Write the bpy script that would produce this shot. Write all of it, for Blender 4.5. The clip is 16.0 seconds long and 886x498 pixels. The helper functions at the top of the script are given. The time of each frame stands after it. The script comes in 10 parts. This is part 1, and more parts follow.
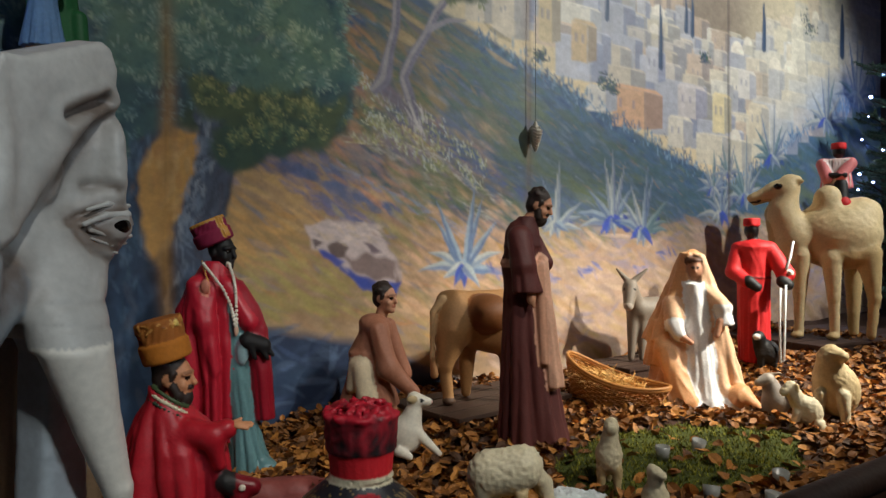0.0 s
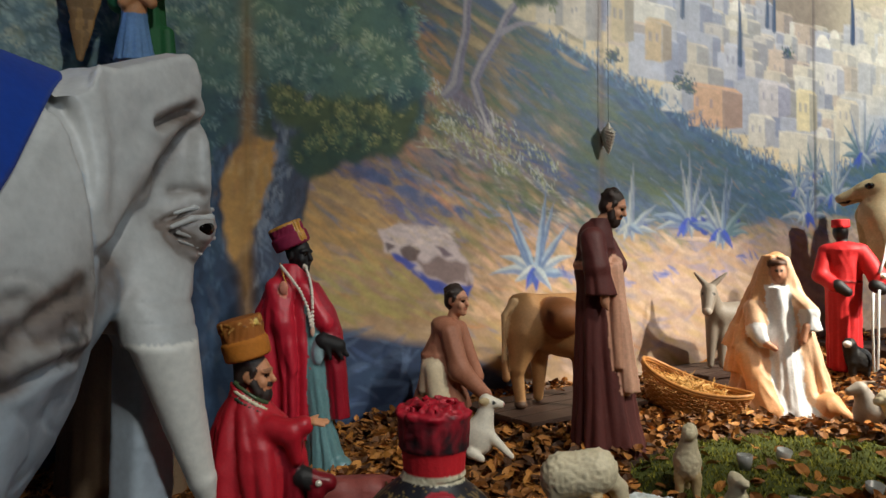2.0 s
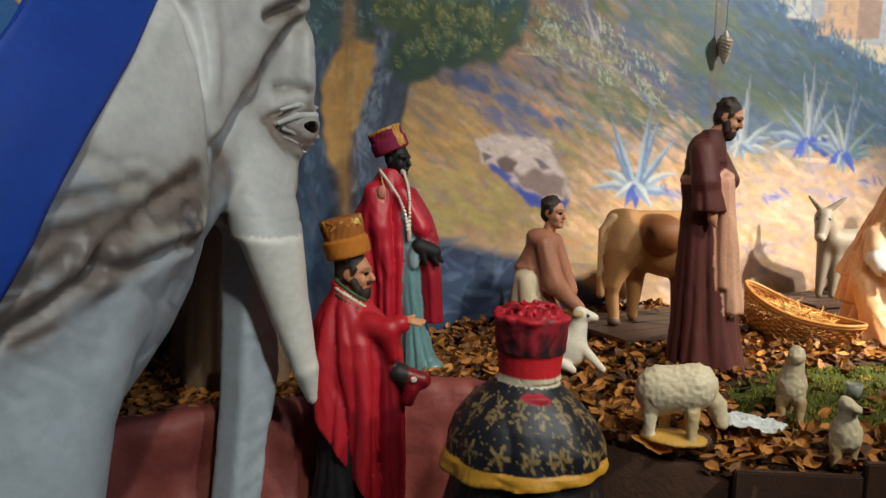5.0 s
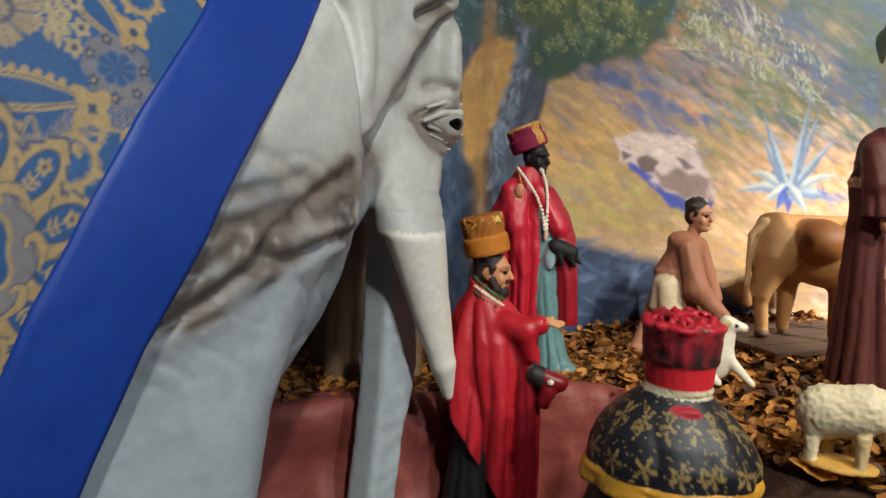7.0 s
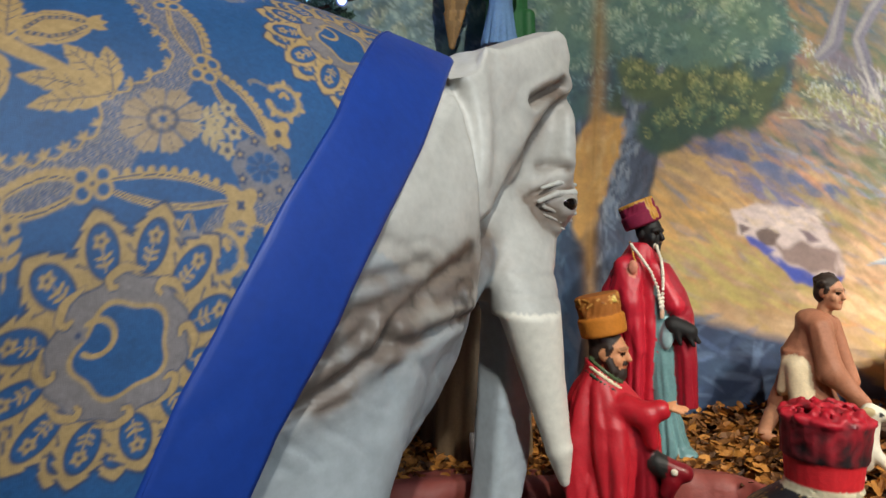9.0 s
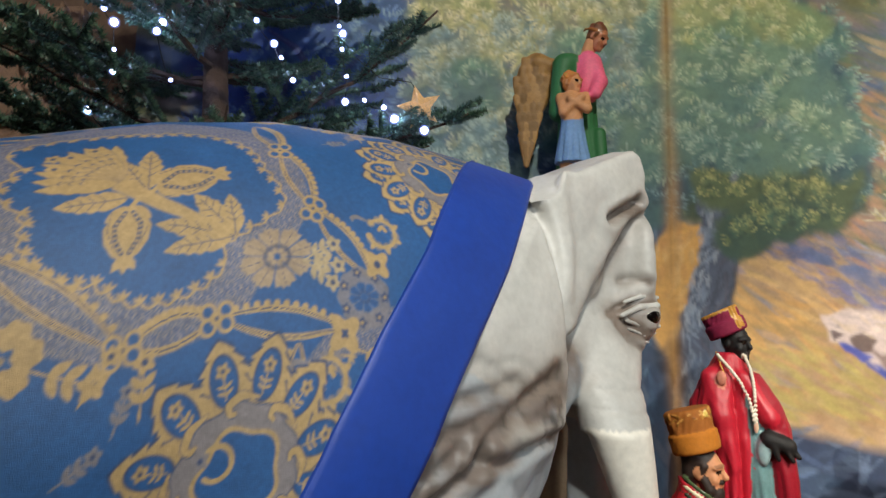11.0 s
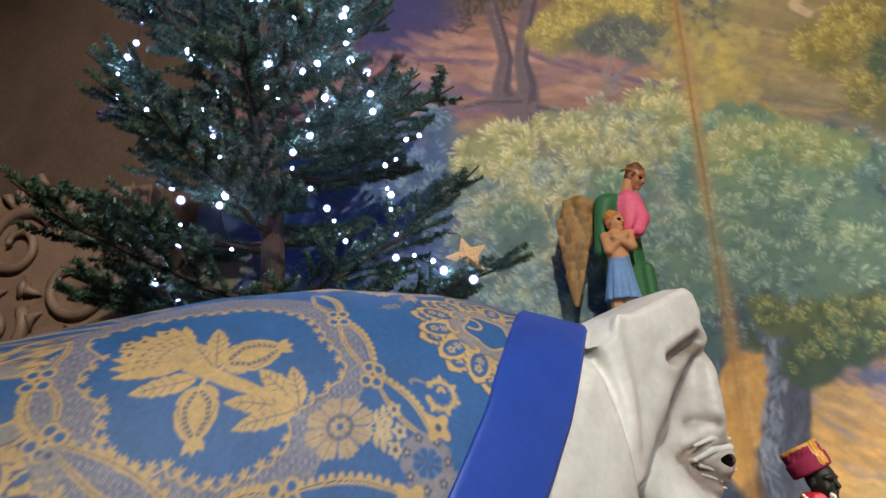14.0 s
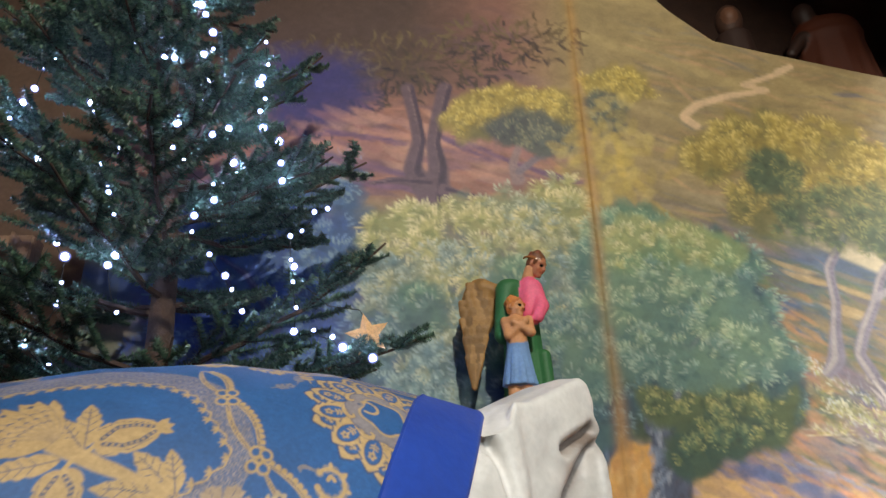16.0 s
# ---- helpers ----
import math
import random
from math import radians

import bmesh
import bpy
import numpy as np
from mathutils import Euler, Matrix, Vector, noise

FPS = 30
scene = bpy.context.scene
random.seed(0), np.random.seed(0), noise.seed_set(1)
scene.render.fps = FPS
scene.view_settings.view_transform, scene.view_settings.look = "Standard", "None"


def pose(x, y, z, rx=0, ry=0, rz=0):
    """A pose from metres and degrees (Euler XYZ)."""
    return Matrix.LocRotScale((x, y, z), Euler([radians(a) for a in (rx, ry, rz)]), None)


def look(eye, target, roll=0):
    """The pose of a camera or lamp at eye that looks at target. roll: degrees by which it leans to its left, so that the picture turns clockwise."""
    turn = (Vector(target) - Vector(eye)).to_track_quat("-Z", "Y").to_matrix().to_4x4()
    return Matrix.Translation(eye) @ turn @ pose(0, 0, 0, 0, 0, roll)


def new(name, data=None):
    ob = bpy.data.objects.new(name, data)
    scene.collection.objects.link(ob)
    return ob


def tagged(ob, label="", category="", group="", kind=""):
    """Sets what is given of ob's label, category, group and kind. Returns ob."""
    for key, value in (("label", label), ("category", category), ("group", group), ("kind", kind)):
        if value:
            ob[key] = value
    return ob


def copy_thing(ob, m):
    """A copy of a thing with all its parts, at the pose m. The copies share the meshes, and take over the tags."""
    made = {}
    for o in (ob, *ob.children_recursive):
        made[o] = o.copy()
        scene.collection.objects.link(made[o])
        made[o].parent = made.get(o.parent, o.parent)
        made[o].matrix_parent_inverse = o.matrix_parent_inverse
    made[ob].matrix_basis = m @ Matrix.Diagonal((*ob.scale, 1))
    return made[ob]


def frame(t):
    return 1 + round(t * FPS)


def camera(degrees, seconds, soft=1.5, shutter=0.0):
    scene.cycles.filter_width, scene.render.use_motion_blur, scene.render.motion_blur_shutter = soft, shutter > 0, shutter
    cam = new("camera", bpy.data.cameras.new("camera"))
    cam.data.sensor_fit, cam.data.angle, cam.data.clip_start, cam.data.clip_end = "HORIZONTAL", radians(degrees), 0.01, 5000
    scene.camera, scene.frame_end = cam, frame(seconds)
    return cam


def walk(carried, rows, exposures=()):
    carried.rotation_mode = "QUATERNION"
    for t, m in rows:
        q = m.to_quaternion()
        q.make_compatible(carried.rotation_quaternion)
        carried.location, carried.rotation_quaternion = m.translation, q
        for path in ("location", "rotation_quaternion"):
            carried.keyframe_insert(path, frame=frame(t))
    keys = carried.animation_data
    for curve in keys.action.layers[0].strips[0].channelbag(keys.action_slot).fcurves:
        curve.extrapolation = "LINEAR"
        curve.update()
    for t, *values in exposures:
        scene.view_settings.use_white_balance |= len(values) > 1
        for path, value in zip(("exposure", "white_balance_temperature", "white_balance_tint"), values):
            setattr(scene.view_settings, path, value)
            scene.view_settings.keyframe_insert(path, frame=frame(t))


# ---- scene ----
cam = camera(65.5, 16.0)
METRES, EYE, TILT, LEAN, TURN = 0.45, 0.85, 0.0, 0.0, -34.0
ROWS = [
    (0.0, 0.0, 0.0, 0.0, -0.0, -0.0, -0.0),
    (0.5, 0.001, -0.012, -0.0064, 0.97, 0.49, 0.14),
    (1.0, 0.0038, -0.0187, -0.0205, 3.01, 0.86, 0.19),
    (1.5, 0.0042, -0.0163, -0.0297, 4.92, 1.07, 0.15),
    (2.0, -0.003, -0.0197, -0.044, 5.9, 0.59, 0.18),
    (2.5, -0.0109, -0.0216, -0.067, 7.24, -0.54, 0.02),
    (3.0, -0.0255, -0.0112, -0.0838, 8.1, -1.67, -0.48),
    (3.5, -0.0391, -0.0043, -0.11, 9.63, -3.13, -0.99),
    (6.0, -0.1749, 0.0449, -0.1799, 17.17, -6.86, -1.95),
    (6.5, -0.2216, 0.0421, -0.1786, 20.31, -6.84, -2.13),
    (7.0, -0.2725, 0.0359, -0.1759, 23.2, -6.54, -2.37),
    (7.5, -0.3011, 0.0102, -0.1595, 25.85, -5.6, -2.48),
    (8.0, -0.3375, -0.0025, -0.1338, 28.06, -4.07, -2.42),
    (8.5, -0.3631, -0.0155, -0.1089, 29.98, -2.62, -2.15),
    (9.0, -0.3761, -0.0298, -0.0877, 31.28, -1.28, -1.84),
    (9.5, -0.3754, -0.0785, -0.0591, 32.21, 0.82, -1.59),
    (12.0, -0.3741, -0.2584, 0.0312, 39.79, 10.63, -0.13),
    (12.5, -0.355, -0.2583, 0.0479, 40.52, 12.25, 0.42),
    (13.0, -0.3534, -0.2695, 0.0667, 41.58, 14.26, 0.98),
    (13.5, -0.3408, -0.2862, 0.0906, 42.28, 16.42, 1.55),
    (14.0, -0.3472, -0.3, 0.1096, 41.79, 18.27, 1.75),
    (14.5, -0.353, -0.3116, 0.1303, 40.35, 19.98, 1.64),
    (15.0, -0.3667, -0.3189, 0.148, 38.8, 21.02, 1.38),
    (15.5, -0.3706, -0.3193, 0.1591, 36.97, 22.67, 0.92),
    (16.0, -0.3604, -0.3005, 0.1688, 32.91, 24.07, 1.17),
]
EXPOSURES = [(0.0, -1.8, 6080, 6), (1.5, -1.65, 6080, 6), (3.5, -1.4, 6200, 6), (6.0, -0.88, 6400, 5), (7.0, -0.7, 6460, 5), (8.0, -0.6, 6480, 6), (9.5, -0.46, 6540, 6), (12.0, -0.3, 6850, 8), (14.0, -0.2, 6900, 10), (16.0, -0.15, 6850, 10)]
walk(cam, [(t, pose(0, 0, EYE, TILT, LEAN, TURN) @ pose(METRES * x, METRES * y, METRES * z, 90 + pitch, roll, yaw)) for t, x, y, z, yaw, pitch, roll in ROWS], EXPOSURES)

# ---- light ----
world = bpy.data.worlds.new("church_dark")
world.use_nodes = True
world.node_tree.nodes["Background"].inputs[0].default_value = (0.5, 0.45, 0.42, 1)
world.node_tree.nodes["Background"].inputs[1].default_value = 0.004
scene.world = world


def spot(name, eye, target, watts, colour, angle=60, size=0.1, blend=0.6):
    lamp = bpy.data.lights.new(name, "SPOT")
    lamp.energy, lamp.color, lamp.spot_size, lamp.spot_blend, lamp.shadow_soft_size = watts, colour, radians(angle), blend, size
    ob = new(name, lamp)
    ob.matrix_world = look(eye, target)
    return ob


# spotlights of the church on the crib, high up in front of it
spot("crib_spot", (4.8, 0.2, 2.9), (3.6, 2.4, 0.3), 3550, (1.0, 0.89, 0.72), 46, 0.09, 0.8)
spot("figure_spot", (2.5, -1.0, 3.4), (1.85, 2.4, 0.0), 1000, (1.0, 0.92, 0.78), 42, 0.05, 0.7)
spot("wall_spot", (0.5, -1.8, 4.3), (-0.5, 3.1, 2.3), 930, (1.0, 0.96, 0.88), 88, 0.10, 0.5)
spot("town_spot", (6.0, -0.6, 4.0), (4.8, 3.3, 1.6), 2700, (1.0, 0.96, 0.88), 74, 0.10, 0.8)
spot("nave_spot", (1.9, -2.3, 2.7), (0.1, 1.9, 0.5), 590, (0.86, 0.94, 1.0), 40, 0.2, 0.9)


# ---- colour, noise and mesh tools ----
def rgb(r, g, b):
    """Linear colour from everyday 0-255 values."""
    return tuple(((v / 255 + 0.055) / 1.055) ** 2.4 if v > 10 else v / 255 / 12.92 for v in (r, g, b))


RNG = np.random.default_rng(7)


def fbm(h, w, cell, octaves=4, seed=0, aspect=1.0):
    """Smooth noise, about -1 to 1, on a raster; cell is the coarsest feature in samples."""
    rng = np.random.default_rng(seed)
    out, amp, total = np.zeros((h, w)), 1.0, 0.0
    for o in range(octaves):
        step = max(1.0, cell / 2 ** o)
        gh, gw = int(h / step) + 3, int(w / (step * aspect)) + 3
        g = rng.uniform(-1, 1, (gh, gw))
        y, x = np.arange(h) / step, np.arange(w) / (step * aspect)
        yi, xi = y.astype(int), x.astype(int)
        fy, fx = (y - yi)[:, None], (x - xi)[None, :]
        fy, fx = fy * fy * (3 - 2 * fy), fx * fx * (3 - 2 * fx)
        a, b = g[np.ix_(yi, xi)], g[np.ix_(yi, xi + 1)]
        c, d = g[np.ix_(yi + 1, xi)], g[np.ix_(yi + 1, xi + 1)]
        out += amp * ((a * (1 - fx) + b * fx) * (1 - fy) + (c * (1 - fx) + d * fx) * fy)
        total += amp
        amp *= 0.55
    return out / total * 1.6


def mesh_object(name, verts, faces, material=None, smooth=False, parent=None, label="", colours=None):
    me = bpy.data.meshes.new(name)
    me.from_pydata([tuple(v) for v in verts], [], [tuple(f) for f in faces])
    if colours is not None:
        paint(me, colours)
    if smooth:
        me.polygons.foreach_set("use_smooth", np.ones(len(me.polygons), dtype=bool))
    if material is not None:
        me.materials.append(material)
    ob = new(name, me)
    if parent is not None:
        ob.parent = parent
    if label:
        tagged(ob, label)
    return ob


def quad_mesh(name, verts, quads, material, colours=None, smooth=True):
    """Large quad meshes, straight from arrays."""
    me = bpy.data.meshes.new(name)
    nv, nq = len(verts), len(quads)
    me.vertices.add(nv)
    me.loops.add(nq * 4)
    me.polygons.add(nq)
    me.vertices.foreach_set("co", np.asarray(verts, dtype=np.float32).ravel())
    me.loops.foreach_set("vertex_index", np.asarray(quads, dtype=np.int32).ravel())
    me.polygons.foreach_set("loop_start", np.arange(0, nq * 4, 4, dtype=np.int32))
    me.polygons.foreach_set("use_smooth", np.full(nq, smooth))
    me.update(calc_edges=True)
    me.validate()
    if colours is not None:
        paint(me, colours)
    me.materials.append(material)
    return new(name, me)


def paint(me, colours):
    c = np.asarray(colours, dtype=np.float32)
    if c.shape[1] == 3:
        c = np.hstack([c, np.full((len(c), 1), 0.6, dtype=np.float32)])
    layer = me.color_attributes.new("Col", "FLOAT_COLOR", "POINT")
    layer.data.foreach_set("color", c.ravel())


def grid_quads(rows, cols):
    i = np.arange((rows - 1) * (cols - 1))
    a = (i // (cols - 1)) * cols + i % (cols - 1)
    return np.stack([a, a + 1, a + cols + 1, a + cols], 1)


def part(name, bm, material, parent=None, label="", smooth=False):
    me = bpy.data.meshes.new(name)
    bm.to_mesh(me)
    bm.free()
    me.polygons.foreach_set("use_smooth", np.full(len(me.polygons), smooth))
    me.materials.append(material)
    ob = new(name, me)
    if parent is not None:
        ob.parent = parent
    if label:
        tagged(ob, label)
    return ob


def box_bm(x0, x1, y0, y1, z0, z1, bevel=0.0):
    bm = bmesh.new()
    bmesh.ops.create_cube(bm, size=1, matrix=Matrix.Translation(((x0 + x1) / 2, (y0 + y1) / 2, (z0 + z1) / 2)) @ Matrix.Diagonal((x1 - x0, y1 - y0, z1 - z0, 1)))
    if bevel:
        bmesh.ops.bevel(bm, geom=bm.edges[:], offset=bevel, segments=2, affect="EDGES")
    return bm


def tube_bm(points, radii, sides=8, bm=None, closed=True):
    """A tube along points with a radius at each."""
    bm = bm or bmesh.new()
    pts = [Vector(p) for p in points]
    rings = []
    up = Vector((0.13, 0.21, 0.97))
    for i, p in enumerate(pts):
        d = (pts[min(i + 1, len(pts) - 1)] - pts[max(i - 1, 0)]).normalized()
        a = d.cross(up)
        if a.length < 0.05:
            a = d.cross(Vector((1, 0, 0)))
        a.normalize()
        b = d.cross(a).normalized()
        r = radii[i] if hasattr(radii, "__len__") else radii
        rings.append([bm.verts.new(p + r * (math.cos(k * math.tau / sides) * a + math.sin(k * math.tau / sides) * b)) for k in range(sides)])
    for r0, r1 in zip(rings, rings[1:]):
        for k in range(sides):
            bm.faces.new((r0[k], r0[(k + 1) % sides], r1[(k + 1) % sides], r1[k]))
    if closed:
        bm.faces.new(rings[0][::-1])
        bm.faces.new(rings[-1])
    return bm


# ---- solid modelling for the statues: soft unions of simple bodies, skinned on a grid ----
def cap(a, b, ra, rb, col, k=0.02, flat=(1, 1, 1), gloss=0.6, lift=0.0):
    a, b, flat = np.array(a, float), np.array(b, float), np.array(flat, float)

    def dist(p):
        q, ab = (p - a) / flat, (b - a) / flat
        t = np.clip(q @ ab / max(ab @ ab, 1e-9), 0, 1)
        return (np.linalg.norm(q - t[..., None] * ab, axis=-1) - (ra + (rb - ra) * t)) * flat.min()

    m = max(ra, rb) * flat.max()
    return dist, np.minimum(a, b) - m, np.maximum(a, b) + m, (*col, gloss), k, lift


def ell(c, r, col, k=0.02, turn=(0, 0, 0), gloss=0.6, lift=0.0):
    c, r = np.array(c, float), np.array(r, float)
    m = np.array(pose(0, 0, 0, *turn).to_3x3())

    def dist(p):
        q = (p - c) @ m
        k0 = np.linalg.norm(q / r, axis=-1)
        k1 = np.linalg.norm(q / (r * r), axis=-1)
        return k0 * (k0 - 1) / np.maximum(k1, 1e-9)

    s = r if turn == (0, 0, 0) else np.full(3, r.max())
    return dist, c - s, c + s, (*col, gloss), k, lift


def robe(c0, c1, r0, r1, col, folds=9, amp=0.06, k=0.02, power=1.0, phase=0.0, gloss=0.7, lift=0.0, twist=1.5):
    """A draped body from its hem c0 with radii r0 up to c1 with r1, with folds that die out upwards."""
    c0, c1, r0, r1 = (np.array(v, float) for v in (c0, c1, r0, r1))

    def dist(p):
        t = np.clip((p[..., 2] - c0[2]) / (c1[2] - c0[2]), 0, 1)
        ctr = c0[:2] + t[..., None] * (c1 - c0)[:2]
        rad = r0 + (t ** power)[..., None] * (r1 - r0)
        q = (p[..., :2] - ctr) / rad
        th = np.arctan2(q[..., 1], q[..., 0])
        # rounded folds with sharp valleys between, wandering a little on their way down
        drift = 0.5 * np.sin(2 * th + 3.1 * t + phase)
        wave = 2 * np.abs(np.cos(0.5 * (folds * th + phase + twist * t + drift))) - 1.2 + 0.55 * (2 * np.abs(np.cos(0.5 * ((2 * folds + 1) * th + 2 * phase - 2.6 * t))) - 1.2) + 0.4 * np.sin(3 * th + phase)
        rho = np.linalg.norm(q, axis=-1) - (amp * (1.15 - t)) * wave
        d = (rho - 1) * rad.min(axis=-1)
        return np.maximum(np.maximum(d, c0[2] - p[..., 2]), p[..., 2] - c1[2])

    big = np.maximum(r0, r1).max() * (1 + 2.4 * amp)
    lo, hi = np.minimum(c0, c1) - (big, big, 0), np.maximum(c0, c1) + (big, big, 0)
    return dist, lo, hi, (*col, gloss), k, lift


def drape(rows, col, folds=((7, 0.08, 0.0, 1.0),), k=0.015, hem=0.0, neck=0.0, gloss=0.5, lift=0.0):
    """Hanging cloth: rows of (z, x, y, rx, ry) from hem to neck; folds of (count, depth, phase, twist) that deepen downwards; hem and neck slope with x."""
    rows = np.array(rows, float)
    zs = rows[:, 0]

    def dist(p):
        x, z = p[..., 0], p[..., 2]
        cx, cy, rx, ry = (np.interp(z, zs, rows[:, i]) for i in range(1, 5))
        t = np.clip((z - zs[0]) / (zs[-1] - zs[0]), 0, 1)
        u, v = (x - cx) / rx, (p[..., 1] - cy) / ry
        th = np.arctan2(v, u)
        wave = 0
        for n, amp, phase, twist in folds:
            drift = 0.6 * np.sin(2 * th + 4 * t + phase) + 0.35 * np.sin(3 * th - 7 * t)
            c = np.abs(np.cos(0.5 * (n * th + phase + twist * 3 * t + drift)))
            wave = wave + amp * (c ** 0.8 - 0.62)
        rho = np.hypot(u, v) - wave * (1.08 - t) ** 0.8
        d = (rho - 1) * np.minimum(rx, ry)
        low = zs[0] + hem * (x - rows[0, 1]) - z
        high = z - zs[-1] - neck * (x - rows[-1, 1])
        return np.maximum(np.maximum(d, low * 0.7), high * 0.7)

    most = 1 + 0.5 * sum(f[1] for f in folds)
    rx, ry = rows[:, 3] * most, rows[:, 4] * most
    wide = rows[0, 3] * most
    lo = np.array([(rows[:, 1] - rx).min(), (rows[:, 2] - ry).min(), zs[0] - abs(hem) * wide])
    hi = np.array([(rows[:, 1] + rx).max(), (rows[:, 2] + ry).max(), zs[-1] + abs(neck) * rows[-1, 3] * most])
    return dist, lo, hi, (*col, gloss), k, lift


def head(at, yaw, pitch, size, flesh, hair, beard=False, bald=False, lips=None):
    """A statue's head, facing its own x before it is turned: skull, jaw, brow, nose, eyes, lips, ears, hair and beard."""
    m = np.array(pose(0, 0, 0, 0, pitch, yaw).to_3x3())
    at = np.array(at, float)
    put = lambda *p: at + size * (m @ np.array(p, float))
    turn = (0, pitch, yaw)
    E = lambda c, r, col, k=0.008, **kw: ell(put(*c), [size * q for q in r], col, k * size, turn, **kw)
    C = lambda a, b, ra, rb, col, k=0.006, **kw: cap(put(*a), put(*b), ra * size, rb * size, col, k * size, **kw)
    lips = lips or tuple(c * f for c, f in zip(flesh, (0.80, 0.58, 0.55)))
    b = [E((-0.008, 0, 0.014), (0.050, 0.041, 0.052), flesh), E((0.012, 0, -0.028), (0.036, 0.031, 0.038), flesh, 0.015), E((0.037, 0, -0.050), (0.013, 0.014, 0.012), flesh, 0.012), C((0.041, 0, 0.016), (0.056, 0, -0.008), 0.0060, 0.0085, flesh, 0.010),
         C((-0.012, 0, -0.040), (-0.020, 0, -0.090), 0.027, 0.030, flesh, 0.012), C((0.046, -0.009, -0.0285), (0.046, 0.009, -0.0285), 0.0042, 0.0042, lips, 0.002, lift=0.002)]
    for s in (-1, 1):
        b += [C((0.041, 0.010 * s, 0.022), (0.033, 0.030 * s, 0.018), 0.006, 0.005, flesh, 0.010), E((0.030, 0.024 * s, -0.014), (0.012, 0.012, 0.014), flesh, 0.012), E((0.0395, 0.0185 * s, 0.0085), (0.0042, 0.0056, 0.0026), rgb(26, 18, 14), 0.001, lift=0.0028, gloss=0.2), E((-0.010, 0.041 * s, -0.002), (0.011, 0.006, 0.017), flesh, 0.003, lift=0.005)]
        if hair is not None:
            b.append(C((0.046, 0.009 * s, 0.0245), (0.036, 0.031 * s, 0.022), 0.0020, 0.0014, tuple(0.5 * (p + q) for p, q in zip(hair, flesh)), 0.002, lift=0.003))
    if hair is not None and not bald:
        b += [E((-0.024, 0, 0.034), (0.050, 0.047, 0.044), hair, 0.006, lift=0.003), E((-0.034, 0, 0.000), (0.034, 0.044, 0.045), hair, 0.008, lift=0.004), C((0.004, -0.040, 0.020), (-0.002, -0.042, 0.000), 0.009, 0.006, hair, 0.006, lift=0.003), C((0.004, 0.040, 0.020), (-0.002, 0.042, 0.000), 0.009, 0.006, hair, 0.006, lift=0.003)]
        rng = np.random.default_rng(int(1000 * abs(at[0])) + 7)
        for _ in range(26):
            a, e = rng.uniform(1.5, 4.8), rng.uniform(0.0, 1.4)
            p = (-0.018 + 0.052 * math.cos(a) * math.cos(e), 0.046 * math.sin(a) * math.cos(e), 0.030 + 0.046 * math.sin(e))
            b.append(E(p, (0.012, 0.010, 0.009), tuple(c * rng.uniform(0.7, 1.35) for c in hair), 0.005, lift=0.003))
    if beard:
        b += [E((0.028, 0, -0.058), (0.025, 0.026, 0.026), hair, 0.010, lift=0.004), C((0.000, -0.034, -0.015), (0.018, -0.026, -0.045), 0.010, 0.014, hair, 0.010, lift=0.004), C((0.000, 0.034, -0.015), (0.018, 0.026, -0.045), 0.010, 0.014, hair, 0.010, lift=0.004), C((0.047, -0.012, -0.021), (0.047, 0.012, -0.021), 0.0045, 0.0045, hair, 0.004, lift=0.003)]
        for j in range(7):
            b.append(C((0.030, -0.020 + 0.0066 * j, -0.062), (0.026, -0.015 + 0.005 * j, -0.088), 0.006, 0.003, tuple(c * (0.8 + 0.1 * (j % 4)) for c in hair), 0.004, lift=0.004))
    return b


def plate(pts, mid, half, col, k=0.02, bulge=None, lean=(0.0, 0.0), rnd=0.03, gloss=0.6, lift=0.0):
    """A thick sheet across y: an outline of (x, z), a middle depth that leans with x and z, half its thickness, rounded rims and soft bulges (x, z, rx, rz, out)."""
    pts = np.array(pts, float)
    lo2, hi2 = pts.min(0), pts.max(0)

    def dist(p):
        x, z = p[..., 0], p[..., 2]
        inside, near = np.zeros(x.shape, bool), np.full(x.shape, 9.0)
        for (ax, az), (bx, bz) in zip(pts, np.roll(pts, -1, 0)):
            ex, ez = bx - ax, bz - az
            if az != bz:
                inside ^= ((az > z) != (bz > z)) & (x < ex * (z - az) / ez + ax)
            t = np.clip(((x - ax) * ex + (z - az) * ez) / (ex * ex + ez * ez), 0, 1)
            near = np.minimum(near, np.hypot(x - ax - t * ex, z - az - t * ez))
        d = np.where(inside, -near, near)
        y = p[..., 1] - mid - lean[0] * x - lean[1] * z
        reach = np.full(x.shape, float(half))
        for bx, bz, rx, rz, out in bulge or ():
            reach = reach + np.where(y < 0, out, 0) * np.exp(-((x - bx) / rx) ** 2 - ((z - bz) / rz) ** 2)
        w = np.abs(y) - reach
        a, b = d + rnd, w + rnd
        return np.minimum(np.maximum(a, b), 0) + np.hypot(np.maximum(a, 0), np.maximum(b, 0)) - rnd

    ym = [mid + lean[0] * x + lean[1] * z for x in (lo2[0], hi2[0]) for z in (lo2[1], hi2[1])]
    more = sum(max(0, b[4]) for b in bulge or ())
    return dist, np.array((lo2[0], min(ym) - half - more, lo2[1])), np.array((hi2[0], max(ym) + half, hi2[1])), (*col, gloss), k, lift


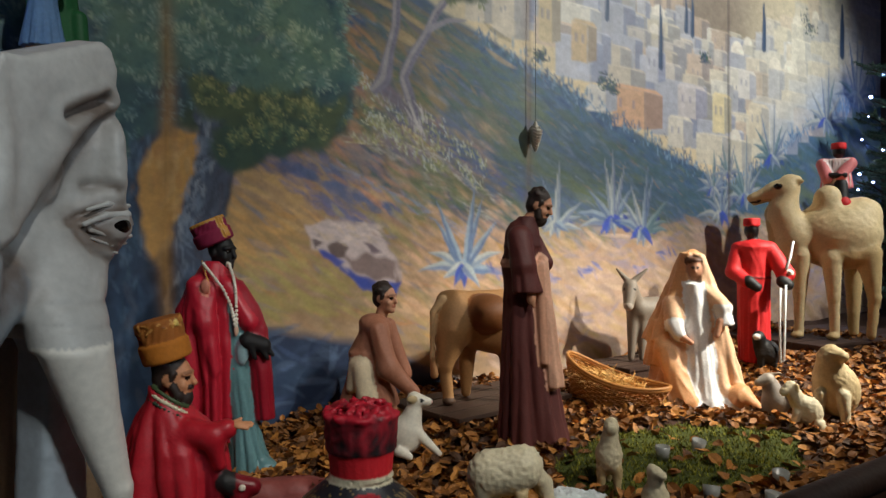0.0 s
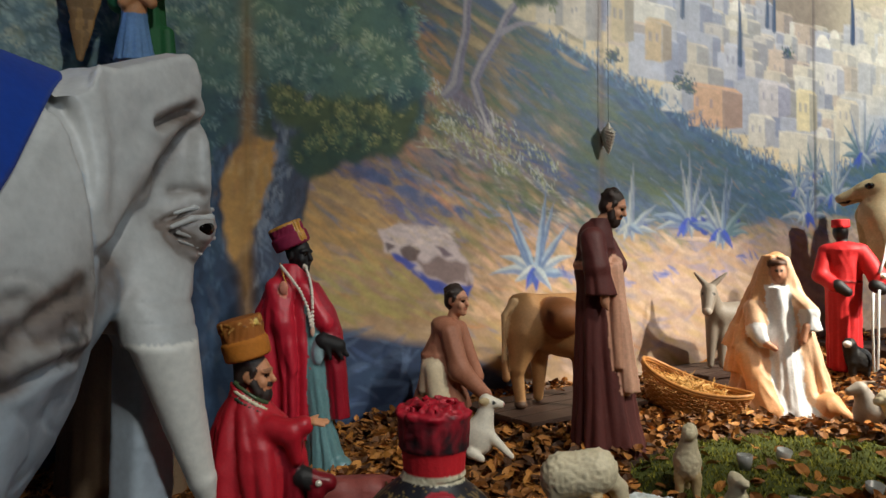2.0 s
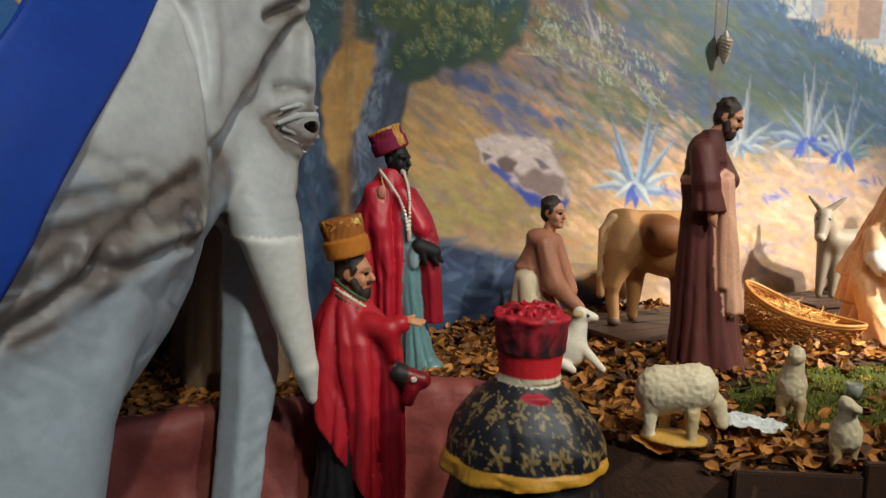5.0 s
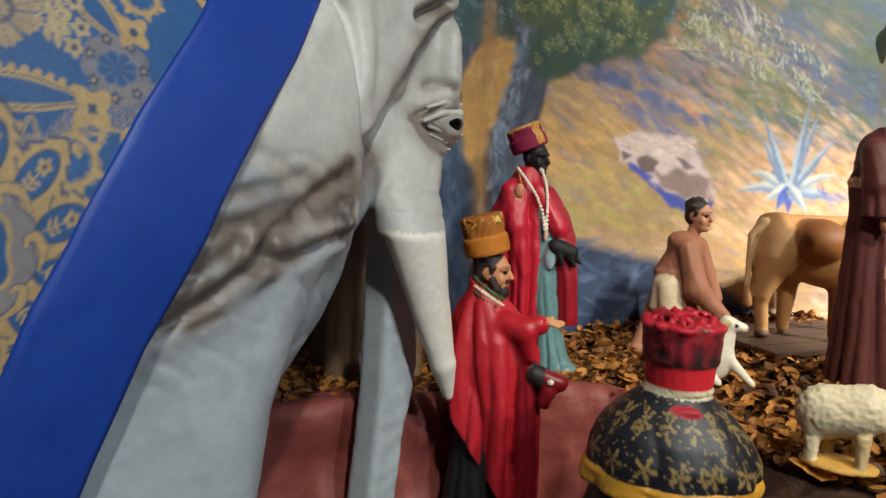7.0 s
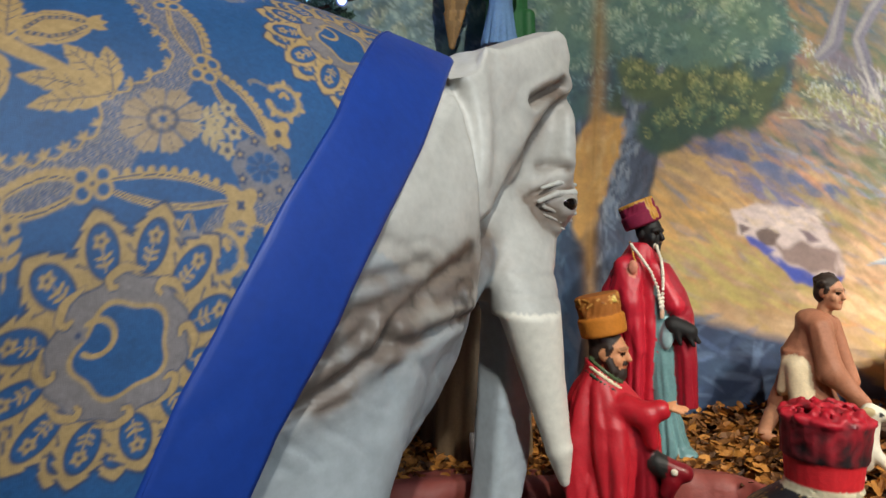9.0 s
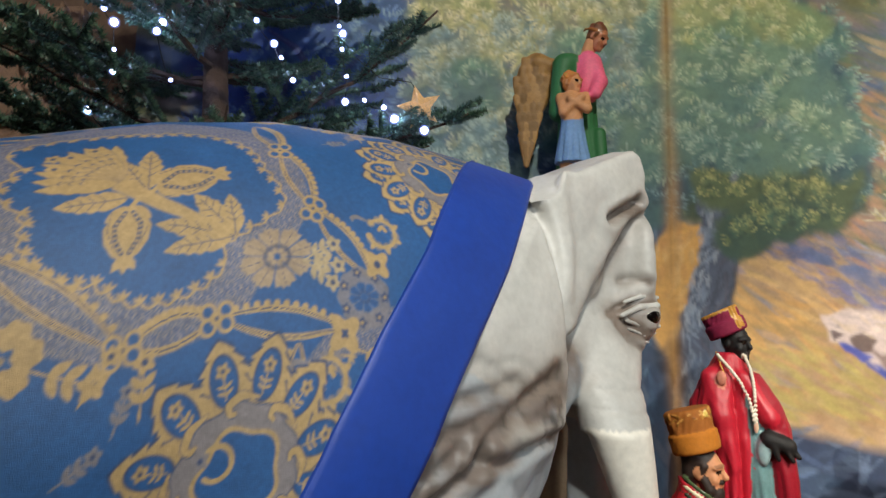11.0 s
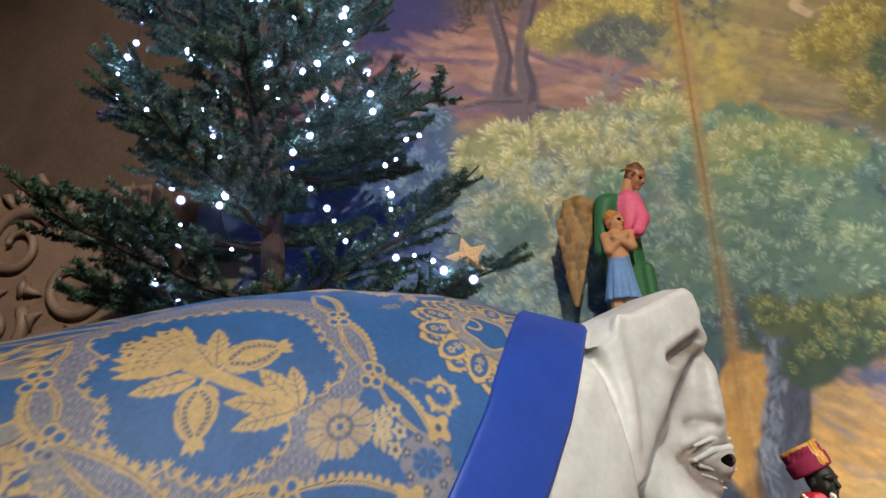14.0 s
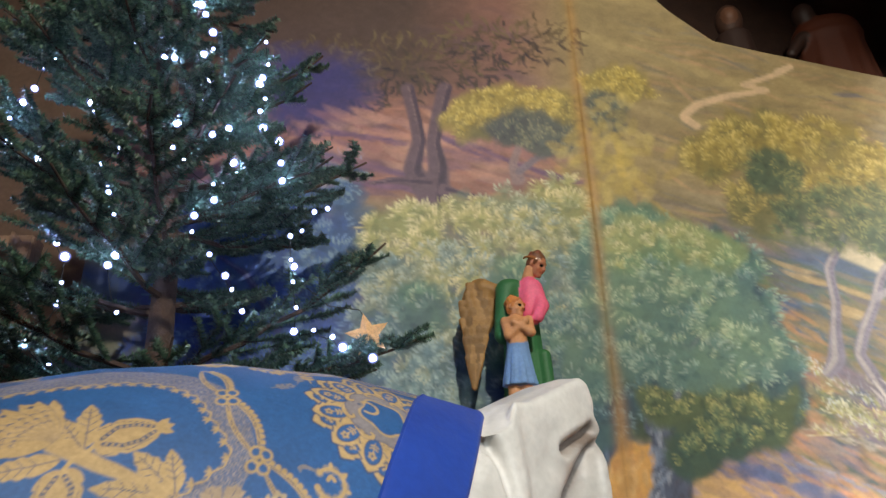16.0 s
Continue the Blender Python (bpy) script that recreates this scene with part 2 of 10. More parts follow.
def skin(bodies, h):
    """Vertices, quads and colours of the soft union of bodies, on a grid of spacing h."""
    lo = np.min([b[1] for b in bodies], axis=0) - 3 * h
    hi = np.max([b[2] for b in bodies], axis=0) + 3 * h
    n = np.ceil((hi - lo) / h).astype(int) + 1
    f = np.full(n, 1.0, dtype=np.float64)
    axes = [lo[i] + h * np.arange(n[i]) for i in range(3)]
    for dist, blo, bhi, _, k, _ in bodies:
        m = k + 2.5 * h
        i0 = np.clip(np.floor((blo - m - lo) / h).astype(int), 0, n - 1)
        i1 = np.clip(np.ceil((bhi + m - lo) / h).astype(int) + 1, 1, n)
        s = tuple(slice(a, b) for a, b in zip(i0, i1))
        p = np.stack(np.meshgrid(*(axes[i][s[i]] for i in range(3)), indexing="ij"), -1)
        d, old = dist(p), f[s]
        e = np.maximum(k - np.abs(d - old), 0) / k
        f[s] = np.minimum(d, old) - e * e * k * 0.25
    inside = f < 0
    corners = [(i, j, l) for i in (0, 1) for j in (0, 1) for l in (0, 1)]
    view = lambda a, c: a[c[0]:n[0] - 1 + c[0], c[1]:n[1] - 1 + c[1], c[2]:n[2] - 1 + c[2]]
    total = sum(view(inside, c).astype(np.int8) for c in corners)
    active = (total > 0) & (total < 8)
    index = np.full(active.shape, -1, dtype=np.int64)
    cells = np.argwhere(active)
    index[active] = np.arange(len(cells))
    val = {c: view(f, c)[active] for c in corners}
    pos, cnt = np.zeros((len(cells), 3)), np.zeros(len(cells))
    for a in corners:
        for ax in range(3):
            if a[ax] == 0:
                b = tuple(1 if i == ax else a[i] for i in range(3))
                hit = (val[a] < 0) != (val[b] < 0)
                t = np.where(hit, val[a] / np.where(hit, val[a] - val[b], 1), 0)
                q = np.tile(np.array(a, float), (len(cells), 1))
                q[:, ax] += t
                pos += q * hit[:, None]
                cnt += hit
    verts = lo + h * (cells + pos / cnt[:, None])
    quads = []
    for ax in range(3):
        o1, o2 = (ax + 1) % 3, (ax + 2) % 3
        a = [slice(1, -1)] * 3
        a[ax] = slice(0, -1)
        b = list(a)
        b[ax] = slice(1, None)
        sa, sb = inside[tuple(a)], inside[tuple(b)]
        for flip, hit in ((False, sa & ~sb), (True, ~sa & sb)):
            at = np.argwhere(hit)
            if not len(at):
                continue
            at[:, o1] += 1
            at[:, o2] += 1
            ring = []
            for d1, d2 in ((-1, -1), (0, -1), (0, 0), (-1, 0)):
                c = at.copy()
                c[:, o1] += d1
                c[:, o2] += d2
                ring.append(index[c[:, 0], c[:, 1], c[:, 2]])
            q = np.stack(ring, 1)
            quads.append(q[:, ::-1] if flip else q)
    quads = np.vstack(quads)
    best, col = np.full(len(verts), 9.0), np.zeros((len(verts), 4))
    for dist, _, _, c, _, lift in bodies:
        d = dist(verts) - lift
        near = d < best
        best[near], col[near] = d[near], c
    return verts, quads[(quads >= 0).all(1)], col


def facing(x, y):
    """The turn about z that makes a thing's own x run across the view from the walk's start, its y away from it."""
    return math.degrees(math.atan2(y, x)) - 90


def statue(name, bodies, h, at, rz, label, category, group="", rough=0.0, freq=30.0, seed=0, size=1.0, wrinkle=0.0, plain=(), tint=None, fine=None, fine_h=0.0042):
    """One statue. rough: fleece or pile; wrinkle: cloth creases, kept off the plain colours; tint: a painter of its colours."""
    verts, quads, col = skin(bodies, h)
    if rough or wrinkle:
        d = verts - np.array([[verts[:, 0].mean(), verts[:, 1].mean(), 0]]) * [1, 1, 0] - np.stack([0 * verts[:, 2], 0 * verts[:, 2], verts[:, 2] * (1.0 if not rough else 0.6)], 1)
        d = d / np.maximum(np.linalg.norm(d, axis=1, keepdims=True), 1e-6)
        amount = np.zeros(len(verts))
        if rough:
            amount = np.array([noise.noise(Vector(v) * freq + Vector((seed, 0, 0))) + 0.5 * noise.noise(Vector(v) * freq * 2.3) for v in verts]) * rough
        if wrinkle:
            cloth = np.ones(len(verts), bool)
            for c in plain:
                cloth &= np.abs(col[:, :3] - np.array(c)).sum(1) > 0.002
            at_cloth = np.where(cloth)[0]
            for k in at_cloth:
                x, y, z = verts[k]
                w = noise.noise(Vector((x * 22 + z * 5, y * 22, z * 7 + seed)))
                u = noise.noise(Vector((x * 9 - z * 11, y * 9 + z * 6, z * 13 + seed)))
                amount[k] += wrinkle * (1 - 2.2 * abs(w) + 0.6 * (0.4 - abs(u)))
        verts = verts + d * amount[:, None]
    if tint:
        tint(verts, col)
    if fine:
        # heads and other small forms on a finer grid, in the same mesh
        v2, q2, c2 = skin(fine, fine_h)
        quads, verts, col = np.vstack([quads, q2 + len(verts)]), np.vstack([verts, v2]), np.vstack([col, c2])
    ob = quad_mesh(name, verts * size, quads, STATUE, col)
    ob.matrix_world = pose(*at, 0, 0, rz)
    return tagged(ob, label, category, group)


# ---- materials ----
def material(name, colour=(0.5, 0.5, 0.5), rough=0.6, metal=0.0, attr=False, var=0.15, scale=12.0, bump=0.1, bump_scale=60.0, emit=None, sheen=0.0, hue=None):
    """Base colour (or the painted colour layer) with cloudy variation at two scales and fine relief."""
    m = bpy.data.materials.new(name)
    m.use_nodes = True
    t = m.node_tree
    n, l = t.nodes, t.links
    bsdf = n["Principled BSDF"]
    geo = n.new("ShaderNodeTexCoord")
    if attr:
        src = n.new("ShaderNodeVertexColor")
        src.layer_name = "Col"
        base = src.outputs["Color"]
        l.new(src.outputs["Alpha"], bsdf.inputs["Roughness"])
    else:
        src = n.new("ShaderNodeRGB")
        src.outputs[0].default_value = (*colour, 1)
        base = src.outputs[0]
        bsdf.inputs["Roughness"].default_value = rough
    big, small = n.new("ShaderNodeTexNoise"), n.new("ShaderNodeTexNoise")
    big.inputs["Scale"].default_value, big.inputs["Detail"].default_value = scale, 5
    small.inputs["Scale"].default_value, small.inputs["Detail"].default_value = scale * 9, 3
    for tex in (big, small):
        l.new(geo.outputs["Object"], tex.inputs["Vector"])
    mixv = n.new("ShaderNodeMath")
    mixv.operation = "ADD"
    l.new(big.outputs["Fac"], mixv.inputs[0])
    l.new(small.outputs["Fac"], mixv.inputs[1])
    ramp = n.new("ShaderNodeMapRange")
    ramp.inputs["From Min"].default_value, ramp.inputs["From Max"].default_value = 0.6, 1.4
    ramp.inputs["To Min"].default_value, ramp.inputs["To Max"].default_value = 1 - var, 1 + var
    l.new(mixv.outputs[0], ramp.inputs["Value"])
    mul = n.new("ShaderNodeMix")
    mul.data_type, mul.blend_type = "RGBA", "MULTIPLY"
    mul.inputs["Factor"].default_value = 1
    l.new(base, mul.inputs["A"])
    l.new(ramp.outputs["Result"], mul.inputs["B"])
    out = mul.outputs["Result"]
    if hue:
        mix2 = n.new("ShaderNodeMix")
        mix2.data_type = "RGBA"
        l.new(big.outputs["Fac"], mix2.inputs["Factor"])
        mix2.inputs["B"].default_value = (*hue, 1)
        l.new(out, mix2.inputs["A"])
        out = mix2.outputs["Result"]
    l.new(out, bsdf.inputs["Base Color"])
    bsdf.inputs["Metallic"].default_value = metal
    if sheen:
        bsdf.inputs["Sheen Weight"].default_value = sheen
    if bump:
        tex = n.new("ShaderNodeTexNoise")
        tex.inputs["Scale"].default_value, tex.inputs["Detail"].default_value = bump_scale, 4
        l.new(geo.outputs["Object"], tex.inputs["Vector"])
        b = n.new("ShaderNodeBump")
        b.inputs["Strength"].default_value, b.inputs["Distance"].default_value = bump, 0.01
        l.new(tex.outputs["Fac"], b.inputs["Height"])
        l.new(b.outputs["Normal"], bsdf.inputs["Normal"])
    if emit:
        bsdf.inputs["Emission Color"].default_value = (*emit[0], 1)
        bsdf.inputs["Emission Strength"].default_value = emit[1]
    return m


def by_random(m, dark, light, island=True):
    """Colours each piece between two colours, by its own random value."""
    n, l = m.node_tree.nodes, m.node_tree.links
    geo = n.new("ShaderNodeNewGeometry") if island else n.new("ShaderNodeObjectInfo")
    ramp = n.new("ShaderNodeValToRGB")
    ramp.color_ramp.elements[0].color, ramp.color_ramp.elements[1].color = (*dark, 1), (*light, 1)
    mid = ramp.color_ramp.elements.new(0.55)
    mid.color = (*[0.5 * (a + b) * s for a, b, s in zip(dark, light, (1.05, 0.95, 0.85))], 1)
    l.new(geo.outputs["Random Per Island" if island else "Random"], ramp.inputs["Fac"])
    mul = next(x for x in n if x.bl_idname == "ShaderNodeMix")
    l.new(ramp.outputs["Color"], mul.inputs["A"])
    return m


STATUE = material("painted_plaster_and_cloth", attr=True, var=0.16, scale=9, bump=0.12, bump_scale=110)
MURAL = material("painted_canvas", attr=True, var=0.12, scale=6, bump=0.15, bump_scale=420)
HIDE = material("painted_elephant_hide", attr=True, var=0.12, scale=5, bump=0.14, bump_scale=26)
BROCADE = material("blue_gold_brocade", attr=True, var=0.15, scale=14, bump=0.2, bump_scale=500)
SASH = material("dark_blue_satin", rgb(24, 62, 152), 0.5, var=0.16, scale=5, bump=0.45, bump_scale=11)
LEAF = by_random(material("dry_beech_leaves", rough=0.65, var=0.3, scale=30, bump=0.2, bump_scale=140), rgb(66, 38, 16), rgb(190, 128, 54))
SOIL = material("dark_leaf_mould", rgb(62, 38, 22), 0.9, var=0.4, scale=20, bump=0.6, bump_scale=60)
MOSS = by_random(material("green_moss", rough=0.9, var=0.3, scale=30, bump=0.3, bump_scale=200), rgb(62, 72, 14), rgb(152, 150, 46))
MOSSBED = material("moss_bed", rgb(74, 80, 24), 0.95, var=0.45, scale=25, bump=0.8, bump_scale=90)
REDROCK = material("red_painted_paper_rock", rgb(124, 52, 48), 0.6, var=0.35, scale=7, bump=0.5, bump_scale=22, hue=rgb(150, 80, 70))
STONE = material("worn_stone_floor", rgb(120, 112, 100), 0.7, var=0.25, scale=4, bump=0.2, bump_scale=40)
PLASTER = material("old_brown_plaster", rgb(150, 122, 104), 0.85, var=0.25, scale=3, bump=0.2, bump_scale=30, hue=rgb(84, 66, 56))
DARKWOOD = material("dark_carved_wood", rgb(150, 122, 102), 0.45, var=0.3, scale=8, bump=0.3, bump_scale=60)
PLANK = material("dark_platform_wood", rgb(60, 40, 30), 0.6, var=0.35, scale=10, bump=0.2, bump_scale=80)
BARK = material("fir_bark", rgb(66, 50, 36), 0.9, var=0.4, scale=25, bump=0.8, bump_scale=50)
NEEDLE = by_random(material("fir_needles", rough=0.42, var=0.3, scale=5, bump=0), rgb(32, 64, 56), rgb(94, 126, 102))
WICKER = material("honey_wicker", rgb(176, 118, 56), 0.5, var=0.3, scale=40, bump=0.2, bump_scale=200)
STRAW = by_random(material("straw", rough=0.6, var=0.2, scale=40, bump=0), rgb(170, 120, 50), rgb(226, 184, 104))
LED = material("white_led", (0.9, 0.92, 1.0), 0.3, var=0.01, bump=0, emit=((0.40, 0.50, 1.0), 270))
CABLE = material("dark_green_cable", rgb(16, 26, 20), 0.5, var=0.1, bump=0)
GLASS = material("frosted_candle_glass", rgb(214, 214, 210), 0.25, var=0.1, bump=0.05)
GLASS.node_tree.nodes["Principled BSDF"].inputs["Transmission Weight"].default_value = 0.6


# ---- the painted wall ----
WALL_Y = 3.35
MX0, MX1, MZ0, MZ1, MS = -2.0, 7.7, -0.15, 4.6, 0.006


class Canvas:
    """A raster to paint on, in metres of the wall; the colours end up on the wall's mesh."""

    def __init__(self, x0, x1, z0, z1, step, colour):
        self.x0, self.z0, self.step = x0, z0, step
        self.w, self.h = int((x1 - x0) / step) + 1, int((z1 - z0) / step) + 1
        self.img = np.tile(np.array(colour, float), (self.h, self.w, 1))
        self.x = x0 + step * np.arange(self.w)[None, :]
        self.z = z0 + step * np.arange(self.h)[:, None]

    def window(self, xa, xb, za, zb):
        i0, i1 = max(0, int((xa - self.x0) / self.step)), min(self.w, int((xb - self.x0) / self.step) + 2)
        j0, j1 = max(0, int((za - self.z0) / self.step)), min(self.h, int((zb - self.z0) / self.step) + 2)
        return (slice(j0, max(j0, j1)), slice(i0, max(i0, i1)))

    def fill(self, mask, colour):
        m = np.clip(mask, 0, 1)[..., None]
        self.img += (np.array(colour, float) - self.img) * m

    def poly(self, pts, colour, soft=0.008, alpha=1.0, wobble=0.0):
        """A polygon in either turning sense, convex or not, with soft edges."""
        pts = np.array(pts, float)
        s = self.window(pts[:, 0].min() - 0.05, pts[:, 0].max() + 0.05, pts[:, 1].min() - 0.05, pts[:, 1].max() + 0.05)
        x, z = np.broadcast_arrays(self.x[:, s[1]], self.z[s[0], :])
        if x.size == 0:
            return
        if wobble:
            x = x + wobble * np.sin(z * 61 + pts[0, 0] * 9)
            z = z + wobble * np.sin(x * 53 + pts[0, 1] * 7)
        inside, near = np.zeros(x.shape, bool), np.full(x.shape, 9.0)
        for i in range(len(pts)):
            (ax, az), (bx, bz) = pts[i], pts[(i + 1) % len(pts)]
            if az != bz:
                inside ^= ((az > z) != (bz > z)) & (x < (bx - ax) * (z - az) / (bz - az) + ax)
            ex, ez = bx - ax, bz - az
            t = np.clip(((x - ax) * ex + (z - az) * ez) / max(ex * ex + ez * ez, 1e-9), 0, 1)
            near = np.minimum(near, np.hypot(x - ax - t * ex, z - az - t * ez))
        m = np.clip(0.5 + np.where(inside, near, -near) / soft, 0, 1) * alpha
        self.img[s] += (np.array(colour) - self.img[s]) * m[..., None]

    def stroke(self, x, z, angle, length, width, colour, alpha=0.8, curve=0.0, bristle=0.0):
        r = length + width
        s = self.window(x - r, x + r, z - r, z + r)
        dx, dz = self.x[:, s[1]] - x, self.z[s[0], :] - z
        ca, sa = math.cos(angle), math.sin(angle)
        u, v = (dx * ca + dz * sa) / length, -dx * sa + dz * ca
        v = (v - curve * length * u * u) / width
        m = np.clip(1.15 - u * u - v * v, 0, 1)
        if bristle:
            m = m * (1 - bristle * (0.5 + 0.5 * np.sin(v * 9 + x * 40 + u * 1.3)))
        m = np.clip(m * 1.6, 0, 1) * alpha
        self.img[s] += (np.array(colour) - self.img[s]) * m[..., None]

    def line(self, pts, widths, colour, alpha=1.0, n=24, shade=None):
        """A tapering stroke along a smooth line through pts; shade lightens one side."""
        pts = np.array(pts, float)
        t = np.linspace(0, len(pts) - 1, n)
        xs = np.interp(t, range(len(pts)), pts[:, 0])
        zs = np.interp(t, range(len(pts)), pts[:, 1])
        ws = np.interp(t, np.linspace(0, len(pts) - 1, len(widths)), widths)
        for i in range(n - 1):
            a = math.atan2(zs[i + 1] - zs[i], xs[i + 1] - xs[i])
            l = math.hypot(zs[i + 1] - zs[i], xs[i + 1] - xs[i])
            self.stroke((xs[i] + xs[i + 1]) / 2, (zs[i] + zs[i + 1]) / 2, a, l * 0.8 + ws[i] * 0.4, ws[i], colour, alpha)
            if shade is not None:
                self.stroke((xs[i] + xs[i + 1]) / 2 + ws[i] * 0.4 * RNG.uniform(0.4, 1.2), (zs[i] + zs[i + 1]) / 2, a + RNG.uniform(-0.3, 0.3), l * 0.6, ws[i] * 0.3, shade, 0.6)

    def scatter(self, n, inside, colours, angle, length, width, alpha=0.7, spread=0.25, curve=0.3, box=None, bristle=0.5):
        """n brush strokes at random where inside(x, z) holds."""
        box = box or (MX0, MX1, MZ0, MZ1)
        made = tries = 0
        while made < n and tries < n * 20:
            tries += 1
            x, z = RNG.uniform(box[0], box[1]), RNG.uniform(box[2], box[3])
            if not inside(x, z):
                continue
            made += 1
            c = np.array(colours[RNG.integers(len(colours))]) * RNG.uniform(0.85, 1.15)
            a = angle(x, z) if callable(angle) else angle
            self.stroke(x, z, a + RNG.normal(0, spread), length * RNG.uniform(0.5, 1.4), width * RNG.uniform(0.6, 1.4), c, alpha * RNG.uniform(0.6, 1.0), RNG.normal(0, curve), bristle)

    def sample(self, xs, zs):
        fx, fz = (xs - self.x0) / self.step, (zs - self.z0) / self.step
        i, j = np.clip(fx.astype(int), 0, self.w - 2), np.clip(fz.astype(int), 0, self.h - 2)
        a, b = (fx - i)[None, :, None], (fz - j)[:, None, None]
        g = self.img
        return (g[np.ix_(j, i)] * (1 - a) + g[np.ix_(j, i + 1)] * a) * (1 - b) + (g[np.ix_(j + 1, i)] * (1 - a) + g[np.ix_(j + 1, i + 1)] * a) * b


cv = Canvas(MX0, MX1, MZ0, MZ1, MS, rgb(150, 130, 100))
X, Z = np.broadcast_arrays(cv.x, cv.z)


def edge(points):
    xs, zs = zip(*points)
    return lambda x: np.interp(x, xs, zs)


def over(level, soft=0.06):
    return np.clip(0.5 + (Z - level) / soft, 0, 1)


hill = edge([(0.6, 3.0), (1.6, 2.6), (2.24, 2.24), (2.89, 2.04), (3.51, 1.83), (4.09, 1.64), (4.77, 1.44), (5.07, 1.38), (5.5, 1.55), (6.0, 1.84), (6.8, 2.18), (7.46, 2.45), (7.8, 2.6)])
sand = edge([(0.6, 1.35), (1.3, 1.42), (1.75, 1.1), (2.2, 0.98), (2.7, 0.86), (3.2, 0.93), (4.0, 0.98), (4.8, 1.05), (6.0, 1.1), (7.7, 1.2)])
pond = edge([(-2, 0.5), (0.6, 0.62), (1.0, 0.5), (1.28, 0.44), (1.73, 0.36), (2.0, 0.22), (2.3, 0.1), (3.0, -0.2)])
W1, W2, W3 = fbm(cv.h, cv.w, 90, 5, 1, 2.2), fbm(cv.h, cv.w, 40, 4, 2, 3.0), fbm(cv.h, cv.w, 60, 5, 3)
SLOPE = -0.36
# slanting bands that run down the hillside
BAND = fbm(cv.h, cv.w, 60, 5, 4, 1.0)
vv = (Z - SLOPE * X)
bands = np.sin(vv * 17 + 1.3 * W1 + 0.8 * W3) + 0.6 * np.sin(vv * 41 + 2.0 * W2 + X * 1.3)

# far sky and the hill behind the town
cv.img[:] = rgb(196, 186, 160)
cv.fill(over(3.0 + 0.1 * W1, 0.5), rgb(150, 140, 128))
# ground under the town: pale wash
cv.fill((1 - over(hill(X), 0.05)) * 1.0, rgb(96, 108, 104))
# hillside
below = 1 - over(hill(X) + 0.015 * W2, 0.03)
cv.fill(below * np.clip(0.5 + 0.5 * bands, 0, 1), rgb(78, 96, 130))
cv.fill(below * np.clip(0.15 + 0.5 * W3 - 0.3 * bands, 0, 1), rgb(104, 116, 72))
cv.fill(below * np.clip(-0.3 + 0.9 * W1 + 0.2 * bands, 0, 1) * np.clip(1.6 - 0.35 * X, 0, 1), rgb(172, 138, 104))
cv.fill(below * np.clip((X - 2.4) / 1.5, 0, 1) * np.clip(1 - np.abs(Z - hill(X) + 0.25) / 0.35, 0, 1) * 0.75, rgb(58, 98, 128))
# sandy ground
low = 1 - over(sand(X) + 0.05 * W1, 0.22)
cv.fill(low * 0.9, rgb(188, 156, 122))
cv.fill(low * np.clip(0.2 + 0.7 * bands, 0, 1) * 0.8, rgb(204, 172, 140))
cv.fill(low * np.clip(W1 - 0.1, 0, 1) * np.clip(2.6 - X, 0, 1), rgb(188, 152, 88))
cv.fill(low * np.clip((X - 2.4) / 1.0, 0, 1) * 0.6, rgb(208, 178, 160))
cv.fill(low * np.clip(0.9 * W3 - 0.25, 0, 1) * 0.7, rgb(150, 140, 150))
# dark blue ground at the foot
foot = 1 - over(pond(X) + 0.03 * W1, 0.06)
cv.fill(foot, rgb(48, 64, 94))
cv.fill(foot * np.clip(0.6 * W3 + 0.2, 0, 1), rgb(68, 90, 118))
cv.fill(foot * np.clip(0.8 * W2, 0, 1), rgb(32, 40, 70))

BLUES = [rgb(84, 104, 146), rgb(104, 124, 156), rgb(72, 88, 118), rgb(134, 148, 172)]
GREENS = [rgb(92, 110, 66), rgb(70, 96, 84), rgb(120, 128, 76), rgb(60, 84, 90)]
SANDS = [rgb(206, 172, 128), rgb(194, 150, 108), rgb(216, 188, 158), rgb(186, 150, 130), rgb(198, 164, 96)]
hillside = lambda x, z: sand(x) - 0.1 < z < hill(x) - 0.02 and x > 1.0
cv.scatter(1500, hillside, BLUES + GREENS + GREENS, math.atan(SLOPE) - 0.08, 0.10, 0.02, 0.4, 0.2, 0.1, (1.0, 7.6, 0.8, 2.8))
cv.scatter(1500, hillside, BLUES + GREENS + [rgb(176, 140, 108), rgb(150, 136, 120)], math.atan(SLOPE) - 0.1, 0.05, 0.006, 0.5, 0.25, 0.1, (1.0, 5.4, 0.8, 2.6))
cv.scatter(260, lambda x, z: hillside(x, z) and x < 2.7 and z < 1.75, SANDS + [rgb(170, 130, 130)], math.atan(SLOPE) - 0.2, 0.12, 0.03, 0.45, 0.2, 0.1, (1.0, 2.8, 0.8, 2.0))
cv.scatter(900, lambda x, z: pond(x) < z < sand(x) + 0.05 and x > 0.95, SANDS + [rgb(200, 150, 96), rgb(150, 140, 150), rgb(186, 158, 84)], math.atan(SLOPE) - 0.1, 0.13, 0.026, 0.45, 0.2, 0.1, (0.95, 7.0, 0.0, 1.3))
cv.scatter(260, lambda x, z: pond(x) < z < sand(x) and x > 2.4, [rgb(232, 200, 176), rgb(180, 150, 150), rgb(140, 140, 176)], -0.1, 0.12, 0.02, 0.5, 0.4, 0.2, (2.4, 7.0, 0.0, 1.1))
cv.scatter(240, lambda x, z: z < pond(x), BLUES[:3] + [rgb(40, 60, 90)], 0.1, 0.10, 0.02, 0.6, 0.6, 0.2, (-1.0, 2.3, -0.1, 0.6))
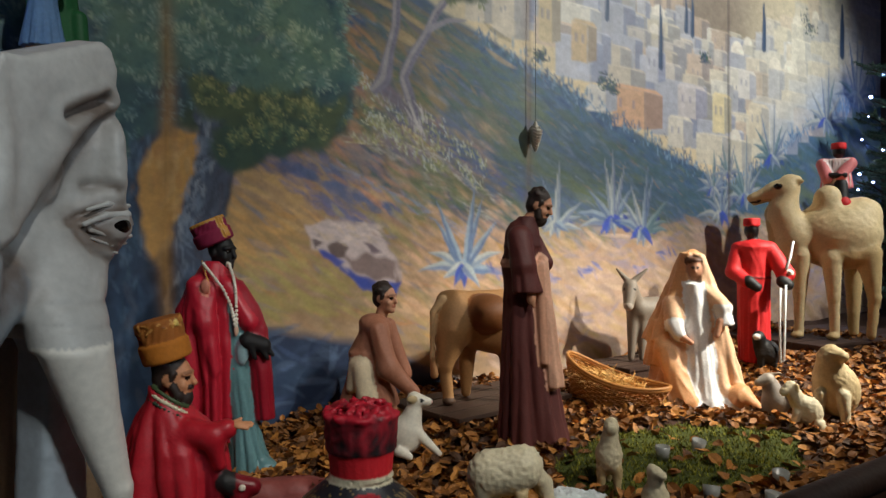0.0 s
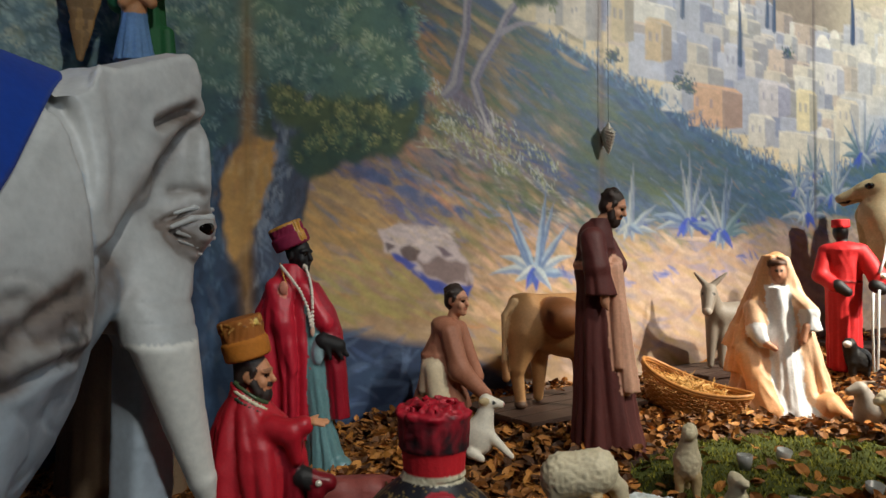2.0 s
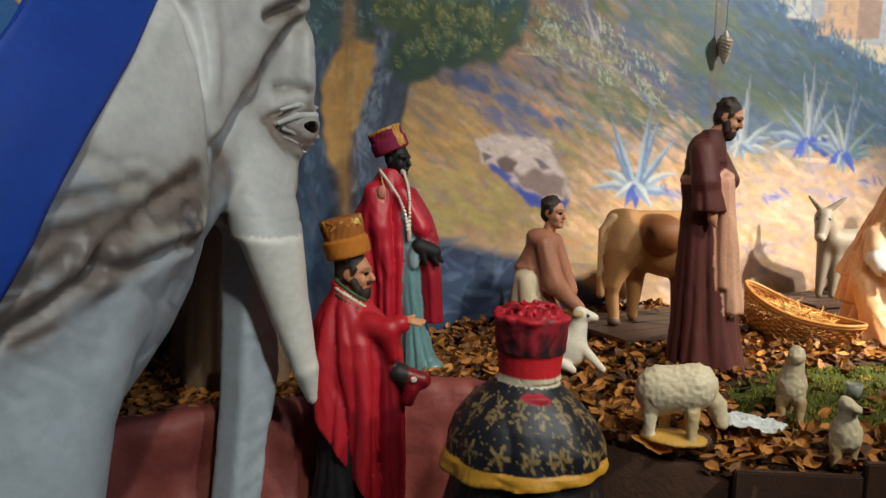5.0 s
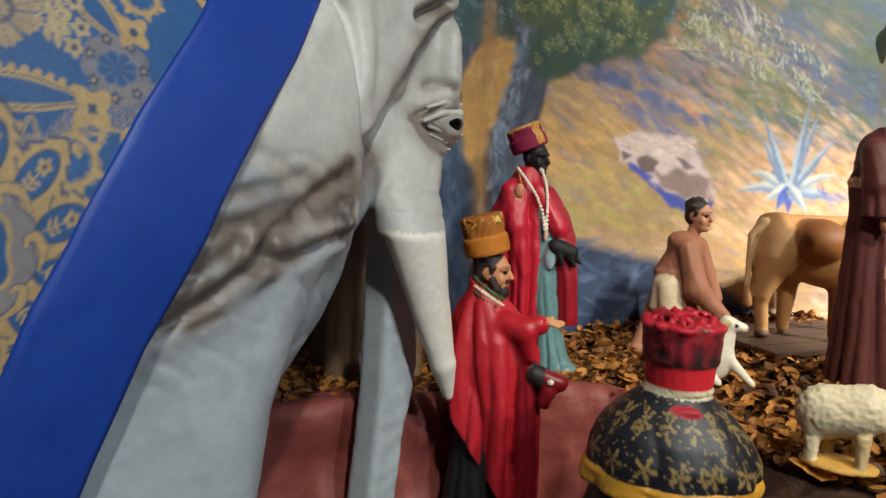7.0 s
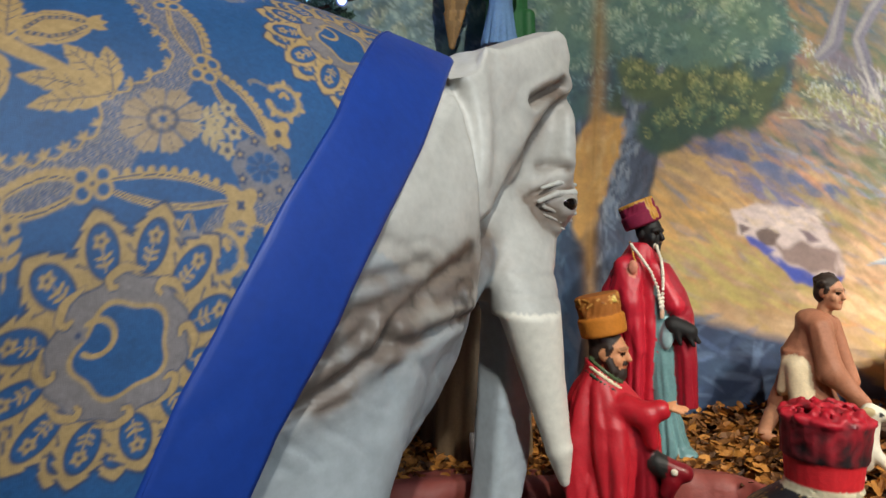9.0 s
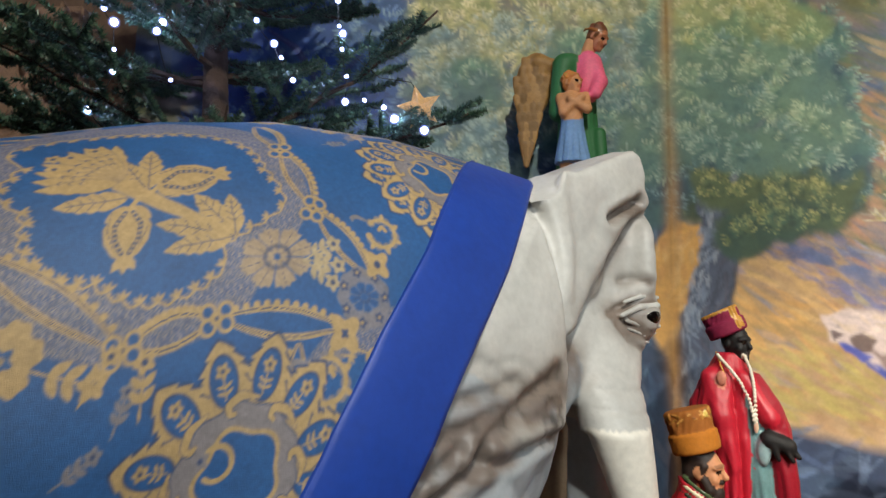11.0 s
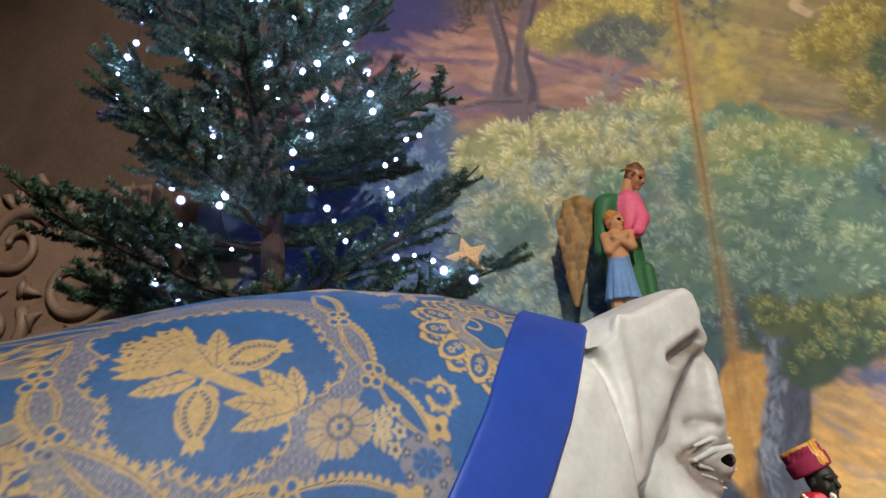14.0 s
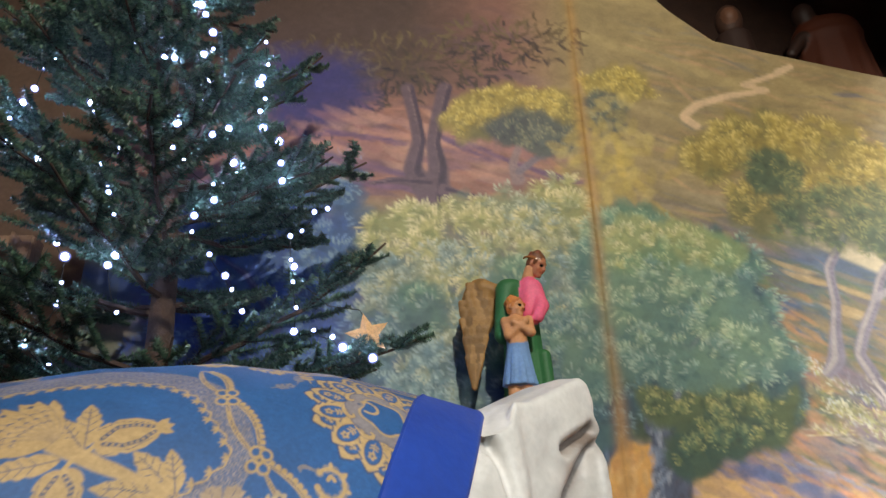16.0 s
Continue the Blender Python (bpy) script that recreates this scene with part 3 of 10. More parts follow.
# a thin wash pulls the tones of the slope together
cv.fill(below * over(sand(X) + 0.1, 0.3) * np.clip((X - 1.4) / 0.8, 0, 1) * 0.2, rgb(84, 110, 112))
cv.fill(low * np.clip((2.9 - X) / 0.8, 0, 1) * over(pond(X) + 0.05, 0.1) * 0.22, rgb(166, 130, 84))
cv.fill(low * over(pond(X) + 0.05, 0.1) * 0.26, rgb(112, 90, 66))
cv.scatter(260, lambda x, z: pond(x) + 0.05 < z < sand(x) + 0.1, [rgb(198, 150, 78), rgb(188, 126, 74), rgb(214, 176, 120), rgb(120, 124, 150), rgb(160, 140, 86)], math.atan(SLOPE) - 0.15, 0.10, 0.016, 0.55, 0.2, 0.1, (0.95, 3.2, 0.2, 1.5))
# pale and blue streaks across the slope
for a, b, col, w in (((1.28, 1.30), (1.95, 1.05), rgb(92, 108, 152), 0.03), ((1.55, 1.30), (2.5, 0.92), rgb(150, 160, 190), 0.012), ((1.62, 1.50), (2.6, 1.05), rgb(196, 190, 176), 0.010),
                     ((1.75, 1.58), (2.75, 1.12), rgb(212, 206, 196), 0.009), ((1.9, 1.62), (2.9, 1.18), rgb(80, 96, 150), 0.014), ((1.3, 1.2), (1.9, 0.9), rgb(120, 116, 160), 0.02)):
    for _ in range(80):
        t = RNG.uniform(0, 1)
        cv.stroke(a[0] + t * (b[0] - a[0]) + RNG.normal(0, 0.03), a[1] + t * (b[1] - a[1]) + RNG.normal(0, 0.018), math.atan2(b[1] - a[1], b[0] - a[0]) + RNG.normal(0, 0.15), 0.04, w * 0.7, np.array(col) * RNG.uniform(0.8, 1.1), 0.55, 0.1, 0.6)
# scrubby tufts, pale yellow-green, on the slope
for cx, cz in ((1.72, 1.62), (1.85, 1.52), (1.98, 1.48), (2.2, 1.3), (2.12, 1.42), (1.75, 1.42)):
    for _ in range(60):
        a = RNG.uniform(0, math.pi)
        r = RNG.uniform(0.01, 0.07)
        cv.stroke(cx + r * 1.8 * math.cos(a), cz + r * math.sin(a), a, 0.018, 0.004, rgb(*RNG.choice([(206, 196, 140), (160, 160, 96), (216, 212, 180)])), 0.8)

# broad slanting brushwork over the slope: each stroke takes the colour of the nearest patch
PATCHES = [(1.62, 1.67, (190, 140, 92)), (1.50, 1.40, (196, 146, 108)), (1.40, 1.28, (88, 100, 150)), (1.60, 1.16, (106, 112, 150)), (1.28, 1.13, (206, 168, 112)), (1.15, 0.92, (206, 158, 92)), (1.35, 0.72, (172, 156, 92)), (1.74, 1.33, (140, 132, 140)), (1.85, 1.22, (206, 150, 112)),
           (2.12, 1.23, (108, 122, 84)), (1.98, 1.02, (164, 152, 100)), (1.80, 1.58, (118, 124, 90)), (2.02, 1.42, (128, 118, 140)), (2.15, 1.89, (146, 126, 90)), (2.42, 1.90, (80, 106, 98)), (2.42, 1.48, (92, 108, 138)), (2.75, 1.60, (98, 114, 96)), (2.20, 0.92, (212, 172, 138))]
for _ in range(1500):
    x, z = RNG.uniform(1.02, 2.95), RNG.uniform(0.48, 2.15)
    if not pond(x) + 0.04 < z < hill(x) - 0.03:
        continue
    col = min(PATCHES, key=lambda p: (p[0] - x + RNG.normal(0, 0.08)) ** 2 + 2.2 * (p[1] - z + RNG.normal(0, 0.05)) ** 2)[2]
    cv.stroke(x, z, -0.54 + RNG.normal(0, 0.14), RNG.uniform(0.04, 0.10), RNG.uniform(0.010, 0.024), np.array(rgb(*col)) * RNG.uniform(0.82, 1.16), RNG.uniform(0.25, 0.6), RNG.normal(0, 0.1), 0.5)
# pale scrub in dotted lines down the slope
for line in (((1.61, 1.86), (1.79, 1.73), (1.99, 1.59), (2.23, 1.47), (2.55, 1.22)), ((1.76, 1.60), (1.94, 1.47), (2.19, 1.32)), ((2.0, 1.68), (2.3, 1.52), (2.6, 1.34))):
    for (ax, az), (bx, bz) in zip(line, line[1:]):
        for _ in range(70):
            t = RNG.uniform()
            cv.stroke(ax + t * (bx - ax) + RNG.normal(0, 0.02), az + t * (bz - az) + RNG.normal(0, 0.022), 1.9 + RNG.normal(0, 0.5), RNG.uniform(0.008, 0.022), 0.0045, rgb(*RNG.choice([(214, 214, 190), (176, 180, 130), (196, 204, 206), (150, 152, 104)])), 0.7)
# deep blue shade under the edge of the hill
for _ in range(320):
    x = RNG.uniform(2.5, 5.1)
    cv.stroke(x, hill(x) - abs(RNG.normal(0.02, 0.10)), -0.40 + RNG.normal(0, 0.2), RNG.uniform(0.04, 0.10), RNG.uniform(0.012, 0.026), rgb(*RNG.choice([(50, 80, 128), (62, 96, 130), (70, 104, 116), (84, 112, 146)])), 0.42, 0.0, 0.4)

# ---- the town on its hill ----
town = lambda x, z: z > hill(x) + 0.02
WALLS = [rgb(226, 214, 194), rgb(216, 208, 198), rgb(236, 230, 216), rgb(222, 200, 178), rgb(208, 208, 214), rgb(230, 220, 198), rgb(198, 200, 212)]
cv.fill(over(hill(X) + 0.02, 0.04) * np.clip((X - 2.2) / 0.3, 0, 1), rgb(222, 204, 166))
cv.fill(over(hill(X) + 0.62 + 0.2 * np.sin(X * 1.7), 0.25) * np.clip((X - 2.6) / 0.4, 0, 1) * (1 - np.clip((X - 5.2) / 1.2, 0, 1)), rgb(140, 126, 110))
rows = 11
for r in range(rows, -1, -1):
    x = 2.2 + RNG.uniform(0, 0.3)
    while x < 7.6:
        w = RNG.uniform(0.17, 0.40) * (1 + 0.09 * (x - 2.2)) * (1.2 - 0.05 * r)
        z = hill(x) + 0.05 + 0.085 * r + RNG.uniform(-0.03, 0.03)
        top = z + RNG.uniform(0.14, 0.29) * (1 + 0.08 * (x - 2.2)) * (1.1 - 0.03 * r)
        limit = 1.06 + 0.1 * (x - 2.2) - (0.25 if 3.7 < x < 4.1 else 0)
        if z < hill(x) + limit and RNG.uniform() < 0.86:
            fade = min(1, r / 13)
            c = np.array(WALLS[RNG.integers(len(WALLS))]) * RNG.uniform(0.70, 0.92) * (1 - 0.12 * fade)
            k = RNG.uniform(0.55, 0.75)
            cv.poly([(x, z), (x + w * k, z), (x + w * k, top), (x, top)], c, 0.012, 0.95, 0.002)
            cv.poly([(x + w * k, z), (x + w, z + 0.012), (x + w, top - 0.008), (x + w * k, top)], c * np.array((0.60, 0.64, 0.76)), 0.012, 0.95)
            cv.poly([(x, top), (x + w * k, top), (x + w, top - 0.008), (x + w * 0.9, top + 0.012), (x + w * 0.2, top + 0.012)], np.minimum(c * 1.12, 0.85), 0.008, 0.9)
            if RNG.uniform() < 0.34:
                for q in range(RNG.integers(1, 3)):
                    wx, wz = x + w * k * RNG.uniform(0.2, 0.75), z + (top - z) * RNG.uniform(0.45, 0.8)
                    cv.poly([(wx, wz), (wx + 0.014, wz), (wx + 0.014, wz + 0.03), (wx, wz + 0.03)], rgb(110, 112, 136), 0.010, 0.6)
            if RNG.uniform() < 0.06:
                dx = x + w * k / 2
                cv.poly([(dx + w * 0.26 * math.cos(a), top + w * 0.3 * math.sin(a)) for a in np.linspace(0, math.pi, 9)], rgb(230, 222, 208), 0.01)
        x += w * RNG.uniform(0.75, 1.15)
# chosen large houses at the foot
for x, z, w, h, c in ((3.70, 1.72, 0.54, 0.28, (226, 182, 146)), (3.44, 1.80, 0.30, 0.16, (226, 222, 214)), (4.42, 1.86, 0.36, 0.24, (216, 208, 206)), (4.30, 1.62, 0.30, 0.22, (232, 224, 208)), (4.05, 2.08, 0.22, 0.24, (206, 206, 214)), (3.3, 2.12, 0.24, 0.26, (216, 190, 150)), (4.85, 1.78, 0.26, 0.3, (238, 222, 176)), (5.35, 1.78, 0.3, 0.28, (230, 216, 190)), (3.0, 2.2, 0.2, 0.3, (220, 200, 160)), (5.2, 2.1, 0.26, 0.22, (226, 220, 214))):
    c = np.array(rgb(*c)) * 0.84
    cv.poly([(x, z), (x + w * 0.62, z), (x + w * 0.62, z + h), (x, z + h)], c, 0.01, 1, 0.002)
    cv.poly([(x + w * 0.62, z), (x + w, z + 0.03), (x + w, z + h - 0.01), (x + w * 0.62, z + h)], c * np.array((0.60, 0.64, 0.8)), 0.01, 1)
    cv.poly([(x, z + h), (x + w * 0.62, z + h), (x + w, z + h - 0.01), (x + w * 0.85, z + h + 0.025), (x + w * 0.12, z + h + 0.025)], np.minimum(c * 1.1, 0.85), 0.01)
    for q in range(2):
        wx = x + w * (0.12 + 0.26 * q)
        cv.poly([(wx, z + h * 0.5), (wx + 0.024, z + h * 0.5), (wx + 0.024, z + h * 0.72), (wx, z + h * 0.72)], rgb(120, 120, 148), 0.012, 0.55)
# hazy light over the farther end
cv.fill(over(hill(X), 0.1) * np.clip((X - 5.0) / 2.5, 0, 0.40), rgb(226, 220, 194))
# cypresses
for x, z0, z1, w in ((4.22, 2.2, 2.66, 0.030), (5.57, 2.55, 2.95, 0.034), (3.64, 2.45, 2.75, 0.022), (4.6, 2.5, 2.86, 0.024), (4.52, 2.52, 2.8, 0.022), (6.9, 2.7, 3.2, 0.05)):
    cv.line([(x, z0), (x + 0.004, (z0 + z1) / 2), (x, z1)], [w, w * 0.95, w * 0.25], rgb(52, 76, 108), 0.95, 16, rgb(40, 58, 80))
for cx, cz, r in ((3.62, 2.02, 0.07), (3.7, 1.98, 0.06), (4.75, 2.36, 0.05), (3.02, 2.1, 0.05), (6.3, 2.9, 0.12)):
    for _ in range(50):
        cv.stroke(cx + RNG.normal(0, r * 0.6), cz + RNG.normal(0, r * 0.4), RNG.uniform(0, 3), 0.02, 0.008, rgb(*RNG.choice([(62, 92, 78), (58, 84, 110), (44, 64, 84)])), 0.8)
# blue bushes and little agaves along the edge of the hill
for _ in range(620):
    x = RNG.uniform(2.5, 7.6)
    z = hill(x) + RNG.normal(0.0, 0.035)
    a = math.pi / 2 + RNG.normal(0, 0.5)
    s = RNG.uniform(0.02, 0.05) * (1 + 0.3 * max(0, x - 5.2))
    cv.stroke(x, z, a, s, s * 0.18, np.array(rgb(*[(72, 104, 142), (96, 128, 160), (56, 82, 120), (130, 160, 190)][RNG.integers(4)])), 0.75)
cv.fill(np.clip((X - 5.4) / 1.2, 0, 1) * np.clip(1 - np.abs(Z - hill(X) - 0.12) / 0.3, 0, 1) * 0.55, rgb(110, 150, 196))


def blade(x, z, a, l, w, bow, tone, shade):
    """One broad agave leaf that swells, tapers to a point and bows over, with its shaded half."""
    t = np.linspace(0, 1, 12)
    cx, cz = x + l * t * math.cos(a), z + l * t * math.sin(a) - bow * l * t * t
    dx, dz = np.gradient(cx), np.gradient(cz)
    n = np.hypot(dx, dz)
    wt = w * np.sin(np.pi * (0.2 + 0.72 * t)) * (1 - t) ** 0.45
    lx, lz, rx, rz = cx - dz / n * wt, cz + dx / n * wt, cx + dz / n * wt, cz - dx / n * wt
    cv.poly(list(zip(lx, lz)) + list(zip(rx[::-1], rz[::-1])), tone, 0.010, 0.95, 0.002)
    low = (rx, rz) if math.cos(a) >= 0 else (lx, lz)
    cv.poly(list(zip(cx, cz)) + list(zip(low[0][::-1], low[1][::-1])), shade, 0.014, 0.65, 0.002)


def agave(x, z, s, bright=1.0):
    """A rosette of broad leaves: cobalt shade at its heart, bowed leaves to the sides, pale upright blades, short ones in front."""
    pale = [np.array(rgb(*c)) * bright for c in ((186, 196, 198), (160, 178, 196), (200, 204, 200), (148, 172, 178))]
    dim = [np.array(rgb(*c)) * bright for c in ((70, 96, 160), (60, 92, 150), (96, 124, 164), (66, 108, 128))]
    for _ in range(26):
        cv.stroke(x + RNG.normal(0, 0.17 * s), z + abs(RNG.normal(0.06 * s, 0.09 * s)), RNG.uniform(-0.8, 0.8), 0.08 * s, 0.035 * s, np.array(rgb(*RNG.choice([(48, 70, 168), (60, 88, 150), (84, 110, 150), (70, 100, 120)]))) * bright, 0.85)
    for deg, l, bow, w in ((164, 0.66, 0.34, 0.062), (18, 0.62, 0.30, 0.060), (146, 0.70, 0.30, 0.060), (34, 0.64, 0.26, 0.058), (126, 0.74, 0.12, 0.055), (52, 0.78, 0.08, 0.055), (108, 0.84, 0.02, 0.052), (72, 0.86, 0.02, 0.050), (90, 1.02, 0.0, 0.056)):
        k = RNG.integers(4)
        blade(x + RNG.normal(0, 0.02 * s), z + 0.04 * s, radians(deg + RNG.normal(0, 5)), l * s * RNG.uniform(0.88, 1.08), w * s * 1.15, bow, pale[k], dim[k])
    for deg, l in ((200, 0.30), (236, 0.24), (282, 0.22), (330, 0.30)):
        k = RNG.integers(3)
        blade(x, z + 0.10 * s, radians(deg + RNG.normal(0, 8)), l * s, 0.075 * s, 0.2, pale[k] if RNG.uniform() < 0.7 else np.array(rgb(54, 76, 176)), dim[k])


agave(2.41, 0.70, 0.52, 0.95)
for x, z, s in ((3.70, 1.02, 0.52), (4.02, 0.95, 0.50), (3.16, 0.98, 0.42), (4.96, 1.1, 0.46), (4.86, 1.3, 0.36), (5.3, 1.25, 0.5), (5.7, 1.6, 0.5), (6.6, 2.0, 0.6), (7.2, 2.3, 0.7), (5.05, 1.45, 0.3)):
    agave(x, z, s, 0.72)
for x, z, w in ((2.66, 0.72, 0.1), (3.45, 0.72, 0.12), (4.3, 0.82, 0.1), (3.1, 0.66, 0.1), (4.0, 0.7, 0.08)):
    for _ in range(9):
        cv.stroke(x + RNG.normal(0, w * 0.5), z + RNG.normal(0, 0.02), -0.6 + RNG.normal(0, 0.4), 0.05, 0.012, rgb(*RNG.choice([(80, 96, 160), (120, 124, 170), (170, 150, 160)])), 0.7)

# ---- the rock with its hollows ----
cv.poly([(1.43, 0.90), (1.45, 0.97), (1.56, 1.01), (1.72, 0.99), (1.82, 0.93), (1.93, 0.83), (1.98, 0.72), (1.97, 0.66), (1.8, 0.66), (1.66, 0.74), (1.5, 0.85)], rgb(184, 164, 160), 0.02, 1, 0.006)
cv.poly([(1.60, 0.83), (1.74, 0.85), (1.88, 0.80), (1.95, 0.72), (1.96, 0.66), (1.80, 0.64), (1.66, 0.72)], rgb(120, 96, 88), 0.02, 0.95, 0.006)
for pts, c in (([(1.44, 0.90), (1.49, 0.93), (1.51, 0.89), (1.47, 0.87)], (92, 72, 70)), ([(1.51, 0.89), (1.58, 0.91), (1.62, 0.84), (1.54, 0.83)], (88, 66, 60)), ([(1.76, 0.90), (1.82, 0.88), (1.84, 0.84), (1.77, 0.85)], (104, 86, 96)),
               ([(1.55, 0.82), (1.62, 0.82), (1.72, 0.70), (1.82, 0.65), (1.97, 0.66), (1.94, 0.62), (1.72, 0.64), (1.6, 0.74)], (64, 82, 164)), ([(1.48, 0.86), (1.56, 0.84), (1.58, 0.79), (1.5, 0.82)], (70, 84, 150))):
    cv.poly(pts, rgb(*c), 0.015, 0.9, 0.005)
cv.scatter(50, lambda x, z: 0.86 < z < 1.0, [rgb(214, 196, 190), rgb(170, 150, 150), rgb(196, 176, 160)], -0.3, 0.05, 0.012, 0.6, 0.4, 0.2, (1.47, 1.85, 0.86, 1.0))

# ---- upper slopes with the winding path ----
up = np.clip((2.9 - X) / 0.5, 0, 1) * over(2.55 + 0.1 * W1, 0.4)
cv.fill(up, rgb(150, 132, 92))
cv.fill(up * np.clip(0.5 * bands + 0.2, 0, 1) * 0.6, rgb(178, 158, 108))
cv.fill(np.clip((0.7 - X) / 0.4, 0, 1) * over(2.7 + 0.08 * W1, 0.15) * 0.95, rgb(148, 104, 92))
cv.fill(np.clip((0.7 - X) / 0.4, 0, 1) * over(2.75, 0.2) * np.clip(0.8 * W2 + 0.25 * bands, 0, 1), rgb(92, 74, 96))
cv.scatter(420, lambda x, z: z > 2.6, [rgb(176, 156, 106), rgb(140, 128, 96), rgb(122, 116, 104), rgb(188, 150, 110)], -0.3, 0.12, 0.015, 0.5, 0.2, 0.1, (1.1, 2.9, 2.5, 4.1))
cv.scatter(240, lambda x, z: x < 0.6, [rgb(164, 116, 100), rgb(110, 84, 104), rgb(150, 100, 84), rgb(186, 130, 104)], -0.2, 0.12, 0.018, 0.6, 0.25, 0.1, (-1.2, 0.6, 2.75, 3.5))
cv.line([(1.95, 3.60), (2.06, 3.64), (1.95, 3.58), (1.72, 3.50), (1.88, 3.46), (1.62, 3.42), (1.42, 3.36), (1.32, 3.27), (1.40, 3.20)], [0.02, 0.02, 0.022, 0.02, 0.02, 0.026, 0.03, 0.03, 0.03], rgb(206, 178, 140), 0.9, 60)
cv.stroke(2.35, 3.42, -0.1, 0.1, 0.02, rgb(110, 110, 120), 0.7)
for x0, z0 in ((1.9, 2.62), (1.75, 2.2), (2.2, 2.05)):
    for _ in range(14):
        cv.stroke(x0 + RNG.normal(0, 0.2), z0 + RNG.normal(0, 0.05), -0.35, 0.14, 0.02, rgb(*RNG.choice([(104, 100, 110), (196, 170, 124), (128, 116, 90)])), 0.6, 0.1, 0.5)


def foliage(blobs, tones, n, size, lift=0.0):
    """Leafy clumps: short curved strokes that fan out from the middle of each clump, light above and dark below."""
    for cx, cz, rx, rz in blobs:
        m = int(n * rx * rz * 60)
        for i in range(m):
            a = RNG.uniform(0, math.tau)
            r = math.sqrt(RNG.uniform(0, 1)) * RNG.uniform(0.75, 1.12)
            x, z = cx + rx * r * math.cos(a), cz + rz * r * math.sin(a)
            k = np.clip(0.5 + 0.42 * math.sin(a) * r + RNG.normal(0, 0.2) + lift, 0, 0.999)
            c = np.array(tones[int(k * len(tones))]) * RNG.uniform(0.85, 1.15)
            cv.stroke(x, z, a + RNG.normal(0, 0.6), size * RNG.uniform(0.6, 1.5), size * RNG.uniform(0.16, 0.34), c, RNG.uniform(0.55, 0.95), RNG.normal(0, 0.4))


def sprig(x, z, a, s, dark, mid, light, wide=1.2, k=11):
    """One painted tuft of leaves: a soft dark heart and a fan of thin strokes with light tips."""
    cv.stroke(x, z, a, s * 0.35, s * 0.22, dark, 0.4)
    for q in np.linspace(-wide, wide, k) + RNG.normal(0, 0.1, k):
        l = s * RNG.uniform(0.75, 1.15) * (1 - 0.2 * abs(q) / wide)
        b = a + q
        cv.stroke(x + 0.5 * l * math.cos(b), z + 0.5 * l * math.sin(b), b, l * 0.42, s * 0.07, mid * RNG.uniform(0.75, 1.2), 0.5, -0.25 * q)
        if RNG.uniform() < 0.75:
            cv.stroke(x + 0.8 * l * math.cos(b - 0.1 * q), z + 0.8 * l * math.sin(b - 0.1 * q), b - 0.25 * q, l * 0.24, s * 0.05, light * RNG.uniform(0.85, 1.12), 0.75, -0.2 * q)


def crown(blobs, tones, n, size):
    """A crown of tufts, painted from the top down; tones(x, z) gives its dark, middle and light colour there."""
    spots = []
    for cx, cz, rx, rz in blobs:
        for _ in range(int(2.6 * n * rx * rz)):
            a, r = RNG.uniform(0, math.tau), math.sqrt(RNG.uniform(0, 1)) * RNG.uniform(0.8, 1.08)
            spots.append((cx + rx * r * math.cos(a), cz + rz * r * math.sin(a), cx, cz))
    for cx, cz, rx, rz in blobs:
        for _ in range(60):
            a, r = RNG.uniform(0, math.tau), math.sqrt(RNG.uniform(0, 0.75))
            x, z = cx + rx * r * math.cos(a), cz + rz * r * math.sin(a)
            d, m, l = tones(x, z)
            cv.stroke(x, z, RNG.uniform(0, 3), 0.10, 0.05, (d + m) / 2, 0.5, 0, 0.4)
    for x, z, cx, cz in sorted(spots, key=lambda q: -q[1] + RNG.normal(0, 0.12)):
        d, m, l = tones(x, z)
        a = math.atan2(z - cz + 0.08, x - cx) + RNG.normal(0, 0.8)
        sprig(x, z, a, size * RNG.uniform(0.7, 1.3), d, m, l)


def ramp(x, z, za, zb, lower, upper, noise=0.25):
    k = np.clip(0.45 * math.sin(x * 9 + 2 * math.sin(z * 7)) * math.sin(z * 11 + x * 4) + (z - za) / (zb - za) + RNG.normal(0, noise), 0, 1)
    return [np.array(p) * (1 - k) + np.array(q) * k for p, q in zip(lower, upper)]


# dark crowns at the top and the violet and blue patch behind the fir
cv.fill(np.clip((0.5 - X) / 0.8, 0, 1) * over(3.42 + 0.1 * W3, 0.25), rgb(84, 66, 58))
foliage([(-0.3, 3.66, 0.75, 0.24), (-0.9, 3.5, 0.5, 0.4), (0.35, 3.85, 0.5, 0.2)], [rgb(50, 42, 50), rgb(72, 60, 52), rgb(98, 80, 56), rgb(112, 96, 66)], 26, 0.04)
cv.poly([(-1.75, 2.2), (-1.6, 2.75), (-1.1, 2.95), (-0.75, 2.8), (-0.6, 2.4), (-0.6, 1.8), (-1.3, 1.7)], rgb(54, 84, 148), 0.3, 1.0, 0.02)
cv.poly([(-1.2, 3.6), (-1.1, 3.2), (-0.7, 3.2), (-0.5, 3.4), (-0.6, 3.7), (-1.1, 3.8)], rgb(58, 56, 110), 0.2, 0.9, 0.02)
BLUE = lambda x, z: ramp(x, z, 1.7, 2.7, (rgb(22, 36, 86), rgb(44, 74, 150), rgb(98, 134, 190)), (rgb(40, 70, 100), rgb(78, 112, 144), rgb(144, 172, 172)))
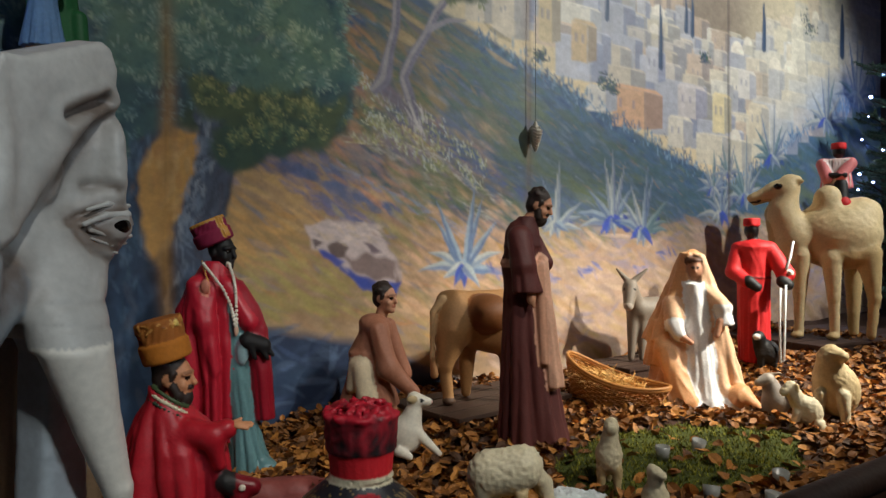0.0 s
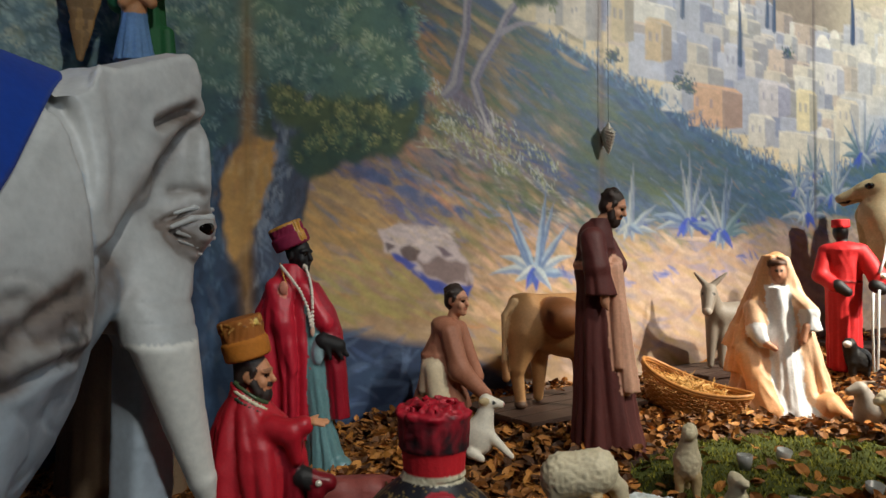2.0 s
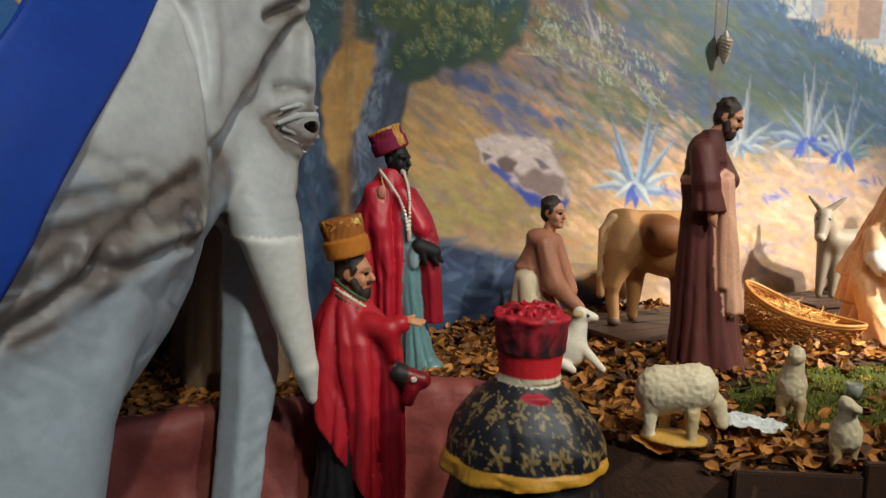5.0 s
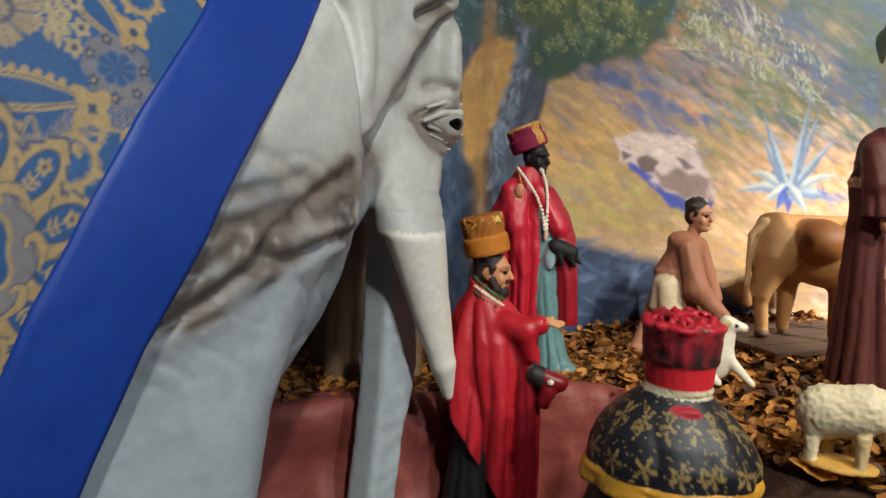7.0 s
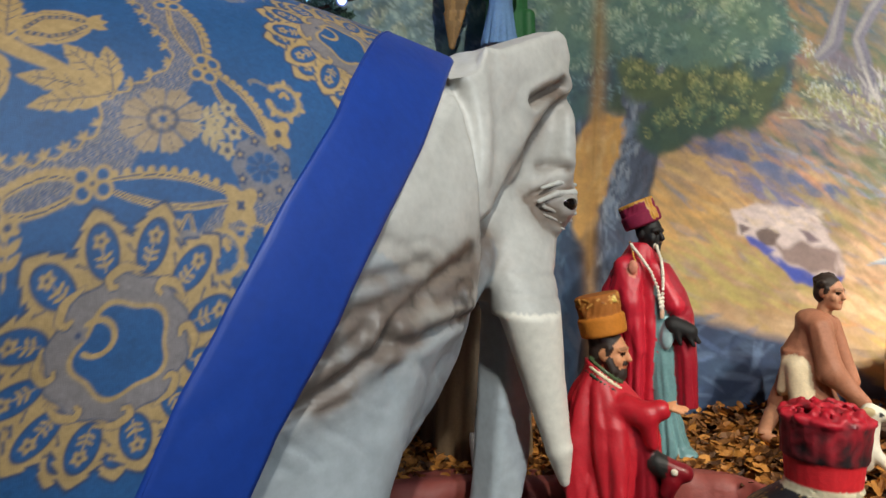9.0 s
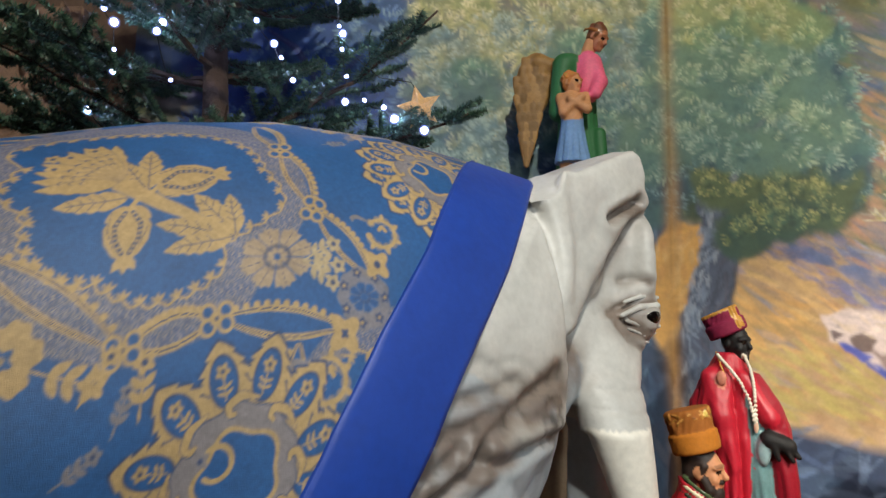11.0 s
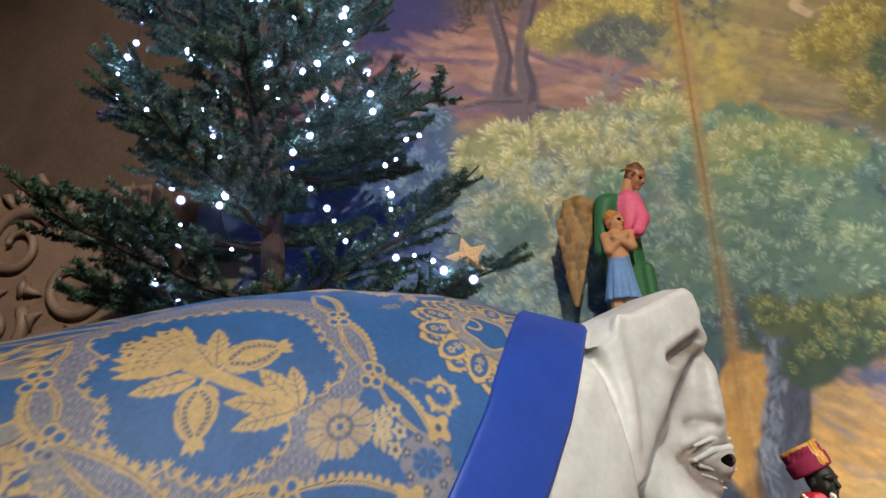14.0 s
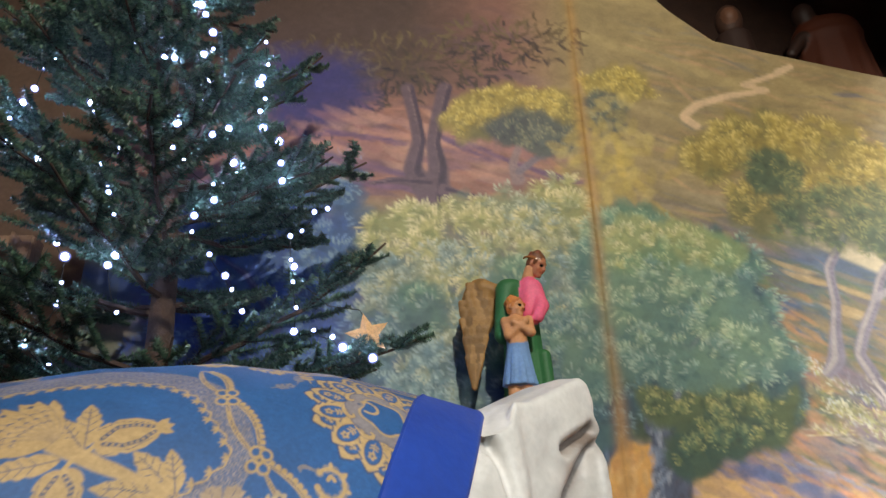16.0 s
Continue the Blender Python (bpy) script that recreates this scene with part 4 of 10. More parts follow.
crown([(-1.15, 2.2, 0.5, 0.55), (-0.75, 2.6, 0.25, 0.3), (-1.3, 1.6, 0.6, 0.5), (-0.72, 2.1, 0.25, 0.5), (-0.7, 1.6, 0.3, 0.3), (-0.85, 2.9, 0.3, 0.14)], BLUE, 120, 0.09)
for pts in ([(-1.0, 1.7), (-0.95, 2.1), (-0.75, 2.35)], [(-0.96, 2.0), (-1.15, 2.3), (-1.3, 2.4)], [(-1.3, 1.8), (-1.2, 2.1), (-1.25, 2.3)]):
    cv.line(pts, [0.03, 0.02, 0.008], rgb(70, 74, 120), 0.8, 18, rgb(120, 130, 160))
# rosy ground with violet shadows
for _ in range(60):
    cv.stroke(RNG.uniform(-0.9, 0.6), RNG.uniform(2.85, 3.3), -0.3 + RNG.normal(0, 0.1), 0.16, 0.035, rgb(*RNG.choice([(196, 146, 124), (176, 124, 112), (206, 160, 132), (160, 116, 118)])), 0.4, 0.1, 0.4)
for a, b, w in (((-0.1, 3.14), (0.35, 2.93), 0.03), ((0.3, 2.95), (0.62, 2.84), 0.025), ((-0.75, 3.0), (-0.2, 2.86), 0.03), ((-0.8, 3.2), (-0.35, 3.1), 0.022), ((-0.6, 2.85), (-0.15, 2.78), 0.025)):
    for _ in range(14):
        t = RNG.uniform()
        cv.stroke(a[0] + t * (b[0] - a[0]), a[1] + t * (b[1] - a[1]) + RNG.normal(0, w * 0.5), math.atan2(b[1] - a[1], b[0] - a[0]), 0.10, w * 0.5, rgb(*RNG.choice([(112, 84, 112), (96, 76, 110), (130, 96, 112)])), 0.6, 0.1, 0.4)
# two gnarled trunks on the upper left
for pts, w in (([(-0.15, 2.72), (-0.28, 2.92), (-0.24, 3.12), (-0.26, 3.25), (-0.31, 3.5)], [0.09, 0.06, 0.042, 0.04, 0.045]), ([(-0.15, 2.72), (-0.13, 2.95), (-0.16, 3.1), (-0.13, 3.28), (-0.08, 3.5)], [0.09, 0.06, 0.045, 0.045, 0.05]), ([(-0.2, 2.84), (-0.4, 2.86), (-0.52, 2.84)], [0.04, 0.022, 0.01]), ([(-0.12, 2.8), (0.0, 2.76), (0.1, 2.75)], [0.04, 0.02, 0.01])):
    cv.line(pts, w, rgb(104, 84, 92), 0.95, 30, rgb(150, 124, 118))
    cv.line([(x + 0.028, z) for x, z in pts], [q * 0.35 for q in w], rgb(66, 52, 70), 0.7, 30)
# small yellow tree with its grey heart
YELLOW = lambda x, z: ramp(x, z, 3.1, 3.45, (rgb(92, 92, 68), rgb(136, 126, 74), rgb(184, 164, 88)), (rgb(130, 116, 62), rgb(184, 160, 76), rgb(218, 196, 112)), 0.4)
GREY = lambda x, z: ramp(x, z, 3.0, 3.4, (rgb(56, 60, 70), rgb(92, 98, 92), rgb(140, 140, 112)), (rgb(76, 84, 84), rgb(110, 114, 96), rgb(156, 152, 112)))
cv.line([(0.32, 2.84), (0.29, 2.95), (0.33, 3.06), (0.36, 3.2)], [0.045, 0.026, 0.024, 0.016], rgb(146, 122, 118), 0.95, 20, rgb(100, 84, 96))
cv.line([(0.32, 2.9), (0.44, 3.0), (0.56, 3.04), (0.66, 3.12)], [0.026, 0.022, 0.02, 0.01], rgb(130, 116, 122), 0.95, 18, rgb(96, 84, 100))
crown([(0.06, 3.26, 0.15, 0.12), (0.34, 3.38, 0.3, 0.1), (0.62, 3.28, 0.14, 0.14), (0.95, 3.5, 0.2, 0.12)], YELLOW, 620, 0.06)
crown([(0.36, 3.2, 0.2, 0.09), (0.5, 3.12, 0.16, 0.07), (0.86, 3.3, 0.1, 0.12)], GREY, 560, 0.05)
for _ in range(120):
    cv.stroke(RNG.normal(0.86, 0.14), RNG.normal(2.95, 0.2), RNG.uniform(0, 3), 0.07, 0.03, rgb(*RNG.choice([(196, 170, 84), (176, 156, 80), (206, 184, 110)])), 0.35)
# the bright olive: creamy above, grey-teal below
PALE = lambda x, z: ramp(x + 0.0, z - 0.25 * max(0, x), 1.85, 2.55, (rgb(58, 88, 98), rgb(104, 134, 134), rgb(160, 182, 172)), (rgb(112, 126, 74), rgb(182, 176, 112), rgb(228, 216, 160)), 0.3)
crown([(0.15, 2.5, 0.5, 0.28), (-0.3, 2.4, 0.3, 0.32), (0.55, 2.5, 0.25, 0.36), (0.1, 2.15, 0.55, 0.3), (-0.3, 1.95, 0.3, 0.35), (0.45, 1.95, 0.28, 0.3), (0.1, 1.7, 0.5, 0.3), (-0.2, 1.4, 0.4, 0.3)], PALE, 250, 0.085)
TEAL = lambda x, z: ramp(x, z, 1.6, 2.5, (rgb(40, 66, 84), rgb(84, 112, 124), rgb(140, 164, 168)), (rgb(60, 100, 84), rgb(110, 146, 116), rgb(170, 188, 150)), 0.2)
crown([(0.3, 2.25, 0.16, 0.1), (0.5, 1.85, 0.2, 0.22), (0.1, 1.8, 0.2, 0.15), (-0.25, 2.1, 0.14, 0.12), (0.3, 1.55, 0.3, 0.2)], TEAL, 220, 0.085)
crown([(0.76, 2.15, 0.22, 0.4), (0.92, 2.52, 0.25, 0.18), (0.72, 1.7, 0.16, 0.25)], TEAL, 230, 0.08)
# the golden tree and the white trunks
cv.poly([(1.78, 1.72), (1.88, 1.84), (1.93, 1.76), (2.06, 1.64), (2.14, 1.5), (2.02, 1.6)], rgb(112, 104, 128), 0.05, 0.8)
for pts, w in (([(1.80, 1.72), (1.87, 1.80), (1.90, 1.95), (1.94, 2.1), (1.95, 2.3), (2.1, 2.5)], [0.03, 0.05, 0.032, 0.03, 0.03, 0.02]), ([(2.1, 1.55), (2.03, 1.72), (1.99, 1.82), (2.05, 1.95), (2.14, 2.08), (2.22, 2.24), (2.4, 2.45)], [0.02, 0.04, 0.034, 0.034, 0.03, 0.028, 0.016])):
    cv.line(pts, w, rgb(128, 124, 142), 0.95, 34, rgb(90, 88, 116))
    cv.line([(x - 0.012, z) for x, z in pts], [q * 0.4 for q in w], rgb(168, 162, 162), 0.6, 34)
cv.line([(2.16, 2.12), (2.3, 2.2), (2.42, 2.22)], [0.022, 0.016, 0.008], rgb(150, 146, 156), 0.9, 10)
for _ in range(20):
    cv.stroke(RNG.uniform(2.02, 2.14), RNG.uniform(1.5, 1.66), -1.1 + RNG.normal(0, 0.2), 0.05, 0.007, rgb(*RNG.choice([(206, 200, 196), (120, 110, 130)])), 0.7)
GOLD = lambda x, z: ramp(x, z, 2.5, 3.1, (rgb(80, 86, 60), rgb(124, 120, 74), rgb(172, 156, 92)), (rgb(122, 110, 62), rgb(172, 152, 78), rgb(214, 192, 116)), 0.4)
crown([(1.45, 3.0, 0.2, 0.16), (1.75, 3.14, 0.3, 0.14), (2.1, 3.0, 0.35, 0.25), (2.4, 2.8, 0.35, 0.26), (1.68, 2.68, 0.2, 0.16)], GOLD, 300, 0.075)
SHADE = lambda x, z: ramp(x, z, 2.4, 2.9, (rgb(40, 64, 56), rgb(72, 96, 74), rgb(120, 132, 88)), (rgb(70, 84, 66), rgb(104, 112, 78), rgb(156, 152, 92)))
crown([(2.1, 2.62, 0.4, 0.2), (2.35, 2.5, 0.3, 0.16), (1.78, 2.9, 0.16, 0.12)], SHADE, 300, 0.07)
# the great olive: trunk, ochre gap and dark crown
cv.poly([(0.1, 0.3), (0.1, 1.7), (0.55, 1.8), (0.66, 1.36), (0.62, 0.8), (0.7, 0.3)], rgb(40, 66, 96), 0.12, 0.95, 0.02)
cv.poly([(0.60, 1.22), (0.64, 1.30), (0.74, 1.38), (0.88, 1.36), (0.90, 1.24), (0.84, 1.10), (0.72, 0.94), (0.66, 0.82), (0.625, 0.92), (0.62, 1.1)], rgb(206, 156, 84), 0.03, 1.0, 0.008)
for _ in range(50):
    cv.stroke(RNG.normal(0.74, 0.05), RNG.uniform(1.0, 1.36), RNG.uniform(0.8, 1.8), 0.05, 0.018, rgb(*RNG.choice([(216, 166, 84), (190, 136, 76), (220, 180, 120), (186, 140, 96)])), 0.4)
cv.line([(0.72, -0.1), (0.74, 0.4), (0.78, 0.68), (0.86, 0.92), (0.93, 1.08), (0.95, 1.25), (1.02, 1.45), (1.14, 1.7)], [0.2, 0.16, 0.115, 0.095, 0.085, 0.09, 0.07, 0.04], rgb(42, 50, 64), 1.0, 60, rgb(78, 90, 106))
cv.line([(0.70, 0.2), (0.75, 0.68), (0.84, 0.94), (0.91, 1.10), (0.92, 1.25)], [0.03, 0.03, 0.024, 0.02, 0.012], rgb(92, 106, 124), 0.15, 40, rgb(112, 126, 140))
cv.line([(0.45, 0.3), (0.53, 0.6), (0.55, 0.9), (0.58, 1.17), (0.66, 1.4), (0.7, 1.6)], [0.12, 0.08, 0.055, 0.045, 0.05, 0.05], rgb(28, 44, 70), 1.0, 40, rgb(56, 80, 108))
DEEP = lambda x, z: ramp(x, z, 1.5, 2.6, (rgb(22, 48, 66), rgb(54, 90, 106), rgb(116, 148, 156)), (rgb(50, 98, 92), rgb(102, 144, 126), rgb(172, 194, 162)), 0.3)
crown([(0.4, 1.8, 0.25, 0.35), (0.95, 2.35, 0.3, 0.25), (1.3, 2.25, 0.3, 0.28), (0.95, 1.95, 0.3, 0.3), (1.35, 1.95, 0.34, 0.32), (1.15, 1.7, 0.35, 0.25), (1.5, 1.7, 0.2, 0.2), (0.6, 1.75, 0.2, 0.3), (0.45, 1.4, 0.16, 0.2)], DEEP, 260, 0.085)
crown([(0.78, 2.3, 0.14, 0.28), (0.74, 1.95, 0.1, 0.2)], TEAL, 260, 0.08)
BRANCH = rgb(112, 122, 142)
for pts, w in (([(0.97, 1.35), (1.06, 1.6), (1.14, 1.82), (1.04, 1.95), (0.97, 2.06)], [0.05, 0.035, 0.024, 0.016, 0.01]), ([(1.08, 1.66), (1.22, 1.86), (1.42, 2.01)], [0.03, 0.022, 0.01]), ([(1.14, 1.74), (1.32, 1.76), (1.44, 1.7)], [0.018, 0.014, 0.006]), ([(1.02, 1.5), (0.86, 1.72), (0.8, 1.9)], [0.026, 0.016, 0.008]), ([(1.22, 1.86), (1.28, 2.06), (1.26, 2.2)], [0.016, 0.012, 0.005])):
    cv.line(pts, w, BRANCH * 0.62 if isinstance(BRANCH, np.ndarray) else tuple(0.62 * c for c in BRANCH), 0.75, 24, BRANCH)
crown([(0.78, 2.3, 0.2, 0.2), (1.0, 2.15, 0.2, 0.12), (1.35, 1.85, 0.16, 0.1), (0.85, 1.75, 0.14, 0.12), (1.2, 2.05, 0.14, 0.1)], DEEP, 260, 0.07)
MOSSY = lambda x, z: ramp(x, z, 1.3, 1.65, (rgb(16, 40, 46), rgb(44, 72, 60), rgb(96, 112, 70)), (rgb(34, 60, 50), rgb(84, 98, 56), rgb(156, 152, 76)), 0.35)
crown([(1.14, 1.53, 0.22, 0.13), (1.34, 1.55, 0.2, 0.10), (1.07, 1.38, 0.10, 0.08), (1.52, 1.56, 0.10, 0.08), (0.86, 1.6, 0.2, 0.18)], MOSSY, 330, 0.065)
crown([(1.25, 1.62, 0.3, 0.08), (1.5, 1.62, 0.14, 0.1), (1.0, 1.62, 0.2, 0.1)], DEEP, 300, 0.07)
# the rock again: pale back, brown underside, dark hollows and blue shade
cv.poly([(1.40, 0.97), (1.52, 1.00), (1.72, 0.97), (1.84, 0.91), (1.93, 0.80), (1.94, 0.66), (1.80, 0.66), (1.64, 0.73), (1.54, 0.82), (1.44, 0.86)], rgb(206, 188, 186), 0.02, 0.95, 0.006)
cv.poly([(1.60, 0.84), (1.66, 0.79), (1.76, 0.83), (1.86, 0.80), (1.93, 0.79), (1.94, 0.68), (1.80, 0.68), (1.66, 0.74)], rgb(126, 104, 100), 0.025, 0.9, 0.006)
for pts, c in (([(1.43, 0.90), (1.48, 0.93), (1.50, 0.88), (1.46, 0.86)], (84, 68, 72)), ([(1.52, 0.86), (1.57, 0.91), (1.65, 0.85), (1.62, 0.80), (1.56, 0.81)], (92, 72, 68)), ([(1.74, 0.88), (1.79, 0.88), (1.85, 0.83), (1.78, 0.83)], (98, 80, 92)), ([(1.48, 0.85), (1.56, 0.82), (1.62, 0.78), (1.58, 0.76), (1.50, 0.80)], (62, 80, 176)), ([(1.62, 0.75), (1.74, 0.70), (1.84, 0.66), (1.97, 0.67), (1.95, 0.60), (1.74, 0.62)], (54, 72, 160))):
    cv.poly(pts, rgb(*c), 0.015, 0.9, 0.006)
for _ in range(60):
    cv.stroke(RNG.uniform(1.46, 1.84), RNG.uniform(0.88, 0.98), -0.35 + RNG.normal(0, 0.3), 0.04, 0.010, rgb(*RNG.choice([(222, 204, 198), (180, 164, 166), (206, 184, 160)])), 0.45)
# the trunk again, solid and twisted, with its second limb and the ochre gap between them
cv.poly([(0.60, 1.24), (0.66, 1.36), (0.74, 1.41), (0.88, 1.39), (0.87, 1.24), (0.79, 1.05), (0.70, 0.86), (0.655, 0.80), (0.62, 0.95), (0.60, 1.1)], rgb(202, 152, 80), 0.02, 1.0, 0.006)
for _ in range(70):
    cv.stroke(RNG.normal(0.74, 0.06), RNG.uniform(0.95, 1.38), RNG.uniform(0.9, 1.7), 0.045, 0.016, rgb(*RNG.choice([(214, 164, 84), (186, 132, 76), (220, 182, 124), (176, 140, 84)])), 0.4)
cv.poly([(0.36, -0.1), (0.44, 0.4), (0.50, 0.67), (0.53, 0.86), (0.50, 1.08), (0.55, 1.26), (0.62, 1.38), (0.62, 1.64), (0.74, 1.66), (0.69, 1.37), (0.615, 1.26), (0.565, 1.09), (0.61, 0.86), (0.66, 0.80), (0.72, 0.7), (0.74, -0.1)], rgb(46, 68, 96), 0.03, 0.95, 0.008)
cv.poly([(0.66, -0.1), (0.71, 0.45), (0.735, 0.70), (0.75, 0.95), (0.80, 1.06), (0.85, 1.26), (0.87, 1.36), (0.84, 1.52), (0.90, 1.66), (1.10, 1.66), (1.06, 1.43), (1.03, 1.30), (1.01, 1.16), (0.975, 1.0), (0.965, 0.8), (0.98, 0.3), (1.0, -0.1)], rgb(66, 76, 98), 0.02, 1.0, 0.008)
spine = edge([(-0.1, 0.83), (0.45, 0.84), (0.70, 0.85), (0.95, 0.86), (1.06, 0.89), (1.26, 0.94), (1.43, 0.96), (1.66, 1.0)])
for _ in range(420):
    z, u = RNG.uniform(0.0, 1.6), RNG.uniform(-1, 1)
    x = float(spine(z)) + u * 0.10
    lean = math.pi / 2 - (0.25 if z > 0.95 else 0.05) + RNG.normal(0, 0.25) + 0.25 * math.sin(z * 9)
    tone = ((126, 142, 164), (98, 112, 138), (150, 160, 174)) if u < -0.1 else ((40, 46, 66), (56, 62, 84), (84, 92, 112), (74, 70, 86))
    cv.stroke(x, z, lean, RNG.uniform(0.02, 0.06), RNG.uniform(0.005, 0.013), rgb(*tone[RNG.integers(len(tone))]), 0.5, RNG.normal(0, 0.3), 0.4)
for _ in range(150):
    z = RNG.uniform(0.3, 1.4)
    cv.stroke(float(np.interp(z, [0.3, 0.86, 1.08, 1.26, 1.4], [0.55, 0.57, 0.535, 0.585, 0.65])) + RNG.normal(0, 0.025), z, math.pi / 2 + RNG.normal(0, 0.3), 0.04, 0.009, rgb(*RNG.choice([(70, 98, 130), (36, 54, 82), (96, 120, 146), (54, 80, 100)])), 0.5)
for _ in range(120):
    cv.stroke(RNG.uniform(0.35, 1.0), RNG.uniform(0.1, 0.75), RNG.uniform(0.8, 2.2), 0.07, 0.02, rgb(*RNG.choice([(52, 74, 104), (70, 96, 126), (40, 56, 84), (90, 96, 112)])), 0.4)
# leafy skirts of the crown: olive tufts lit from above, dark hollows between, uneven hem
HEM = lambda x, z: ramp(x, z, 1.3, 1.6, (rgb(24, 54, 56), rgb(60, 92, 76), rgb(132, 148, 100)), (rgb(44, 70, 54), rgb(100, 114, 70), rgb(172, 170, 108)), 0.4)
for _ in range(60):
    cv.stroke(RNG.uniform(0.95, 1.55), RNG.uniform(1.45, 1.75), RNG.uniform(0, 3), 0.07, 0.035, rgb(*RNG.choice([(24, 54, 66), (38, 72, 84), (84, 92, 56)])), 0.5)
crown([(1.16, 1.58, 0.13, 0.08), (1.33, 1.54, 0.12, 0.07), (1.12, 1.41, 0.10, 0.07), (1.42, 1.47, 0.09, 0.06), (0.96, 1.60, 0.10, 0.08), (1.04, 1.34, 0.06, 0.05), (1.26, 1.43, 0.09, 0.05), (1.50, 1.62, 0.08, 0.10)], HEM, 640, 0.06)
crown([(1.52, 1.80, 0.10, 0.14), (1.46, 2.05, 0.10, 0.14), (0.66, 1.55, 0.12, 0.14), (1.0, 1.78, 0.12, 0.08)], DEEP, 420, 0.06)
SUNNY = lambda x, z: ramp(x, z, 2.2, 2.6, (rgb(70, 110, 84), rgb(124, 154, 112), rgb(184, 196, 148)), (rgb(120, 134, 84), rgb(182, 182, 120), rgb(224, 216, 164)), 0.35)
crown([(0.92, 2.48, 0.16, 0.10), (1.18, 2.46, 0.18, 0.08), (1.36, 2.38, 0.14, 0.07), (0.84, 2.25, 0.10, 0.10), (1.0, 2.32, 0.10, 0.06)], SUNNY, 420, 0.065)
for _ in range(90):
    a = RNG.uniform(0, math.tau)
    cv.stroke(1.18 + 0.30 * math.cos(a) * RNG.uniform(0, 1), 1.95 + 0.22 * math.sin(a) * RNG.uniform(0, 1), RNG.uniform(0, 3), 0.05, 0.022, rgb(*RNG.choice([(30, 62, 80), (44, 84, 98), (70, 110, 116), (58, 96, 84)])), 0.45, 0.2, 0.5)
for pts, w in (([(1.02, 1.62), (1.10, 1.82), (1.22, 1.98), (1.40, 2.08)], [0.022, 0.016, 0.012, 0.005]), ([(1.12, 1.84), (1.00, 2.02), (0.92, 2.10)], [0.014, 0.010, 0.005]), ([(1.14, 1.72), (1.30, 1.80), (1.46, 1.84)], [0.013, 0.010, 0.005])):
    cv.line(pts, w, rgb(96, 108, 122), 0.75, 22, rgb(150, 156, 156))
# a last pass of sage tufts, thin enough to leave the hollows open
SAGE = lambda x, z: ramp(x, z, 1.5, 2.5, (rgb(50, 88, 92), rgb(96, 132, 124), rgb(156, 180, 164)), (rgb(78, 116, 98), rgb(132, 160, 128), rgb(190, 202, 164)), 0.35)
crown([(0.78, 2.05, 0.16, 0.25), (1.0, 2.1, 0.22, 0.22), (1.28, 2.12, 0.24, 0.2), (1.42, 1.9, 0.16, 0.18), (1.15, 1.8, 0.3, 0.12), (0.62, 1.8, 0.14, 0.2), (0.9, 1.85, 0.14, 0.14)], SAGE, 190, 0.075)
# rusty drip lines by the seams
SEAMS = (0.73, 2.92, 5.07)
for x, a in ((0.72, 0.75), (2.92, 0.42), (5.07, 0.12)):
    g = np.exp(-((X - x - 0.008 * np.sin(Z * 5)) / 0.036) ** 2) * a * np.clip(0.75 + 0.5 * W3, 0, 1)
    cv.fill(g, rgb(176, 132, 70) if x < 1 else rgb(130, 98, 78))
    cv.fill(np.clip(1 - np.abs(X - x - 0.004 * np.sin(Z * 9)) / 0.006, 0, 1) * 0.25 * np.clip(0.6 + W3, 0, 1), rgb(112, 84, 58))
cv.fill(np.clip(1 - np.abs(X - 5.07) / 0.02, 0, 1) * over(1.0, 0.3) * 0.75, rgb(64, 60, 64))
cv.img *= (1 + 0.10 * fbm(cv.h, cv.w, 5, 2, 9, 1.5))[..., None]
cv.img = np.clip(cv.img, 0.004, 0.82)

crest_line = edge([(-3, 4.58), (0.9, 4.5), (1.2, 4.3), (1.36, 4.08), (1.6, 3.84), (1.89, 3.75), (2.18, 3.67), (2.62, 3.55), (3.4, 3.45), (8, 3.40)])
xs = np.concatenate([np.arange(MX0, 2.6, 0.0096), np.arange(2.6, MX1, 0.016)])
zs = np.concatenate([np.arange(MZ0, 2.95, 0.0096), np.arange(2.95, MZ1, 0.014)])
cols = cv.sample(xs, zs)
GX, GZ = np.meshgrid(xs, np.arange(len(zs)))
GZ = np.minimum(zs[GZ.astype(int)], crest_line(GX))
relief = 0.004 * np.sin(GX * 2.3) * np.sin(GZ * 1.7) + 0.0015 * np.sin(GX * 11 + GZ * 7)
for s in SEAMS:
    relief += 0.006 * np.exp(-((GX - s) / 0.008) ** 2)
verts = np.stack([GX, WALL_Y + relief, GZ], -1).reshape(-1, 3)
flat_cols = np.concatenate([cols.reshape(-1, 3), np.full((len(verts), 1), 0.55)], 1)
mural = quad_mesh("wall_mural", verts, grid_quads(len(zs), len(xs))[:, ::-1], MURAL, flat_cols)
tagged(mural, "painted canvas backdrop with olive trees, hillside and white town", "backdrop", kind="structure")


# ---- stage, floor and the church round it ----
def stage_height(x, y):
    """The leaf bed: low on the west, rising gently to the east and a little along the wall."""
    z = np.interp(x, [0.2, 0.9, 1.3, 1.8, 3.4, 4.4, 5.5, 7.5], [-0.12, -0.11, -0.05, 0.0, 0.0, 0.09, 0.17, 0.2])
    return z + np.interp(y, [2.9, 3.35], [0.0, 0.04]) + 0.012 * math.sin(x * 7 + y * 3) + 0.01 * math.sin(y * 11 - x * 4)


